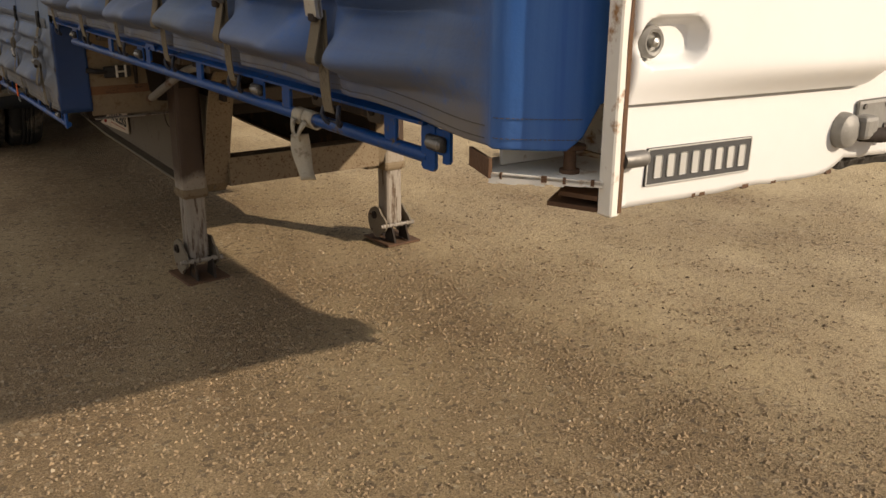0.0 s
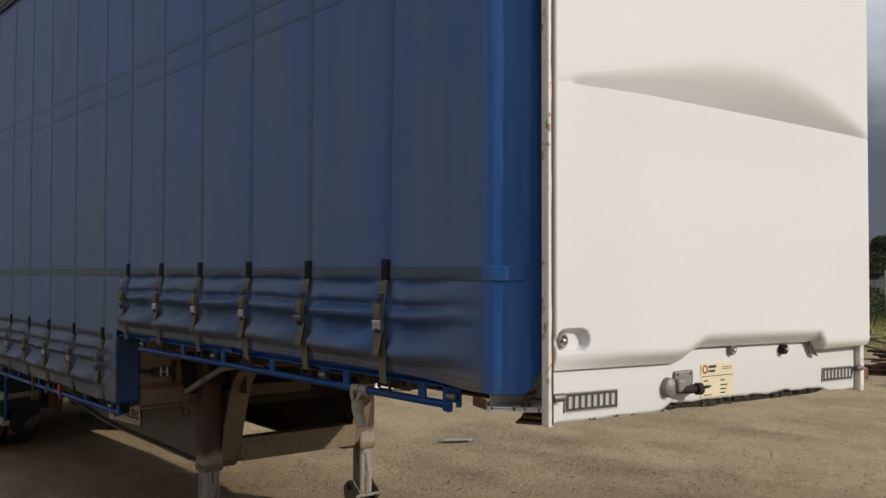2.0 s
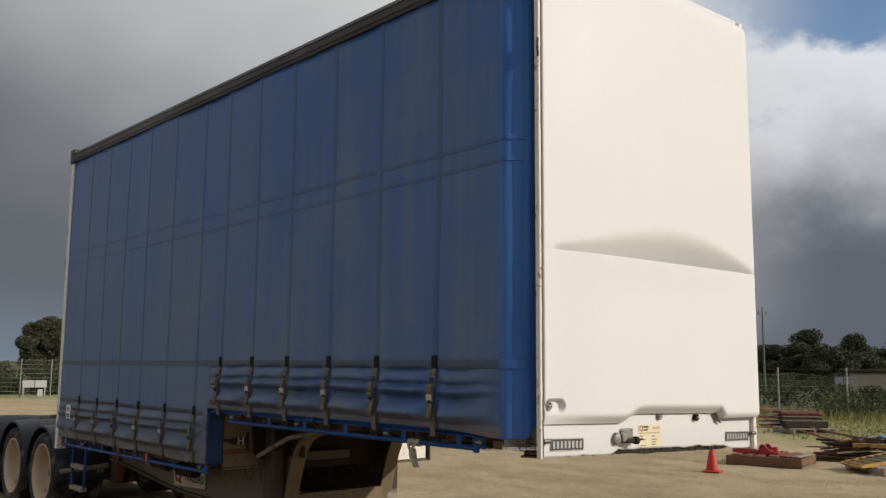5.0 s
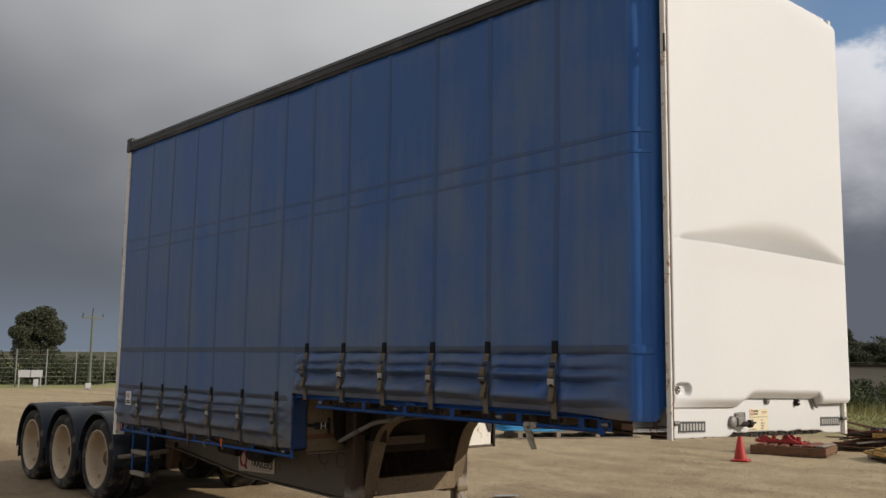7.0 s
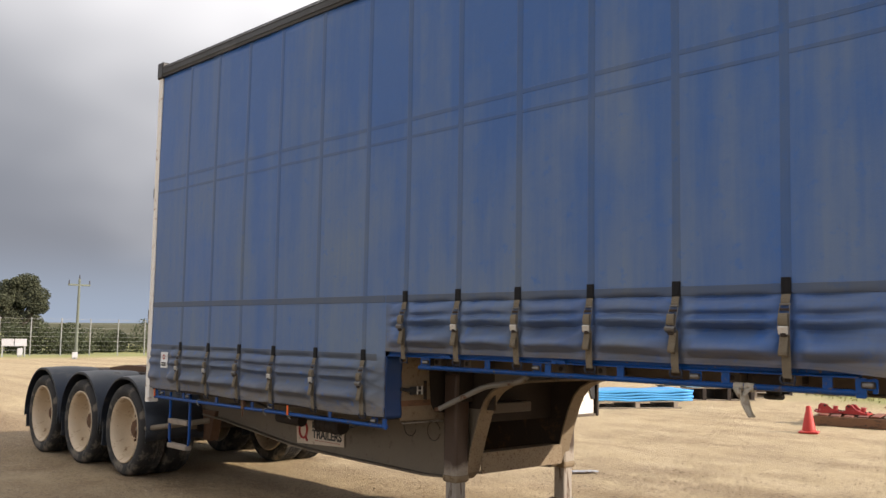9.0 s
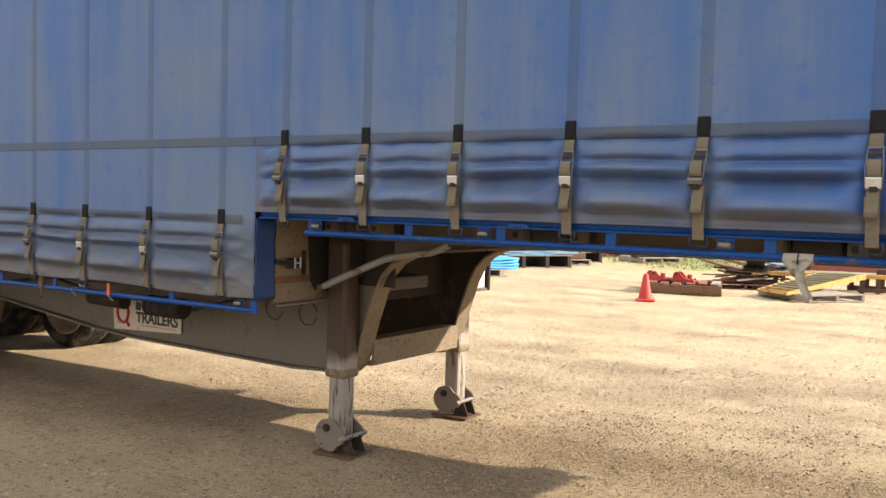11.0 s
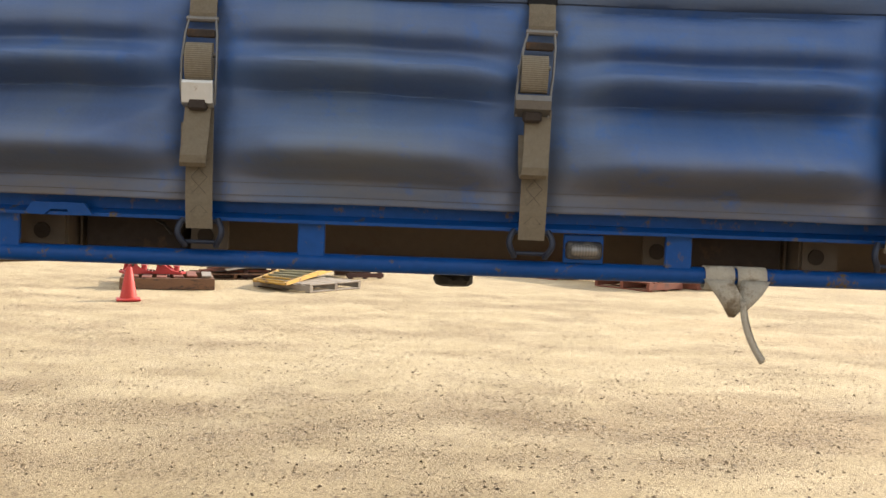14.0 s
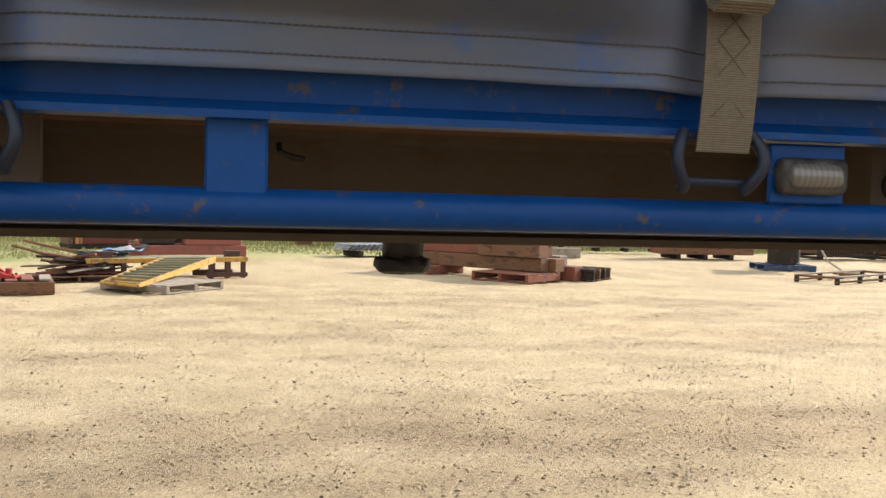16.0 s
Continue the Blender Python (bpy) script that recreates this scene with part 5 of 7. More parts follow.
# landing legs
def leg(x, y):
    g0 = gz(x, y)
    e = B()
    box(e, (x - 0.072, y - 0.072, 0.385), (x + 0.072, y + 0.072, 1.20), 0.022, segments=2)
    lg = part("landing_leg", e, M_LEG, trailer, "landing leg, greasy brown sleeve over a pale inner tube", False)
    e = B()
    box(e, (x - 0.078, y - 0.078, 0.380), (x + 0.078, y + 0.078, 0.445), 0.024, segments=2)
    part("sleeve_collar", e, M_BEIGE, lg)
    e = B()
    box(e, (x - 0.058, y - 0.058, g0 + 0.085), (x + 0.058, y + 0.058, 0.40), 0.020, segments=2)
    part("inner_tube", e, M_LEGIN, lg, "pale scraped inner tube")
    for sx in (-1, 1):
        e = B()
        prism(e, [(y + 0.012 + 0.108 * math.cos(a) * (1.0 if math.cos(a) > -0.4 else 1.12), g0 + 0.122 + 0.098 * math.sin(a) * (1 if math.cos(a) > -0.3 else 0.7)) for a in [k * math.pi / 12 for k in range(24)]], x + sx * 0.088 - 0.006, x + sx * 0.088 + 0.006, "x")
        ck = part("foot_cheek", e, M_CHASSIS, lg, "rounded grey foot cheek plate")
        e = B()
        cyl(e, (x + sx * 0.094, y + 0.03, g0 + 0.165), (x + sx * 0.106, y + 0.03, g0 + 0.165), 0.024, seg=14)
        cyl(e, (x + sx * 0.104, y + 0.03, g0 + 0.165), (x + sx * 0.114, y + 0.03, g0 + 0.165), 0.012, seg=10)
        part("foot_pivot", e, M_DARK, ck)
        for dy, dz in ((0.085, 0.16), (0.07, 0.06), (-0.04, 0.045)):
            e = B()
            cyl(e, (x + sx * 0.094, y + dy, g0 + dz), (x + sx * 0.099, y + dy, g0 + dz), 0.007, seg=8)
            part("foot_rivet", e, M_RUST, ck)
    e = B()
    cyl(e, (x - 0.125, y - 0.098, g0 + 0.118), (x + 0.115, y - 0.098, g0 + 0.118), 0.011, seg=10)
    for k in range(6):
        q = -0.11 + 0.042 * k
        cyl(e, (x + q, y - 0.098, g0 + 0.118), (x + q + 0.014, y - 0.098, g0 + 0.118), 0.015, seg=10)
    part("foot_pin", e, M_LEGIN, lg, "scraped steel foot pin with washers")
    for k in (-0.05, 0.05):
        e = B()
        prism(e, [(y - 0.15, g0 + 0.016), (y - 0.105, g0 + 0.125), (y - 0.06, g0 + 0.125), (y - 0.03, g0 + 0.03), (y - 0.03, g0 + 0.016)], x + k - 0.006, x + k + 0.006, "x")
        part("foot_gusset", e, M_DARK, lg)
    e = B()
    box(e, (-0.128, -0.14, -0.008), (0.128, 0.13, 0.006), 0.003)
    part("foot_plate", e, M_RUST, lg, "thin rusty base plate", at=pose(x, y - 0.015, g0 + 0.008, 2, 1.5, 6))


leg(0.594, 3.545)
leg(1.868, 3.545)
# leg mounts, coloured near black for the shade in the neck
for x in (0.54, 1.80):
    bm = B()
    box(bm, (x, 3.47, 0.98), (x + 0.16, 3.63, 1.30), 0.01)
    part("leg_mount", bm, M_GREASE_SHADE, trailer)

# sign on the chassis beam, air tank and valves partly hiding it
bm = B()
prism(bm, [(5.10, 0.470), (5.84, 0.440), (5.86, 0.660), (5.105, 0.678)], 0.694, 0.702, "x")
sign = part("maker_sign", bm, M_CREAM, trailer, "cream maker's sign, partly hidden, dark lettering")
bm = B()
tube(bm, [(0.690, 5.735 + 0.062 * math.cos(a), 0.575 + 0.078 * math.sin(a)) for a in [k * 2 * math.pi / 28 for k in range(28)]], 0.011, 6, True)
tube(bm, [(0.690, 5.70, 0.515), (0.690, 5.665, 0.475)], 0.012, 6)
part("red_ring", bm, M_RED, sign)
writing("sign_lettering", "TRAILERS", 0.105, Matrix(((0, 0, -1, 0.6925), (-1, 0, 0, 5.36), (0, 1, 0, 0.545), (0, 0, 0, 1))), M_INK, sign, 0.46, 0.0035)
for i, y in enumerate((5.565, 5.485)):
    bm = B()
    box(bm, (0.6905, y - 0.028, 0.600), (0.6935, y + 0.028, 0.662), 0.0004)
    part("letter_block", bm, M_INK, sign)
bm = B()
box(bm, (0.6905, 5.16, 0.490), (0.6935, 5.54, 0.4935))
part("print_bar", bm, M_RED, sign)
bm = B()
cyl(bm, (0.40, 5.33, 0.70), (0.40, 5.70, 0.71), 0.05, seg=18)
part("air_valve", bm, M_DARK, trailer, "dark air valve", True)
bm = B()
cyl(bm, (0.42, 4.75, 0.70), (0.42, 5.10, 0.70), 0.065, seg=20)
for y in (4.78, 4.86, 4.94, 5.02, 5.08):
    cyl(bm, (0.42, y - 0.01, 0.70), (0.42, y + 0.01, 0.70), 0.070, seg=20)
part("brake_chamber", bm, M_DARK, trailer, "dark ribbed brake valve and chamber", True)
bm = B()
tube(bm, [(0.40, 4.75, 0.73), (0.38, 5.2, 0.74), (0.39, 5.75, 0.76), (0.5, 6.3, 0.80), (0.6, 7.2, 0.70)], 0.012, 8)
tube(bm, [(0.45, 4.7, 0.70), (0.47, 4.3, 0.80), (0.52, 3.8, 0.85)], 0.012, 8)
part("air_hose", bm, M_BLACK, trailer)

# hinged steps below the rear deck
bm = B()
tube(bm, [(0.06, 6.78, 0.86), (0.06, 6.78, 0.40), (0.06, 6.81, 0.335), (0.06, 7.17, 0.335), (0.06, 7.20, 0.40), (0.06, 7.20, 0.86)], 0.014, 10)
steps_frame = part("access_step", bm, M_BLUE, trailer, "blue drop-down access step with worn treads", True)
for z in (0.345, 0.585):
    bm = B()
    box(bm, (0.03, 6.79, z - 0.035), (0.10, 7.19, z + 0.012), 0.006)
    part("tread", bm, M_GREYWOOD, steps_frame, "worn pale tread")

# ---- wheels, axles and mudguards ----
tyre_prof = [(0.352, -0.118), (0.372, -0.138), (0.420, -0.150), (0.462, -0.142), (0.484, -0.126), (0.495, -0.104)]
for k in range(5):
    c = -0.072 + 0.036 * k
    tyre_prof += [(0.496, c - 0.012), (0.496, c + 0.010), (0.484, c + 0.012), (0.484, c + 0.022)] if k < 4 else [(0.496, c - 0.012), (0.495, c + 0.016)]
tyre_prof += [(0.495, 0.104), (0.484, 0.126), (0.462, 0.142), (0.420, 0.150), (0.372, 0.138), (0.352, 0.118)]
bm = B()
lathe(bm, tyre_prof, Matrix.Identity(4), 56)
TYRE = mesh_of("tyre", bm, M_RUBBER, True)
bm = B()
lathe(bm, [(0.352, -0.112), (0.360, -0.138), (0.350, -0.142), (0.338, -0.132), (0.326, -0.116), (0.312, -0.075), (0.306, -0.02), (0.296, 0.045), (0.278, 0.072), (0.230, 0.080), (0.180, 0.070), (0.135, 0.062), (0.0005, 0.062)], Matrix.Identity(4), 48)
RIM = mesh_of("rim", bm, M_RIM, True)
bm = B()
lathe(bm, [(0.118, 0.064), (0.112, 0.020), (0.092, -0.010), (0.066, -0.018), (0.060, -0.030), (0.0005, -0.032)], Matrix.Identity(4), 24)
HUB = mesh_of("hub", bm, M_RUST, True)
bm = B()
for k in range(10):
    a = k * math.pi / 5
    cyl(bm, (0.165 * math.cos(a), 0.165 * math.sin(a), 0.07), (0.165 * math.cos(a), 0.165 * math.sin(a), 0.032), 0.016, seg=6)
NUTS = mesh_of("wheel_nuts", bm, M_RUST)
for y in (8.22, 9.47, 10.74):
    for side in (0, 1):
        for k, off in enumerate((0.165, 0.495)):
            x = off if side == 0 else 2.5 - off
            w = thing("wheel", "", "")
            w.parent = trailer
            turn = 90 if side == 0 else -90
            if k:
                turn = -turn
            w.matrix_basis = pose(x, y, gz(x, y) + 0.488, 0, turn, 0)
            for nm, me in (("tyre", TYRE), ("rim", RIM)) + ((("hub", HUB), ("wheel_nuts", NUTS)) if k == 0 else ()):
                o = new(nm, me)
                o.parent = w
    bm = B()
    cyl(bm, (0.3, y, 0.40), (2.2, y, 0.40), 0.065, seg=16)
    part("axle", bm, M_DARK, trailer)
    for xc in (0.34, 2.16):
        bm = B()
        cz = 0.40
        rows = []
        for i in range(25):
            a = radians(-8 + 196 * i / 24)
            rr = 0.575
            yy, zz = y + 0.60 * math.cos(a), cz + rr * math.sin(a)
            zz = min(zz, 0.968)
            rows.append([Vector((xc - 0.335, yy, zz - 0.028)), Vector((xc - 0.325, yy, zz)), Vector((xc - 0.1, yy, zz + 0.012)), Vector((xc + 0.1, yy, zz + 0.012)), Vector((xc + 0.325, yy, zz)), Vector((xc + 0.335, yy, zz - 0.028))])
        ribbon(bm, rows)
        o = part("mudguard", bm, M_GUARD, trailer, "blue-black moulded plastic mudguard", True)
        s = o.modifiers.new("thickness", "SOLIDIFY")
        s.thickness = 0.008
        bm = B()
        box(bm, (xc - 0.31, y + 0.575, 0.16), (xc + 0.31, y + 0.59, 0.44), 0.004)
        part("mud_flap", bm, M_GUARD, o)
for x in (0.72, 1.78):
    for y in (7.55, 8.85, 10.1):
        bm = B()
        prism(bm, [(y - 0.16, 0.62), (y + 0.16, 0.62), (y + 0.07, 0.30), (y - 0.07, 0.30)], x - 0.05, x + 0.05, "x")
        part("spring_hanger", bm, M_RUST, trailer, "rusty suspension hanger")
for y in (7.75, 9.0, 10.25):
    bm = B()
    tube(bm, [(0.62, y - 0.15, 0.42), (0.60, y + 0.25, 0.38), (0.62, y + 0.75, 0.46)], 0.035, 8)
    part("leaf_spring", bm, M_DARK, trailer)
bm = B()
box(bm, (0.50, 7.60, 0.42), (0.58, 8.0, 0.47), 0.004)
tube(bm, [(0.05, 7.92, 0.42), (0.10, 7.35, 0.50), (0.45, 7.10, 0.56)], 0.028, 8)
part("torque_arm", bm, M_CHASSIS, trailer)
# turntable and ramp behind the body
bm = B()
prism(bm, [(7.66, 0.93), (9.2, 0.955), (11.4, 0.93), (11.6, 0.80), (7.66, 0.80)], 0.66, 1.84, "x")
part("rear_chassis_deck", bm, M_DARK, trailer, "dark rear chassis deck behind the body")
bm = B()
prism(bm, [(8.9, 0.99), (9.0, 1.02), (10.0, 1.02), (10.5, 0.97), (10.5, 0.94), (8.9, 0.94)], 0.80, 1.70, "x")
part("turntable", bm, M_RUST, trailer, "rusty turntable plate over the axles")
bm = B()
tube(bm, [(0.20, 7.72, 0.98), (0.18, 7.78, 1.12), (0.22, 7.80, 1.20), (0.26, 7.82, 1.10), (0.3, 7.85, 0.98)], 0.045, 8)
part("hose_bundle", bm, M_BLACK, trailer, "black hose bundle", True)


# ---- curtain straps with buckles ----
def web_strip(pts, w0, w1, t=0.0022, name="webbing", parent=None, skew=0.0, material=None):
    b = B()
    n = len(pts)
    rows = []
    for i, (x, z) in enumerate(pts):
        o = skew * i / (n - 1)
        rows.append([Vector((x, o - w0 / 2, z)), Vector((x - 0.0006, o, z)), Vector((x, o + w1 / 2, z))])
    ribbon(b, rows)
    ob = part(name, b, material or M_WEB, parent, "", False)
    s = ob.modifiers.new("thickness", "SOLIDIFY")
    s.thickness, s.offset = t, 0
    return ob


def strap(parent, m, lean=0.0, open_buckle=False):
    b = B()
    box(b, (-0.012, -0.026, -0.086), (-0.003, 0.026, 0.0), 0.003)
    box(b, (-0.0145, -0.017, -0.074), (-0.011, 0.017, -0.012), 0.002)
    st = part("curtain_strap", b, M_PATCH, parent, "khaki webbing curtain strap with over-centre buckle", at=m)
    web_strip([(-0.010, -0.082), (-0.017, -0.10), (-0.021, -0.122), (-0.019, -0.136)], 0.046, 0.046, name="upper_webbing", parent=st)
    b = B()
    cyl(b, (-0.022, -0.027, -0.134), (-0.022, 0.027, -0.134), 0.005, seg=8)
    cyl(b, (-0.038, -0.028 + lean, -0.196), (-0.038, 0.028 + lean, -0.196), 0.004, seg=8)
    for s in (-1, 1):
        tube(b, [(-0.022, s * 0.022, -0.128), (-0.032, s * 0.027 + lean * 0.3, -0.162), (-0.042, s * 0.029 + lean * 0.7, -0.205), (-0.045, s * 0.029 + lean, -0.250), (-0.040, s * 0.027 + lean, -0.280)], 0.0024, 6)
    part("buckle_frame", b, M_WIRE, st)
    b = B()
    box(b, (-0.034, -0.024 + lean * 0.3, -0.166), (-0.026, 0.024 + lean * 0.3, -0.152), 0.002)
    part("buckle_rung", b, M_DARK, st)
    b = B()
    cyl(b, (-0.040, -0.024 + lean, -0.220), (-0.040, 0.024 + lean, -0.220), 0.017, seg=14)
    ob = part("webbing_roll", b, M_WEB, st, "", True)
    ob.scale = (0.80, 0.94, 1.9)
    ob.location = (-0.008, 0, 0.210)
    b = B()
    if open_buckle:
        prism(b, [(-0.052, -0.244), (-0.060, -0.254), (-0.056, -0.268), (-0.036, -0.280), (-0.030, -0.274), (-0.034, -0.252)], -0.030 + lean, 0.030 + lean, "y")
        part("buckle_plate", b, M_WIRE, st, "dull steel buckle plate")
    else:
        prism(b, [(-0.050, -0.240), (-0.054, -0.245), (-0.050, -0.278), (-0.040, -0.284), (-0.034, -0.278), (-0.038, -0.240)], -0.026 + lean, 0.026 + lean, "y")
        part("buckle_plate", b, M_CHROME, st, "bright zinc buckle plate")
    b = B()
    box(b, (-0.052, -0.016 + lean, -0.290), (-0.034, 0.016 + lean, -0.270), 0.004)
    part("buckle_tongue", b, M_DARK, st)
    web_strip([(-0.026, -0.265), (-0.025, -0.29), (-0.024, -0.35), (-0.0235, -0.38), (-0.023, -0.412), (-0.021, -0.443), (-0.018, -0.468), (-0.013, -0.490)], 0.046, 0.046, name="lower_webbing", parent=st)
    # slack tail, folded up into a loop
    web_strip([(-0.036, -0.270), (-0.040, -0.30), (-0.048, -0.34), (-0.054, -0.366), (-0.052, -0.378), (-0.044, -0.384), (-0.035, -0.378), (-0.028, -0.35), (-0.026, -0.31)], 0.044, 0.044, name="slack_loop", parent=st, skew=0.010)
    def sx(z):
        return -0.0248 if z > -0.412 else -0.0242 + (-0.412 - z) / 0.056 * 0.005
    b = B()
    for z0 in (-0.372, -0.462):
        tube(b, [(sx(z0), -0.016, z0), (sx(z0), 0.016, z0)], 0.0007, 4)
    for k in range(3):
        za, zb = -0.372 - 0.03 * k, -0.402 - 0.03 * k
        for s in (-1, 1):
            tube(b, [(sx(za), s * 0.014, za), (sx((za + zb) / 2) - 0.0006, 0, (za + zb) / 2), (sx(zb), -s * 0.014, zb)], 0.0007, 4)
    part("cross_stitching", b, M_STITCH, st)
    b = B()
    for s in (-1, 1):
        tube(b, [(-0.004 - 0.008 * math.sin(a * 0.9), s * (0.029 + 0.009 * math.sin(a)), -0.474 - 0.042 * a / math.pi) for a in [k * math.pi / 8 for k in range(9)]] + [(0.000, s * 0.027, -0.520)], 0.0054, 10)
    tube(b, [(-0.006, -0.030, -0.478), (-0.006, 0.030, -0.478)], 0.004, 8)
    tube(b, [(0.002, -0.030, -0.514), (0.002, 0.030, -0.514)], 0.0036, 8)
    part("strap_hook", b, M_HOOK, st, "bent steel hook", True)
    return st


rnd = random.Random(11)
for i, y in enumerate(S_Y):
    m = pose(-fold(y, 1.78) - 0.002, y, 1.806, 0, 0, 0) @ pose(0, 0, 0, rnd.uniform(-0.6, 0.6), 0, rnd.uniform(-3, 3))
    if i == 0:
        strap_a = strap(trailer, m)
    elif i == 1:
        strap_b = strap(trailer, m, 0.012, True)
    else:
        copy_thing(strap_a if i != 5 else strap_b, m)
for i, y in enumerate(R_Y):
    m = pose(-fold(y, 1.35) - 0.002, y, 1.373, 0, 0, 0) @ pose(0, 0, 0, rnd.uniform(-1.2, 1.2), 0, rnd.uniform(-4, 4))
    copy_thing(strap_a if i % 3 else strap_b, m)


# ---- loose strap tied round the rail ----
rag = thing("tied_strap", "grubby pale webbing strap knotted round the blue rail", "strap", pose(0.03, 0.85, 1.262))
for y0 in (-0.028, 0.030):
    bm = B()
    rows = []
    for i in range(13):
        a = 2 * math.pi * i / 12
        rows.append([Vector((0.0195 * math.cos(a) + 0.001 * math.sin(5 * a), y0 + o, 0.0195 * math.sin(a) - 0.001 * math.cos(4 * a) - (0.006 if math.sin(a) < -0.5 else 0))) for o in (-0.026, 0.0, 0.026)])
    ribbon(bm, rows)
    o = part("wrapped_turn", bm, M_RAGWET, rag, "", True)
    s = o.modifiers.new("thickness", "SOLIDIFY")
    s.thickness = 0.004
for y0, y1 in ((-0.055, -0.008), (0.012, 0.060)):
    bm = B()
    rows = []
    for i in range(8):
        k = i / 7
        c = (y0 + y1) / 2 * (1 - k)
        w = (y1 - y0) / 2 * (1 - 0.45 * k)
        rows.append([Vector((-0.024 - 0.012 * math.sin(k * 3) + 0.006 * q, c + w * q, -0.005 - 0.055 * k - 0.012 * k * (q > 0))) for q in (-1, -0.4, 0.3, 1)])
    ribbon(bm, rows)
    o = part("hanging_fold", bm, M_RAGWET, rag, "", True)
    s = o.modifiers.new("thickness", "SOLIDIFY")
    s.thickness = 0.005
bm = B()
rows = []
for i in range(14):
    k = i / 13
    w = 0.022 + 0.003 * math.sin(k * 5)
    c = Vector((-0.026, -0.006 - 0.040 * k * k, -0.040 - 0.112 * k))
    d = Vector((0.93, -0.37, 0.04 * math.sin(k * 6)))
    rows.append([c - d * w, c + Vector((0.0, 0.002, 0.0)), c + d * w])
ribbon(bm, rows)
o = part("strap_tail", bm, M_RAGWET, rag, "frayed hanging tail", True)
s = o.modifiers.new("thickness", "SOLIDIFY")
s.thickness = 0.010

# torn sheet on the ground
bm = B()
rows = []
for i in range(10):
    rows.append([Vector((0.022 * i - 0.1 + 0.01 * noise.noise((i, j, 0)), 0.018 * j - 0.05 + 0.012 * noise.noise((i * 0.7, j * 0.5, 4)), 0.012 + 0.022 * abs(noise.noise((i * 0.5, j * 0.6, 2))))) for j in range(6)])
ribbon(bm, rows)
tarp = new("torn_sheet", mesh_of("torn_sheet", bm, M_GREYSHEET, True))
tarp.matrix_basis = pose(4.20, 5.15, gz(4.2, 5.15), 0, 0, -35) @ Matrix.Diagonal((1.6, 1.3, 1, 1))
tagged(tarp, "crumpled grey scrap of sheeting on the gravel", "litter")
s = tarp.modifiers.new("thickness", "SOLIDIFY")
s.thickness = 0.004


# ---- the yard's stacks ----
STANDING = set(scene.objects)


def slab(name, lo, hi, material, parent, m=None, bevel=0.006, label=""):
    b = B()
    box(b, lo, hi, bevel)
    return part(name, b, material, parent, label, at=m)


def pallet(m, w=1.08, d=1.08, h=0.13, material=None, label="", group="pallets"):
    material = material or M_GREYWOOD
    p = thing("pallet", label, "pallet", m, group)
    n = 7
    for i in range(n):
        y = -d / 2 + 0.045 + (d - 0.09) * i / (n - 1)
        slab("top_board", (-w / 2, y - 0.045, h - 0.02), (w / 2, y + 0.045, h), material, p)
    for x in (-w / 2 + 0.03, 0, w / 2 - 0.03):
        slab("bearer", (x - 0.03, -d / 2, 0.02), (x + 0.03, d / 2, h - 0.02), material, p)
    for y in (-d / 2 + 0.05, 0, d / 2 - 0.05):
        slab("bottom_board", (-w / 2, y - 0.045, 0.0), (w / 2, y + 0.045, 0.02), material, p)
    return p


# traffic cone
cone = thing("traffic_cone", "faded red plastic traffic cone on the gravel", "cone", pose(9.15, 4.80, 0.0, 0, 0, 20))
bm = B()
lathe(bm, [(0.118, 0.022), (0.110, 0.030), (0.098, 0.034), (0.034, 0.378), (0.028, 0.389), (0.019, 0.391), (0.017, 0.36)], Matrix.Identity(4), 28)
part("cone_body", bm, M_CONE, cone, "", True)
bm = B()
box(bm, (-0.135, -0.135, 0.0), (0.135, 0.135, 0.026), 0.010, segments=2)
part("cone_base", bm, M_CONE, cone)

# low timber skid with red castings
skid = thing("timber_skid", "dark timber skid with pale slats on top", "pallet", pose(10.92, 4.92, 0.0, 0, 0, -74), "pallets")
slab("side_board", (-0.60, -0.54, 0.0), (0.60, -0.49, 0.15), M_TIMBER, skid)
slab("side_board", (-0.60, 0.49, 0.0), (0.60, 0.54, 0.15), M_TIMBER, skid)
for x in (-0.57, 0.0, 0.57):
    slab("bearer", (x - 0.03, -0.49, 0.02), (x + 0.03, 0.49, 0.14), M_TIMBER, skid)
for i, x in enumerate((-0.45, -0.26, -0.07, 0.12, 0.31, 0.51)):
    slab("slat", (x - 0.065, -0.50, 0.150), (x + 0.065, 0.50, 0.175), M_GREYWOOD if i > 4 else M_REDTIMBER, skid, pose(0, 0, 0, 1.5 * math.sin(i), 0, 2 * math.cos(i * 2)))
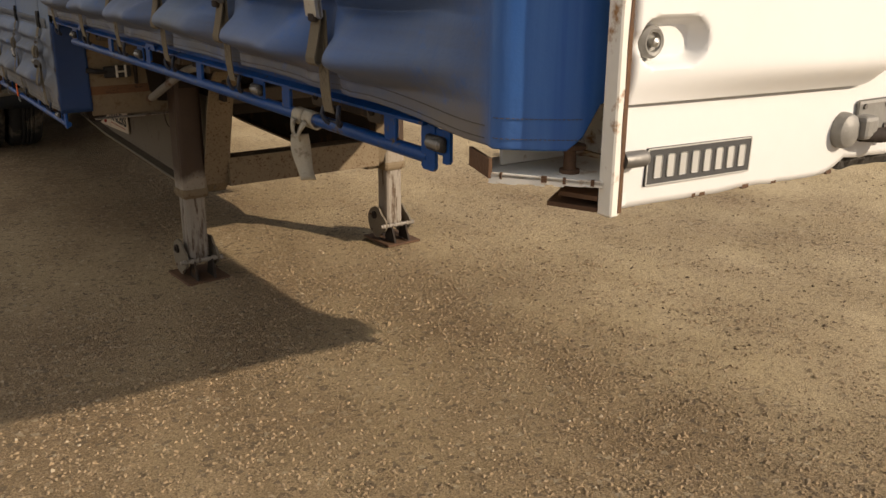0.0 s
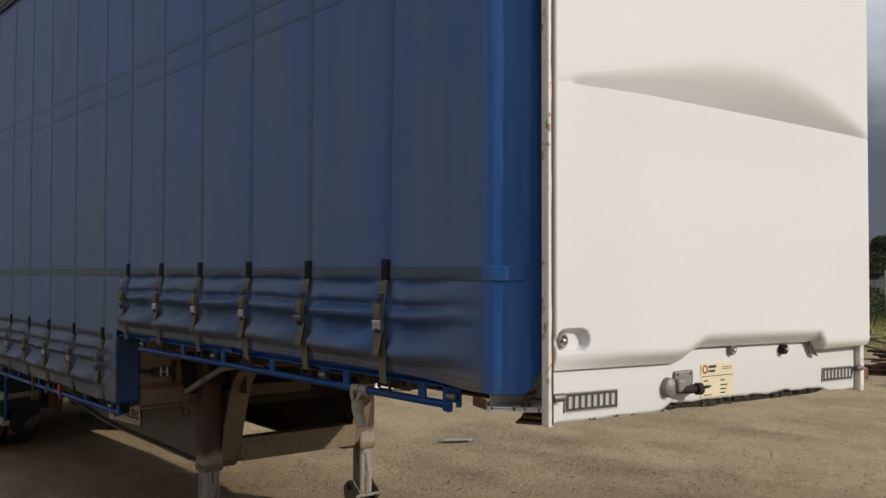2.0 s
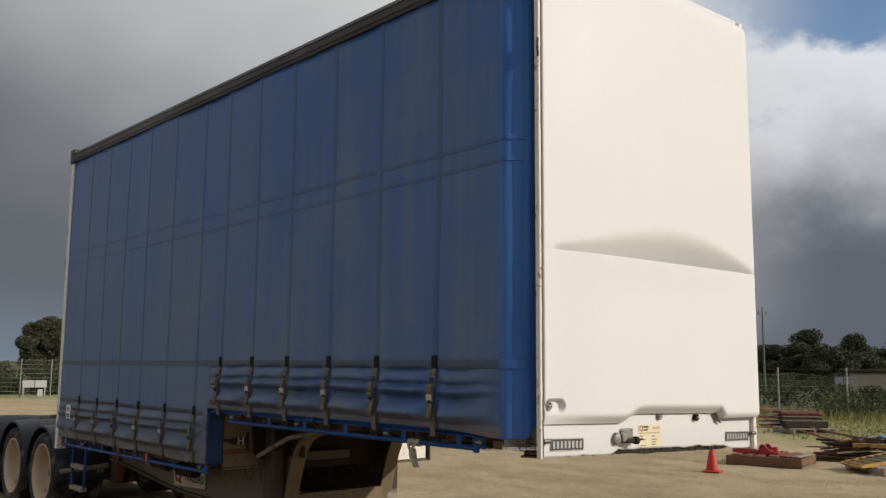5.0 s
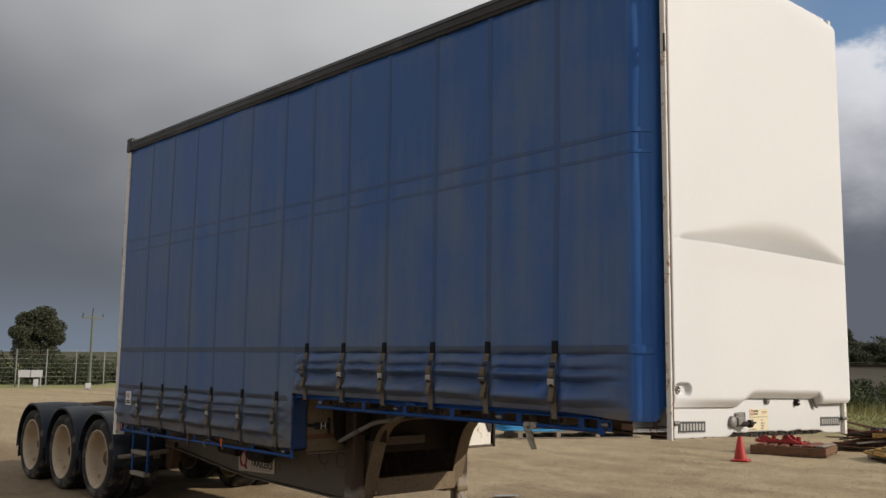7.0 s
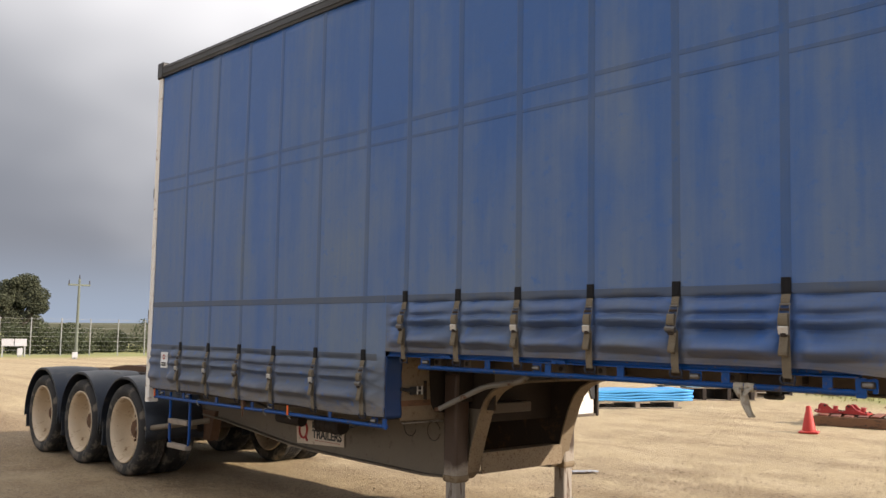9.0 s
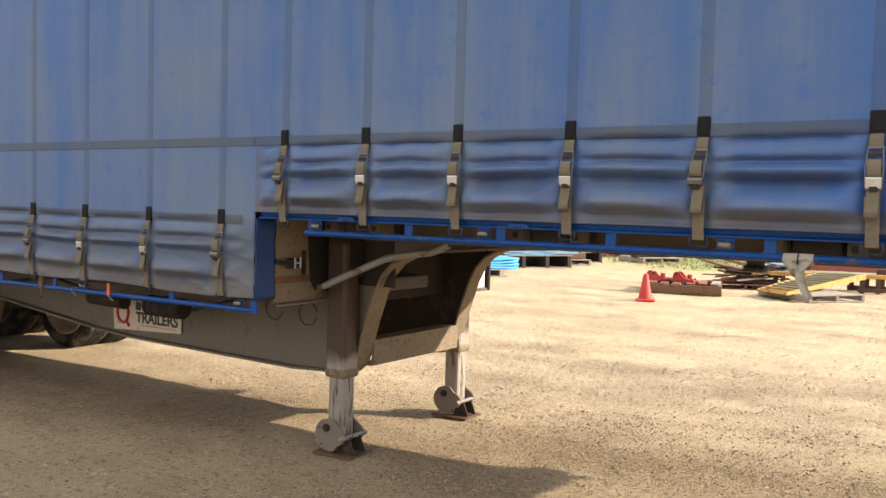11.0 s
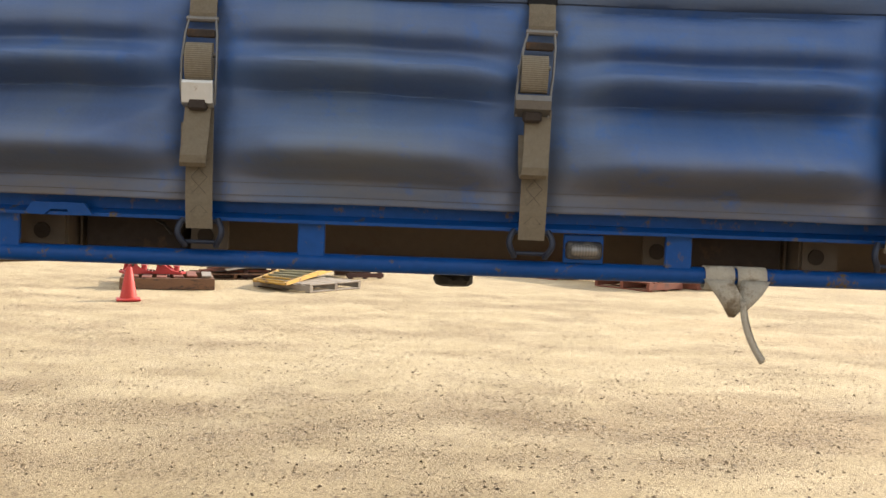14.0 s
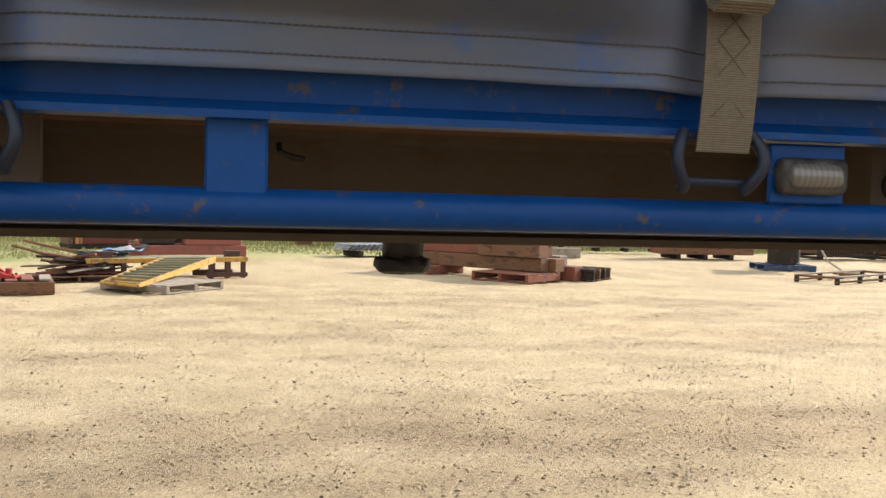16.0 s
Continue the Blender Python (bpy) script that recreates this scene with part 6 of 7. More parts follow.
for k, (x, y, a) in enumerate(((-0.42, -0.10, 20), (0.02, -0.12, -15))):
    e = thing("red_casting", "red painted cast machine bracket lying on the skid", "machine part", pose(10.92, 4.92, 0.0, 0, 0, -74) @ pose(x, y, 0.178, 0, 0, a), "red castings")
    bm = B()
    prism(bm, [(-0.20, 0.0), (0.20, 0.0), (0.205, 0.025), (0.12, 0.036), (0.04, 0.060), (-0.06, 0.064), (-0.20, 0.030)], -0.11, 0.11, "y")
    part("casting_base", bm, M_RED, e)
    for q in (-0.10, 0.065):
        bm = B()
        prism(bm, [(-0.15, 0.036), (-0.135, 0.120), (-0.095, 0.150), (-0.045, 0.142), (-0.01, 0.100), (0.05, 0.057)], q, q + 0.035, "y")
        part("casting_cheek", bm, M_RED, e)
    bm = B()
    cyl(bm, (0.10, 0.0, 0.036), (0.104, 0.0, 0.095), 0.042, 0.036, 14)
    cyl(bm, (0.104, 0.0, 0.095), (0.105, 0.0, 0.112), 0.046, 0.040, 14)
    part("casting_boss", bm, M_RED, e, "", True)
    for qx, qy in ((0.165, -0.08), (0.165, 0.08), (-0.175, -0.08), (-0.175, 0.08)):
        bm = B()
        cyl(bm, (qx, qy, 0.026), (qx, qy, 0.050), 0.014, seg=6)
        part("bolt_head", bm, M_DARK, e)
    bm = B()
    cyl(bm, (-0.085, -0.125, 0.118), (-0.085, 0.125, 0.118), 0.016, seg=10)
    part("casting_pin", bm, M_DARK, e, "dark steel pin")

# grey pallet carrying the foot of the yellow ramp
pallet(pose(11.39, 2.97, 0.0, 0, 0, -35), h=0.115, label="weathered grey timber pallet under a yellow ramp")
AX = Vector((0.40, -0.917, 0))
platform = thing("steel_platform", "dark red-brown steel platform with yellow edges on short legs", "platform", pose(12.31, 4.20, 0.0, 0, 0, math.degrees(math.atan2(AX.y, AX.x))))
for x0, x1 in ((0.0, 1.02), (1.70, 2.33)):
    slab("yellow_edge", (x0, 0.0, 0.245), (x1, 0.035, 0.315), M_YELLOW, platform)
    slab("deck_grating", (x0, 0.035, 0.290), (x1, 0.70, 0.308), M_MESHTOP, platform)
    slab("lower_beam", (x0, 0.005, 0.02), (x1, 0.06, 0.085), M_OXIDE, platform)
    slab("lower_beam", (x0, 0.64, 0.0), (x1, 0.70, 0.085), M_OXIDE, platform)
    for i in range(3):
        x = x0 + 0.03 + (x1 - x0 - 0.13) * i / 2
        slab("leg", (x, 0.01, 0.0), (x + 0.07, 0.06, 0.25), M_OXIDE, platform)
        slab("leg", (x, 0.64, 0.0), (x + 0.07, 0.70, 0.29), M_OXIDE, platform)
slab("end_lug", (0.20, 0.20, 0.31), (0.40, 0.30, 0.40), M_OXIDE, platform)
slab("end_lug", (2.05, 0.20, 0.31), (2.28, 0.30, 0.40), M_OXIDE, platform)
slab("yellow_edge", (1.02, 0.66, 0.245), (1.70, 0.70, 0.315), M_YELLOW, platform)
slab("deck_grating", (1.02, 0.36, 0.290), (1.70, 0.66, 0.308), M_MESHTOP, platform)

ramp = thing("loading_ramp", "yellow steel loading ramp with olive cleated deck", "ramp", pose(11.80, 3.10, 0.0))
A0, A1, B0, B1 = Vector((-0.81, 0.57, 0.11)), Vector((-1.20, 0.09, 0.11)), Vector((0.86, 0.02, 0.325)), Vector((1.12, -0.64, 0.325))
for p, q in ((A0, B0), (A1, B1)):
    bm = B()
    d = (q - p).normalized()
    n = d.cross(Vector((0, 0, 1))).normalized() * 0.025
    lowv = Vector((0, 0, -0.075))
    pts = [p - n, p + n, q + n, q - n]
    lows = [p - n + lowv * 0.25, p + n + lowv * 0.25, q + n + lowv, q - n + lowv]
    v = [bm.verts.new(c + Vector((0, 0, 0.02))) for c in pts] + [bm.verts.new(c) for c in lows]
    bm.faces.new(v[:4]), bm.faces.new(v[4:][::-1])
    for i in range(4):
        j = (i + 1) % 4
        bm.faces.new((v[j], v[i], v[4 + i], v[4 + j]))
    part("side_rail", bm, M_YELLOW, ramp, "worn yellow side rail")
bm = B()
ribbon(bm, [[A0, A1], [B0, B1]])
o = part("ramp_deck", bm, M_MESHTOP, ramp)
s = o.modifiers.new("thickness", "SOLIDIFY")
s.thickness = 0.012
for i in range(11):
    k = (i + 0.4) / 11
    bm = B()
    tube(bm, [A0.lerp(B0, k) + Vector((0, 0, 0.012)), A1.lerp(B1, k) + Vector((0, 0, 0.012))], 0.017, 6)
    part("cleat", bm, M_YELLOW if i < 2 else M_MESHTOP, ramp)
bm = B()
tube(bm, [A0, A1], 0.02, 6)
part("toe_bar", bm, M_YELLOW, ramp)

# heap of scrap boards and sheets
pallet(pose(13.75, 5.35, 0.0, 0, 0, -70), 1.9, 1.1, material=M_TIMBER, label="dark timber pallet under a scrap heap")
rnd = random.Random(5)
SCR = (M_TIMBER, M_REDTIMBER, M_GREYWOOD, M_RUST, M_TIMBER, M_DARK)
for i in range(26):
    L, w, t = rnd.uniform(0.6, 1.7), rnd.uniform(0.07, 0.20), rnd.uniform(0.018, 0.05)
    z = 0.15 + 0.017 * i * 0.8
    bm = B()
    box(bm, (-L / 2, -w / 2, -t / 2), (L / 2, w / 2, t / 2), 0.004)
    o = new("scrap_board", mesh_of("scrap_board", bm, SCR[i % 6]))
    k = 1 - i / 34
    o.matrix_basis = pose(13.75 + rnd.uniform(-0.35, 0.35) * k, 5.35 + rnd.uniform(-0.75, 0.6) * k, z + 0.02, rnd.uniform(-12, 12), rnd.uniform(-11, 11), -70 + rnd.uniform(-35, 35))
    tagged(o, "loose scrap board on a heap", "board", "scrap boards")
for i in range(7):
    bm = B()
    ribbon(bm, [[Vector((0.12 * a - 0.5, 0.08 * b - 0.2, 0.05 * noise.noise((a * 0.5, b * 0.5, i)))) for b in range(6)] for a in range(9)])
    o = new("bent_sheet", mesh_of("bent_sheet", bm, (M_GREYSHEET, M_BLUEPALLET, M_DARK, M_GREYSHEET)[i % 4], True))
    s = o.modifiers.new("thickness", "SOLIDIFY")
    s.thickness = 0.006
    o.matrix_basis = pose(14.15 + 0.1 * i, 5.0 - 0.10 * i, 0.52 + 0.02 * i, rnd.uniform(-15, 15), rnd.uniform(-14, 14), -60 + rnd.uniform(-40, 40))
    tagged(o, "bent offcut of sheet metal on a scrap heap", "sheet metal", "bent sheets")
for i, (x, y, z, a, t) in enumerate(((14.2, 5.7, 0.62, -52, 14), (14.35, 5.5, 0.60, -58, 11), (13.9, 5.9, 0.5, -45, 16))):
    bm = B()
    box(bm, (-0.9, -0.11, -0.02), (0.9, 0.11, 0.02), 0.005)
    o = new("scrap_board", mesh_of("scrap_board", bm, M_TIMBER))
    o.matrix_basis = pose(x, y, z, 0, t, a)
    tagged(o, "long scrap board leaning on a heap", "board", "scrap boards")


def stack(name, label, category, m, sizes, material, group=""):
    """A stack of squared pieces, each of them its own thing."""
    for (x0, x1, y0, y1, z0, z1), mt in zip(sizes, material):
        bm = B()
        box(bm, ((x0 - x1) / 2, (y0 - y1) / 2, (z0 - z1) / 2), ((x1 - x0) / 2, (y1 - y0) / 2, (z1 - z0) / 2), 0.010)
        o = new(name, mesh_of(name, bm, mt))
        o.matrix_basis = m @ pose((x0 + x1) / 2, (y0 + y1) / 2, (z0 + z1) / 2, 0, 0, rnd.uniform(-1, 1))
        tagged(o, label, category, group)


# faded red steel beams with old timbers behind
m = pose(17.3, 3.5, 0.0, 0, 0, -73)
stack("steel_beam", "faded red-oxide box beam lying in a stack", "beam", m, [(-0.80, 1.15, -0.30, 0.0, 0.05, 0.28), (-1.0, 0.9, 0.02, 0.30, 0.05, 0.30), (0.0, 1.08, -0.25, 0.05, 0.285, 0.47), (-0.85, -0.25, -0.22, 0.1, 0.305, 0.42)], (M_PINKSTEEL, M_PINKSTEEL, M_PINKSTEEL, M_DARK), "red beams")
stack("old_timber", "old brown timber baulk at the foot of a heap", "timber", m, [(-0.9, 0.6, 0.35, 0.62, 0.0, 0.30), (-0.95, 0.5, 0.66, 0.92, 0.0, 0.32)], (M_TIMBER, M_TIMBER), "old timbers")
for i in range(24):
    L, w, t = rnd.uniform(0.55, 1.25), rnd.uniform(0.09, 0.17), rnd.uniform(0.07, 0.14)
    bm = B()
    box(bm, (-L / 2, -w / 2, -t / 2), (L / 2, w / 2, t / 2), 0.008)
    o = new("old_timber", mesh_of("old_timber", bm, (M_TIMBER, M_ORANGEWOOD, M_REDTIMBER, M_GREYWOOD, M_TIMBER)[i % 5]))
    k = 1 - i / 34
    o.matrix_basis = m @ pose(rnd.uniform(-0.7, 0.7) * k + 0.05, 0.45 + rnd.uniform(-0.3, 0.4) * k, 0.33 + 0.022 * i, rnd.uniform(-10, 10), rnd.uniform(-8, 8), rnd.uniform(-40, 40))
    tagged(o, "short old timber thrown on a heap", "timber", "old timbers")
# crate of red panels
crate = thing("panel_crate", "large crate of dark red panels with orange timber ends", "crate", pose(21.0, 6.0, 0.0, 0, 0, -62) @ Matrix.Diagonal((0.86, 0.86, 0.86, 1)))
slab("crate_base", (-0.95, -0.45, 0.0), (0.95, 0.45, 0.12), M_DARK, crate)
slab("front_panel", (-0.62, -0.47, 0.12), (0.72, -0.42, 0.98), M_MAROON, crate, label="dark maroon panel")
slab("front_panel", (0.72, -0.44, 0.12), (0.95, 0.40, 1.05), M_RED, crate, label="bright red end")
for x in (-0.95, -0.80, -0.68):
    slab("end_board", (x, -0.45, 0.12), (x + 0.10, 0.40, 1.12), M_ORANGEWOOD if x > -0.9 else M_TIMBER, crate)
slab("top_board", (-0.85, -0.40, 1.05), (0.70, -0.05, 1.15), M_ORANGEWOOD, crate)
slab("top_board", (-0.95, -0.02, 1.12), (0.55, 0.40, 1.24), M_BLUEPALLET, crate)

# hardwood baulks on red pallets
for k, (x, y) in enumerate(((13.40, -2.45), (14.95, -1.10))):
    pallet(pose(x, y, 0.0, 0, 0, 41), 1.1, 0.95, 0.15, M_REDTIMBER, "red-stained timber pallet under hardwood baulks")
m = pose(14.42, -2.02, 0.0, 0, 0, 41)
stack("hardwood_baulk", "weathered brown hardwood baulk stacked on pallets", "timber", m, [(-1.50, 1.40, 0.10, 0.36, 0.155, 0.375), (-1.62, 0.2, -0.22, 0.06, 0.155, 0.370), (-1.48, -0.25, 0.06, 0.34, 0.380, 0.600), (-0.22, 1.5, 0.05, 0.35, 0.380, 0.610), (-1.35, 0.4, -0.26, 0.02, 0.375, 0.560), (0.25, 1.6, -0.22, 0.06, 0.155, 0.380), (-0.6, 1.4, -0.25, 0.0, 0.565, 0.62)], (M_TIMBER, M_TIMBER, M_TIMBER, M_REDTIMBER, M_TIMBER, M_GREYWOOD, M_GREYWOOD), "hardwood baulks")
stack("hardwood_baulk", "short brown baulk lying beside the stack", "timber", m, [(-1.75, -0.7, -0.62, -0.36, 0.0, 0.24), (-1.45, -0.6, -0.62, -0.38, 0.245, 0.40), (-1.35, -0.7, -0.34, -0.10, 0.565, 0.62)], (M_REDTIMBER, M_GREYWOOD, M_GREYSHEET), "hardwood baulks")
for i in range(4):
    e = thing("steel_rail", "dark rusty steel rail laid on the ground", "rail", m @ pose(-1.15 + 0.03 * i, -0.58 - 0.20 * i, 0.0, 0, 0, 3 * i), "steel rails")
    bm = B()
    prism(bm, [(-0.075, 0.0), (0.075, 0.0), (0.075, 0.018), (0.012, 0.03), (0.012, 0.15), (0.035, 0.16), (0.035, 0.20), (-0.035, 0.20), (-0.035, 0.16), (-0.012, 0.15), (-0.012, 0.03), (-0.075, 0.018)], -0.85, 0.9, "x")
    part("rail_bar", bm, M_RUST if i % 2 else M_DARK, e)

# cable drum between two blue pallets
pallet(pose(16.95, -9.42, 0.0, 0, 0, -12), material=M_DARKBLUE, label="dark blue timber pallet under a cable drum")
drum = thing("cable_drum", "dark cylindrical cable drum on a blue pallet", "drum", pose(16.95, -9.45, 0.14))
bm = B()
lathe(bm, [(0.0005, 0.0), (0.345, 0.0), (0.345, 0.02), (0.330, 0.03), (0.330, 0.50), (0.345, 0.51), (0.345, 0.53), (0.0005, 0.53)], Matrix.Identity(4), 36)
part("drum_shell", bm, M_DARK, drum, "", True)
pallet(pose(16.95, -9.50, 0.672, 0, 0, -8), material=M_GREYWOOD, label="grey timber pallet laid on a cable drum")
tub = thing("blue_tub", "faded blue plastic tub on a pallet", "tub", pose(16.9, -9.5, 0.815))
bm = B()
lathe(bm, [(0.0005, 0.0), (0.30, 0.0), (0.34, 0.26), (0.36, 0.26), (0.36, 0.28), (0.32, 0.28), (0.28, 0.02), (0.0005, 0.02)], Matrix.Identity(4), 24)
part("tub_shell", bm, M_BLUEPALLET, tub, "", True)
bm = B()
tube(bm, [(0, 0, 0.68), (-0.15, -0.10, 0.55), (-0.4, -0.15, 0.25), (-0.7, -0.30, 0.06), (-1.1, -0.55, 0.03)], 0.022, 8)
hose = new("pale_hose", mesh_of("pale_hose", bm, M_RAGWET, True))
hose.matrix_basis = pose(16.60, -9.85, 0)
tagged(hose, "pale hose curling down from the drum", "hose")
# low steel frame
fr = thing("cable_trestle", "low brown steel trestle lying on bearers", "trestle", pose(14.0, -9.35, 0.0, 0, 0, -60))
for y in (0.0, 0.75):
    slab("long_beam", (-1.35, y - 0.03, 0.03), (1.35, y + 0.03, 0.06), M_TIMBER, fr)
    slab("long_beam", (-1.35, y - 0.03, 0.12), (1.35, y + 0.03, 0.15), M_GREYWOOD, fr)
    for x in (-1.3, -0.45, 0.4, 1.25):
        slab("spacer", (x - 0.04, y - 0.03, 0.0), (x + 0.04, y + 0.03, 0.13), M_DARK, fr)
for x in (-1.25, 0.0, 1.25):
    slab("cross_bar", (x - 0.03, 0.03, 0.10), (x + 0.03, 0.72, 0.14), M_TIMBER, fr)

# long red-brown baulks on bearers
m = pose(20.45, -9.35, 0.0, 0, 0, -88)
stack("red_baulk", "long red-brown timber baulk stacked on bearers", "timber", m, [(-1.15, 1.35, -0.18, 0.12, 0.12, 0.42), (-1.15, 1.30, -0.15, 0.13, 0.425, 0.72), (-1.1, 1.2, 0.15, 0.45, 0.12, 0.62), (-1.1, 0.3, 0.46, 0.7, 0.12, 0.80)], (M_TIMBER, M_REDTIMBER, M_REDTIMBER, M_MAROON), "red baulks")
stack("timber_bearer", "short timber bearer under a stack", "timber", m, [(x - 0.06, x + 0.06, -0.2, 0.7, 0.0, 0.12) for x in (-0.75, 0.0, 0.75)], (M_DARK,) * 3, "bearers")
m = pose(23.7, -8.55, 0.0, 0, 0, -89)
stack("grey_baulk", "weathered grey timber baulk, ends cut square", "timber", m, [(-1.2 + 0.55 * i, -0.7 + 0.55 * i, -0.2, 0.2, 0.10, 0.38) for i in range(4)] + [(-1.1, 1.0, -0.25, 0.2, 0.385, 0.52)], (M_GREYWOOD,) * 4 + (M_TIMBER,), "grey baulks")
stack("timber_bearer", "short timber bearer under a stack", "timber", m, [(x - 0.06, x + 0.06, -0.2, 0.2, 0.0, 0.10) for x in (-0.9, 0.0, 0.9)], (M_DARK,) * 3, "bearers")
# rusty channel on posts farther off
m = pose(26.0, -5.2, 0.0, 0, 0, -82)
rack = thing("steel_rack", "rusty steel rack with upright posts", "rack", m)
slab("channel", (-2.0, -0.05, 0.45), (2.0, 0.08, 0.75), M_RUST, rack)
slab("channel", (-0.5, -0.6, 0.12), (2.4, -0.45, 0.35), M_RUST, rack)
for x in (-1.9, -0.9, -0.55, 0.6, 1.1, 1.9):
    slab("upright", (x - 0.04, -0.04, 0.0), (x + 0.04, 0.04, 1.5), M_RUST, rack)
for x in (0.2, 1.9):
    slab("foot", (x - 0.05, -0.62, 0.0), (x + 0.05, -0.43, 0.12), M_DARK, rack)
# stacked brown sleepers and grey sheets
m = pose(24.6, 0.35, 0.0, 0, 0, -80)
stack("brown_sleeper", "brown timber sleeper in a stack on the grass edge", "timber", m, [(-0.5, 1.4, -0.25 + 0.0 * i, 0.2, 0.10 + 0.21 * i, 0.30 + 0.21 * i) for i in range(4)] + [(-0.9, -0.5, -0.2, 0.25, 0.0, 0.55)], (M_TIMBER, M_ORANGEWOOD, M_TIMBER, M_ORANGEWOOD, M_TIMBER), "sleepers")
m = pose(19.4, -0.75, 0.0, 0, 0, -70)
for i in range(4):
    bm = B()
    ribbon(bm, [[Vector((-1.0 + 0.04 * a, -0.4 + 0.8 * b, 0.018 * math.sin(a * 1.9))) for b in (0, 0.5, 1)] for a in range(51)])
    o = new("roofing_sheet", mesh_of("roofing_sheet", bm, M_GREYSHEET, True))
    s = o.modifiers.new("thickness", "SOLIDIFY")
    s.thickness = 0.004
    o.matrix_basis = m @ pose(0.03 * i, 0.02 * i, 0.16 + 0.035 * i, 0, 0, 1.5 * i)
    tagged(o, "grey corrugated roofing sheet on bearers", "sheet metal", "roofing sheets")
stack("timber_bearer", "short timber bearer under a stack", "timber", m, [(x - 0.05, x + 0.05, -0.45, 0.45, 0.0, 0.135) for x in (-0.7, 0.7)], (M_DARK,) * 2, "bearers")
stack("hardwood_baulk", "long pale timber baulk behind the stack", "timber", pose(19.9, -3.2, 0.0, 0, 0, -78), [(-1.3, 1.2, -0.15, 0.15, 0.0, 0.30), (-1.3, 0.9, -0.15, 0.13, 0.305, 0.52), (0.9, 2.6, -0.5, -0.25, 0.0, 0.24)], (M_GREYWOOD, M_PINKSTEEL, M_GREYWOOD), "hardwood baulks")
# barred steel stillages
for k, y in enumerate((-14.2, -16.6)):
    cr = thing("steel_stillage", "dark barred steel stillage half full of scrap", "stillage", pose(21.4, y, 0.0, 0, 0, -82), "stillages")
    for z in (0.10, 0.95):
        for yy in (0.0, 1.0):
            slab("frame_bar", (-1.05, yy - 0.03, z - 0.04), (1.05, yy + 0.03, z + 0.04), M_DARK, cr)
    for i in range(25):
        x = -1.03 + 2.06 * i / 24
        slab("bar", (x - 0.012, -0.012, 0.10), (x + 0.012, 0.012, 0.95), M_DARK, cr)
    slab("scrap_fill", (-0.95, 0.1, 0.14), (0.95, 0.9, 0.62), M_RUST, cr)
    slab("scrap_fill", (0.1, 0.15, 0.62), (0.7, 0.6, 0.80), M_PINKSTEEL, cr)
    for x in (-0.9, 0.9):
        slab("foot", (x - 0.06, 0.0, 0.0), (x + 0.06, 1.0, 0.07), M_DARK, cr)

# bright blue bundles beyond the landing legs
for k, (x, y, a, L, W, H, z0, mt) in enumerate(((11.45, 10.25, -29, 3.5, 1.1, 0.22, 0.15, M_SKYBLUE), (15.55, 10.35, -30, 2.5, 1.1, 0.12, 0.30, M_DULLBLUE), (18.3, 10.6, -30, 2.2, 1.0, 0.12, 0.28, M_PALESHEET))):
    e = thing("blue_bundle", "bundle of pale grey sheets on timber bearers" if k == 2 else "bundle of faded blue sheets on timber bearers" if k else "bundle of bright blue sheets on grey pallets", "sheets", pose(x, y, 0.0, 0, 0, a), "sheet bundles")
    for i in range(4):
        bm = B()
        u = 0.02 * (i % 2)
        ribbon(bm, [[Vector((-L / 2 + u + (L - 0.03) * q / 14, W * (v - 0.5), z0 + H * (i + 0.5) / 4 + 0.05 * (abs(q - 7) / 7) ** 2 * (1 if k else 0.2) + 0.012 * math.sin(q * 1.3 + i))) for v in (0, 0.25, 0.5, 0.75, 1)] for q in range(15)])
        o = part("sheet", bm, mt, e, "", True)
        sv = o.modifiers.new("thickness", "SOLIDIFY")
        sv.thickness, sv.offset = H / 4 - 0.008, 0
    for q in (-0.38, -0.13, 0.13, 0.38):
        slab("bearer", (q * L - 0.05, -W / 2, 0.0), (q * L + 0.05, W / 2, z0 - 0.02), M_GREYWOOD if k == 0 else M_DARK, e)
    for v in (-W / 2 + 0.05, W / 2 - 0.05):
        slab("bearer_board", (-0.42 * L, v - 0.05, z0 - 0.02), (0.42 * L, v + 0.05, z0), M_GREYWOOD, e)
        slab("bearer_board", (-0.42 * L, v - 0.05, 0.0), (0.42 * L, v + 0.05, 0.02), M_GREYWOOD, e)
pallet(pose(15.2, 9.75, 0.0, 0, 0, -35), label="weathered grey timber pallet holding rusty offcuts")
stack("steel_offcut", "rusty steel offcut on a pallet", "steel", pose(15.2, 9.75, 0.14, 0, 0, -35), [(-0.7, 0.5, -0.4, -0.2, 0.0, 0.12), (-0.6, 0.6, -0.1, 0.15, 0.0, 0.10), (-0.5, 0.7, 0.25, 0.45, 0.0, 0.14)], (M_RUST, M_TIMBER, M_RUST), "steel offcuts")
pallet(pose(17.9, 8.6, 0.0, 0, 0, -35), label="weathered grey timber pallet holding dark offcuts")
stack("steel_offcut", "dark steel offcut on a pallet", "steel", pose(17.9, 8.6, 0.14, 0, 0, -35), [(-0.6, 0.5, -0.3, -0.1, 0.0, 0.15), (-0.3, 0.6, 0.1, 0.3, 0.0, 0.12)], (M_DARK, M_RUST), "steel offcuts")
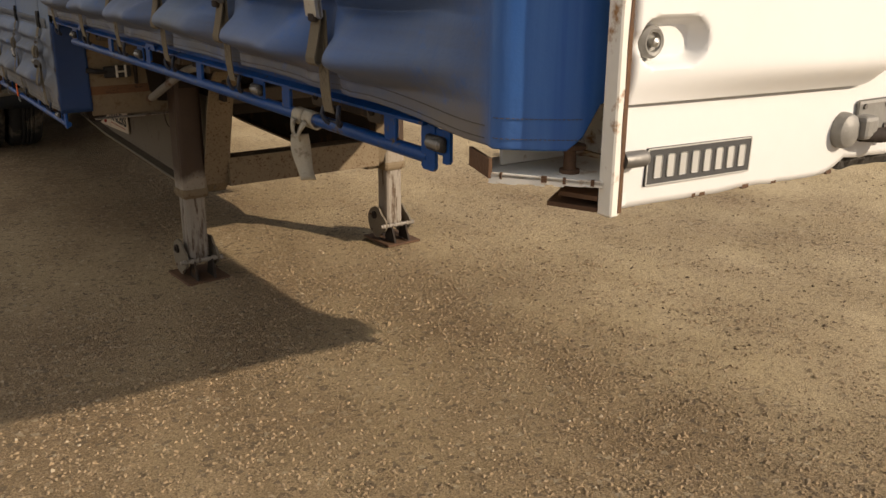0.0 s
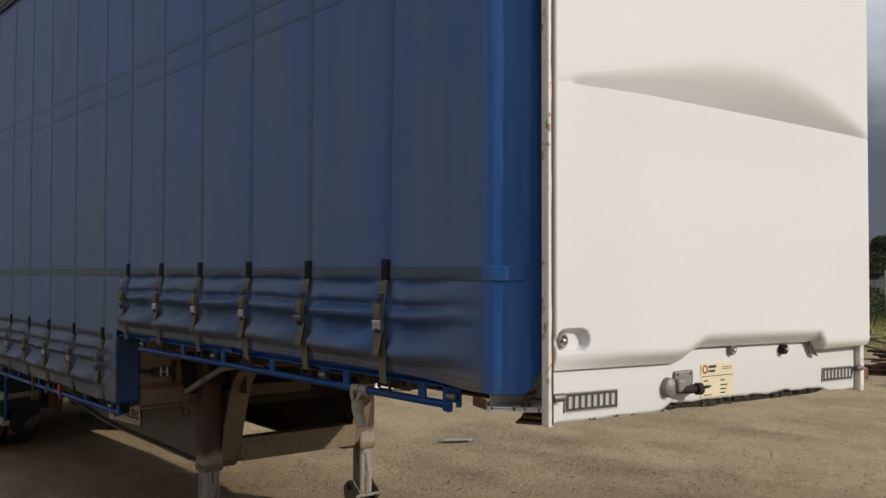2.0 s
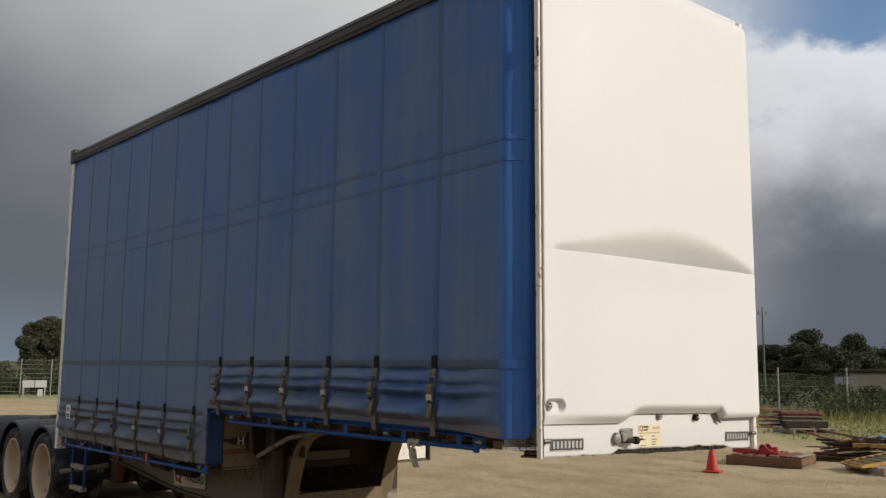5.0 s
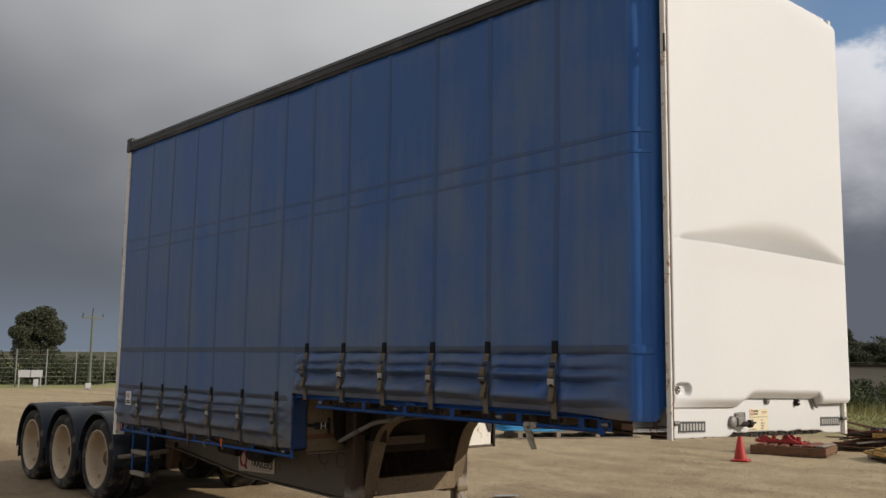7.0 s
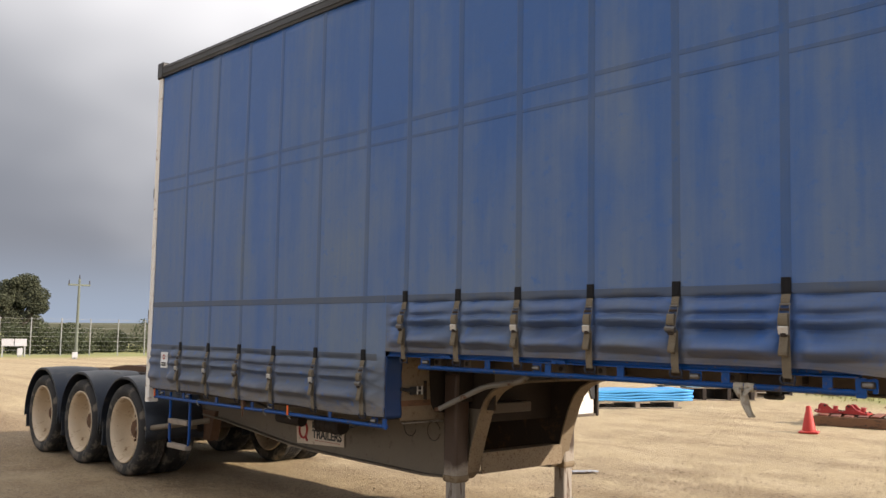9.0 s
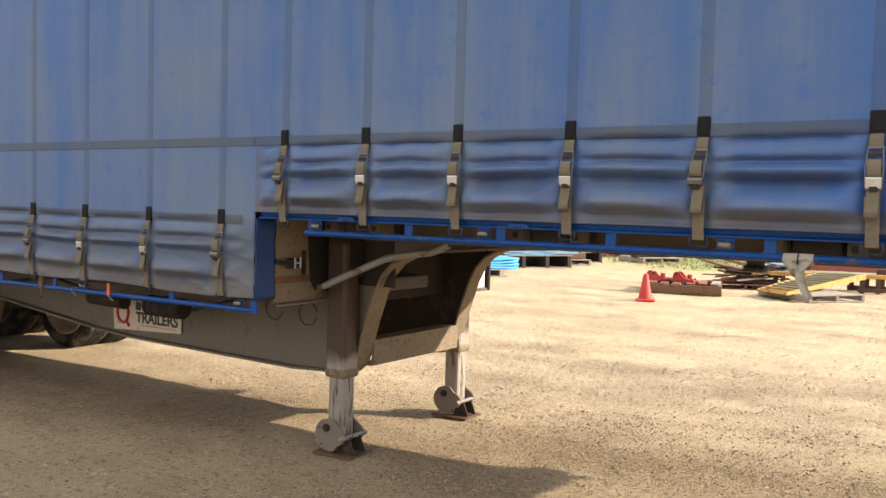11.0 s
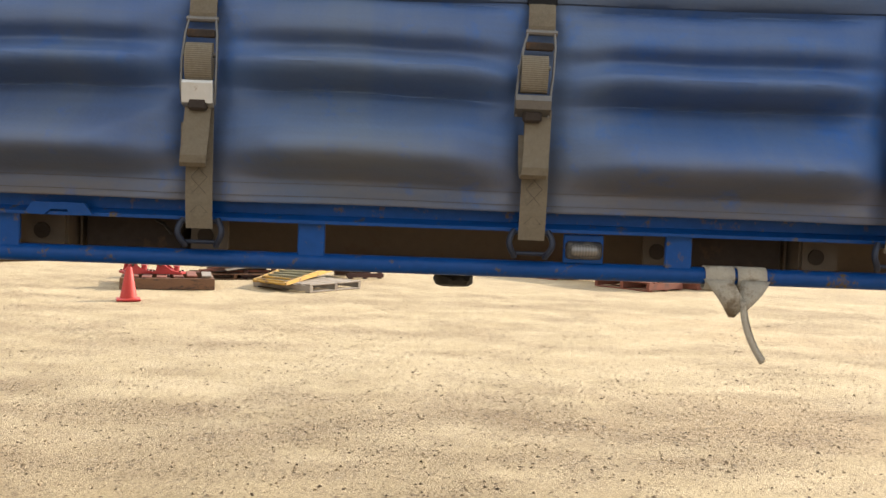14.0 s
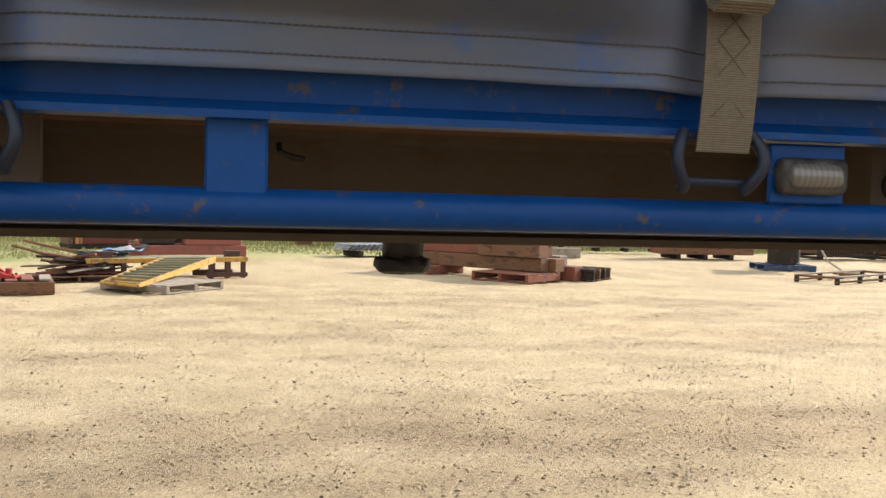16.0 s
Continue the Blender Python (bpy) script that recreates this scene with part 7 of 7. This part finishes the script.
# layered stack at the grass edge
m = pose(21.9, 11.9, 0.0, 0, 0, -40)
far = thing("flat_stack", "stack of dark flat racks with red covers, at the grass edge", "stack", m @ Matrix.Diagonal((0.72, 0.8, 0.9, 1)))
for i in range(4):
    slab("rack_layer", (-1.3, -0.8, 0.04 + 0.18 * i), (1.3, 0.8, 0.14 + 0.18 * i), M_DARK if i < 3 else M_MAROON, far)
    slab("rack_bearer", (-1.25, -0.82, 0.0 + 0.18 * i), (1.25, -0.70, 0.05 + 0.18 * i), M_GREYWOOD, far)
bm = B()
ribbon(bm, [[Vector((-1.3 + 0.2 * a, -0.85 + 0.28 * b, 0.80 + 0.10 * noise.noise((a * 0.6, b * 0.7, 3)) - (0.10 if b in (0, 6) else 0))) for b in range(7)] for a in range(14)])
o = part("red_cover", bm, M_MAROON, far, "crumpled dark red cover", True)
s = o.modifiers.new("thickness", "SOLIDIFY")
s.thickness = 0.01
for i in range(5):
    slab("side_frame", (-2.2, -0.6, 0.05 + 0.2 * i), (-1.4, 0.6, 0.12 + 0.2 * i), M_GREYWOOD if i % 2 else M_PINKSTEEL, far)


# the stacks keep their bearings from the trailer, spread out to their true distance
for o in [q for q in scene.objects if q.parent is None and q not in STANDING and q.name.split(".")[0] != "blue_bundle"]:
    x, y, z = o.matrix_basis.translation
    nx, ny = 1.163 * x + 0.044 * y - 0.817, -0.022 * x + 1.050 * y + 0.364
    k = math.hypot(nx + 0.7, ny - 1.5) / math.hypot(x + 0.65, y - 1.57)
    o.matrix_basis = Matrix.Translation((nx, ny, z * k)) @ Matrix.Scale(k, 4) @ Matrix.Translation((-x, -y, -z)) @ o.matrix_basis


def regroup(names, centre, to, k):
    """Carry a heap to its place beside the ramp and the skid, and settle it to its size."""
    c, q = Vector((*centre, 0)), Vector((*to, 0))
    for o in [e for e in scene.objects if e.parent is None and e.name.split(".")[0] in names]:
        if (o.matrix_basis.translation.xy - c.xy).length < 3.2 and o not in STANDING:
            o.matrix_basis = Matrix.Translation(q) @ Matrix.Scale(k, 4) @ Matrix.Translation(-c) @ o.matrix_basis


regroup(("scrap_board", "bent_sheet", "pallet"), (15.4, 5.6), (13.9, 4.65), 0.64)
regroup(("flat_stack",), (24.65, 12.56), (22.3, 10.5), 0.58)

# ---- fences, poles and small buildings ----
def fence(name, p, q, n, h, label, wires=7, mesh_step=0.0):
    p, q = Vector(p), Vector(q)
    f = thing(name, label, "fence")
    for i in range(n + 1):
        c = p.lerp(q, i / n)
        c.z = gz(c.x, c.y)
        b = B()
        cyl(b, c - Vector((0, 0, 0.1)), c + Vector((0, 0, h)), 0.035, seg=8)
        part("post", b, M_POST, f)
    for k in range(wires):
        b = B()
        z = 0.08 + (h - 0.15) * k / (wires - 1)
        tube(b, [Vector((*p.lerp(q, i / n).xy, gz(*p.lerp(q, i / n).xy) + z)) for i in range(n + 1)], 0.006, 4)
        part("wire", b, M_POST, f)
    return f


fence("chain_fence", (4.0, 56.0, 0), (44.0, 56.0, 0), 22, 2.35, "tall grey steel wire fence along the yard", 9)
fence("field_fence", (33.0, 34.0, 0), (28.6, -26.0, 0), 20, 2.0, "grey steel posts strung with wire by the bushes", 9)


def pole(x, y, h, label):
    e = thing("power_pole", label, "pole", pose(x, y, gz(x, y)))
    b = B()
    cyl(b, (0, 0, -0.2), (0, 0, h), 0.095, 0.06, 12)
    part("shaft", b, M_POLEWOOD, e, "", True)
    b = B()
    box(b, (-0.62, -0.05, h - 0.42), (0.62, 0.05, h - 0.32), 0.01)
    part("crossarm", b, M_POLEWOOD, e)
    for q in (-0.58, 0.0, 0.58):
        b = B()
        z = h if q == 0 else h - 0.32
        cyl(b, (q, 0, z), (q, 0, z + 0.22), 0.035, 0.02, 8)
        part("insulator", b, M_DARK, e)
    return e


pole(15.4, 50.0, 4.55, "weathered timber power pole with a crossarm")
pole(63.0, 34.6, 7.0, "distant timber power pole with a crossarm")


def board_sign(x, y, z, w, h, n, a, label):
    e = thing("sign_board", label, "sign", pose(x, y, gz(x, y), 0, 0, a))
    for i in range(n):
        slab("panel", (-w / 2 + i * (w / n) + 0.02, -0.02, z), (-w / 2 + (i + 1) * (w / n) - 0.02, 0.02, z + h), M_GREYSHEET, e)
    for q in (-w / 2 + 0.1, w / 2 - 0.1):
        slab("sign_leg", (q - 0.04, 0.02, -0.1), (q + 0.04, 0.08, z + h * 0.9), M_POST, e)
    return e


board_sign(13.5, 54.5, 0.62, 1.45, 0.44, 2, 0, "pale double sign board on steel legs by the fence")
board_sign(13.75, 54.2, 0.10, 0.34, 0.42, 1, 0, "small white notice board by the fence")
board_sign(15.2, 49.6, 0.10, 0.36, 0.30, 1, 0, "small white notice beside the pole")
board_sign(60.0, 26.8, 1.1, 1.15, 0.55, 2, -65, "pale double sign board beyond the bushes")
shed = thing("block_shed", "low beige block shed with a flat dark roof", "shed", pose(66.0, 25.2, gz(66, 25.2), 0, 0, -65))
slab("wall", (-3.6, -1.5, -0.3), (1.6, 1.5, 1.9), M_CONCRETE, shed, bevel=0.02)
slab("wall", (1.6, -1.7, -0.3), (4.8, 1.5, 1.7), M_STICKER, shed, bevel=0.02)
slab("roof", (-3.8, -1.8, 1.9), (1.7, 1.7, 2.05), M_DARK, shed, bevel=0.02)
gate = thing("steel_gate", "dark double gate posts by the far road", "gate", pose(58.0, 34.0, gz(58, 34)))
for q in (-0.35, 0.35):
    slab("gate_post", (q - 0.12, -0.12, -0.1), (q + 0.12, 0.12, 2.0), M_DARK, gate)


# ---- trees and bushes ----
def leaf_cloud(verts, faces, centre, radius, n, size, rnd, squash=0.8):
    for _ in range(n):
        while True:
            p = Vector((rnd.uniform(-1, 1), rnd.uniform(-1, 1), rnd.uniform(-1, 1)))
            if 0.1 < p.length < 1:
                break
        p = Vector((p.x, p.y, p.z * squash)) * radius + centre
        a = Euler((rnd.uniform(0, 6.3), rnd.uniform(0, 6.3), rnd.uniform(0, 6.3))).to_matrix()
        s = size * rnd.uniform(0.6, 1.4)
        i = len(verts)
        for q in ((-0.5, -s * 0.0, 0), (0, -0.5, 0.1), (0.5, 0, 0), (0, 0.5, 0.1)):
            verts.append(p + a @ (Vector(q) * s * 1.3))
        faces.append((i, i + 1, i + 2, i + 3))


def leaf_mesh(name, verts, faces, material):
    me = bpy.data.meshes.new(name)
    me.from_pydata(verts, [], faces)
    me.materials.append(material)
    return me


def make_tree(seed, h, spread, label, leaves=5200, leaf=0.20):
    rnd = random.Random(seed)
    t = thing("gum_tree", label, "tree", group="gum trees")
    b = B()
    top = Vector((rnd.uniform(-0.2, 0.2), rnd.uniform(-0.2, 0.2), h * 0.72))
    tube(b, [(0, 0, -0.2), (0.03, 0.02, h * 0.18), tuple(top * 0.55), tuple(top)], [h * 0.035, h * 0.028, h * 0.018, h * 0.006], 8)
    verts, faces = [], []
    clumps = []
    for i in range(26):
        a = rnd.uniform(0, 6.28)
        z = rnd.uniform(0.24, 0.95)
        r = spread * rnd.uniform(0.1, 0.95) * math.sin(math.pi * min(1, 0.25 + 0.72 * z))
        c = Vector((r * math.cos(a), r * math.sin(a), h * z))
        clumps.append(c)
        st = top * min(0.95, max(0.2, z - 0.2))
        tube(b, [st, st.lerp(c, 0.5) + Vector((0, 0, -0.03 * h)), c], [h * 0.011, h * 0.007, h * 0.003], 5)
    for c in clumps:
        leaf_cloud(verts, faces, c, spread * rnd.uniform(0.26, 0.44), leaves // 26, leaf, rnd)
    part("trunk", b, M_BARK, t, "", True)
    o = new("crown", leaf_mesh("crown", verts, faces, M_LEAF))
    o.parent = t
    return t


t1 = make_tree(3, 6.4, 2.35, "dense dark green gum tree behind the fence", 42000, 0.085)
t1.matrix_basis = pose(17.3, 66.0, gz(17.3, 66)) @ Matrix.Diagonal((1.0, 1.0, 0.84, 1))
t2 = make_tree(8, 5.4, 3.0, "dark olive gum tree on the far rise", 20000, 0.13)
t2.matrix_basis = pose(104.0, 52.0, gz(104, 52))
t3 = make_tree(15, 4.6, 2.8, "dark olive gum tree on the far rise", 20000, 0.13)
t3.matrix_basis = pose(100.0, 44.5, gz(100, 44.5))
rnd = random.Random(21)
for i in range(20):
    y = 14 + 3.6 * i + rnd.uniform(-1.2, 1.2)
    x = 106 + rnd.uniform(-5, 9) - 0.1 * y
    k = rnd.uniform(0.45, 0.75)
    copy_thing((t2, t3)[i % 2], pose(x, y, gz(x, y), 0, 0, rnd.uniform(0, 360)) @ Matrix.Diagonal((k * 1.5, k * 1.5, k, 1)))
# low scrub on the bank, by the rear fence, and behind the far trees
def scrub(name, label, spots, leaf, per, material):
    rnd = random.Random(len(spots))
    verts, faces = [], []
    for x, y, r, h in spots:
        leaf_cloud(verts, faces, Vector((x, y, gz(x, y) + h * 0.45)), r, per, leaf, rnd, h * 0.55 / r)
    o = new(name, leaf_mesh(name, verts, faces, material))
    return tagged(o, label, "bushes", kind="stuff")


rnd = random.Random(31)
scrub("bank_scrub", "dense green and brown scrub along the yard's edge", [(rnd.uniform(31, 38), y + rnd.uniform(-1, 1), rnd.uniform(0.5, 1.3), rnd.uniform(0.5, 1.7)) for y in range(-34, 44) for _ in range(2) if rnd.random() < 0.5], 0.065, 1300, M_LEAF2)
scrub("fence_scrub", "dense dark scrub behind the wire fence", [(x + rnd.uniform(-0.8, 0.8), rnd.uniform(59, 66), rnd.uniform(0.7, 1.7), rnd.uniform(0.9, 2.6)) for x in range(2, 60) for _ in range(2) if rnd.random() < 0.8], 0.085, 1100, M_LEAF3)
scrub("heath_scrub", "patchy low scrub on the far bank", [(rnd.uniform(39, 98), rnd.uniform(4, 62), rnd.uniform(0.8, 2.2), rnd.uniform(0.5, 1.5)) for _ in range(150)], 0.10, 520, M_LEAF3)
scrub("far_scrub", "dark woodland on the far rise", [(rnd.uniform(108, 124), y, rnd.uniform(2.0, 3.2), rnd.uniform(2.4, 4.0)) for y in range(-10, 100, 2) for _ in range(2)], 0.20, 1000, M_LEAF)
# grass along the edge of the yard
verts, faces = [], []
rnd = random.Random(41)
for _ in range(42000):
    x, y = rnd.uniform(16.0, 34.0), rnd.uniform(-28, 24)
    line = 26.5 - 9.7 * min(1.0, max(0.0, (y + 9) / 16)) + 8.0 * min(1.0, max(0.0, (y - 8) / 8))
    if x < line + 0.8 + 1.8 * noise.noise((y * 0.3, 0, 0)) + 1.6 * rnd.random():
        continue
    a, h, w = rnd.uniform(0, 3.14), rnd.uniform(0.02, 0.10) * (1 + 4.5 * smooth01(x, 27.5, 30.5)), 0.025
    i = len(verts)
    z = gz(x, y)
    verts += [(x - w * math.cos(a), y - w * math.sin(a), z), (x + w * math.cos(a), y + w * math.sin(a), z), (x + 0.06 * math.sin(a), y + 0.06 * math.cos(a), z + h)]
    faces.append((i, i + 1, i + 2))
grass = new("grass", leaf_mesh("grass", verts, faces, M_GRASS))
tagged(grass, "thin yellow-green grass at the yard's edge", "grass", kind="stuff")

# pebbles and grit on the yard
verts, faces = [], []
rnd = random.Random(51)
for _ in range(300000):
    k = rnd.random()
    if k < 0.40:
        x, y, r = rnd.uniform(-0.7, 2.6), rnd.uniform(-0.9, 3.4), 0.0014 + 0.009 * rnd.random() ** 10
    elif k < 0.58:
        x, y, r = rnd.uniform(-0.8, 5.0), rnd.uniform(-3.0, 6.0), 0.0018 + 0.009 * rnd.random() ** 9
    else:
        x, y, r = rnd.uniform(1.0, 13.0), rnd.uniform(-7.0, 8.0), 0.0026 + 0.011 * rnd.random() ** 8
    if wear(x, y) * 1.1 + 0.06 + 0.35 * noise.noise((x * 2.6, y * 3.1, 6.0)) < rnd.random():
        continue
    z = gz(x, y) + 0.016 * noise.noise((x * 1.1, y * 1.1, 0)) + 0.007 * noise.noise((x * 4.3, y * 4.3, 2)) - 0.004
    i = len(verts)
    a = rnd.uniform(0, 6.28)
    for k in range(4):
        q = a + k * 1.57 + rnd.uniform(-0.3, 0.3)
        verts.append((x + r * rnd.uniform(0.7, 1.4) * math.cos(q), y + r * rnd.uniform(0.7, 1.4) * math.sin(q), z + r * rnd.uniform(0.0, 0.3)))
    verts.append((x + r * rnd.uniform(-0.3, 0.3), y + r * rnd.uniform(-0.3, 0.3), z + r * rnd.uniform(0.6, 1.1)))
    for k in range(4):
        faces.append((i + k, i + (k + 1) % 4, i + 4))
def loose(n, area, r0, r1, power, seed, gate):
    """Loose stones: low five-sided chips strewn over a stretch of the yard."""
    rnd = random.Random(seed)
    x0, x1, y0, y1 = area
    for _ in range(n):
        x, y = rnd.uniform(x0, x1), rnd.uniform(y0, y1)
        if noise.noise((x * 1.3, y * 0.8, seed)) + 0.5 * noise.noise((x * 4.0, y * 3.0, seed)) < gate + 0.5 * rnd.uniform(-1, 1):
            continue
        r = r0 + r1 * rnd.random() ** power
        z = gz(x, y) + 0.016 * noise.noise((x * 1.1, y * 1.1, 0)) + 0.007 * noise.noise((x * 4.3, y * 4.3, 2)) - 0.004
        i, a = len(verts), rnd.uniform(0, 6.28)
        for k in range(5):
            q = a + k * 1.257 + rnd.uniform(-0.3, 0.3)
            verts.append((x + r * rnd.uniform(0.7, 1.5) * math.cos(q), y + r * rnd.uniform(0.7, 1.5) * math.sin(q), z - 0.001 + r * rnd.uniform(0.0, 0.2)))
        verts.append((x + r * rnd.uniform(-0.3, 0.3), y + r * rnd.uniform(-0.3, 0.3), z + r * rnd.uniform(0.5, 0.9)))
        faces.extend((i + k, i + (k + 1) % 5, i + 5) for k in range(5))


peb = new("pebbles", leaf_mesh("pebbles", verts, faces, M_STONE))
tagged(peb, "scattered pebbles and grit on the yard", "pebbles", kind="stuff")
verts, faces = [], []
loose(15000, (1.6, 12.5, -6.5, 7.5), 0.0040, 0.010, 5, 61, 0.10)
loose(11000, (1.6, 6.5, -3.5, 5.0), 0.0028, 0.008, 5, 62, 0.05)
dark = new("dark_stones", leaf_mesh("dark_stones", verts, faces, M_CHIP))
tagged(dark, "small dark stones strewn over the sandy yard", "stones", kind="stuff")
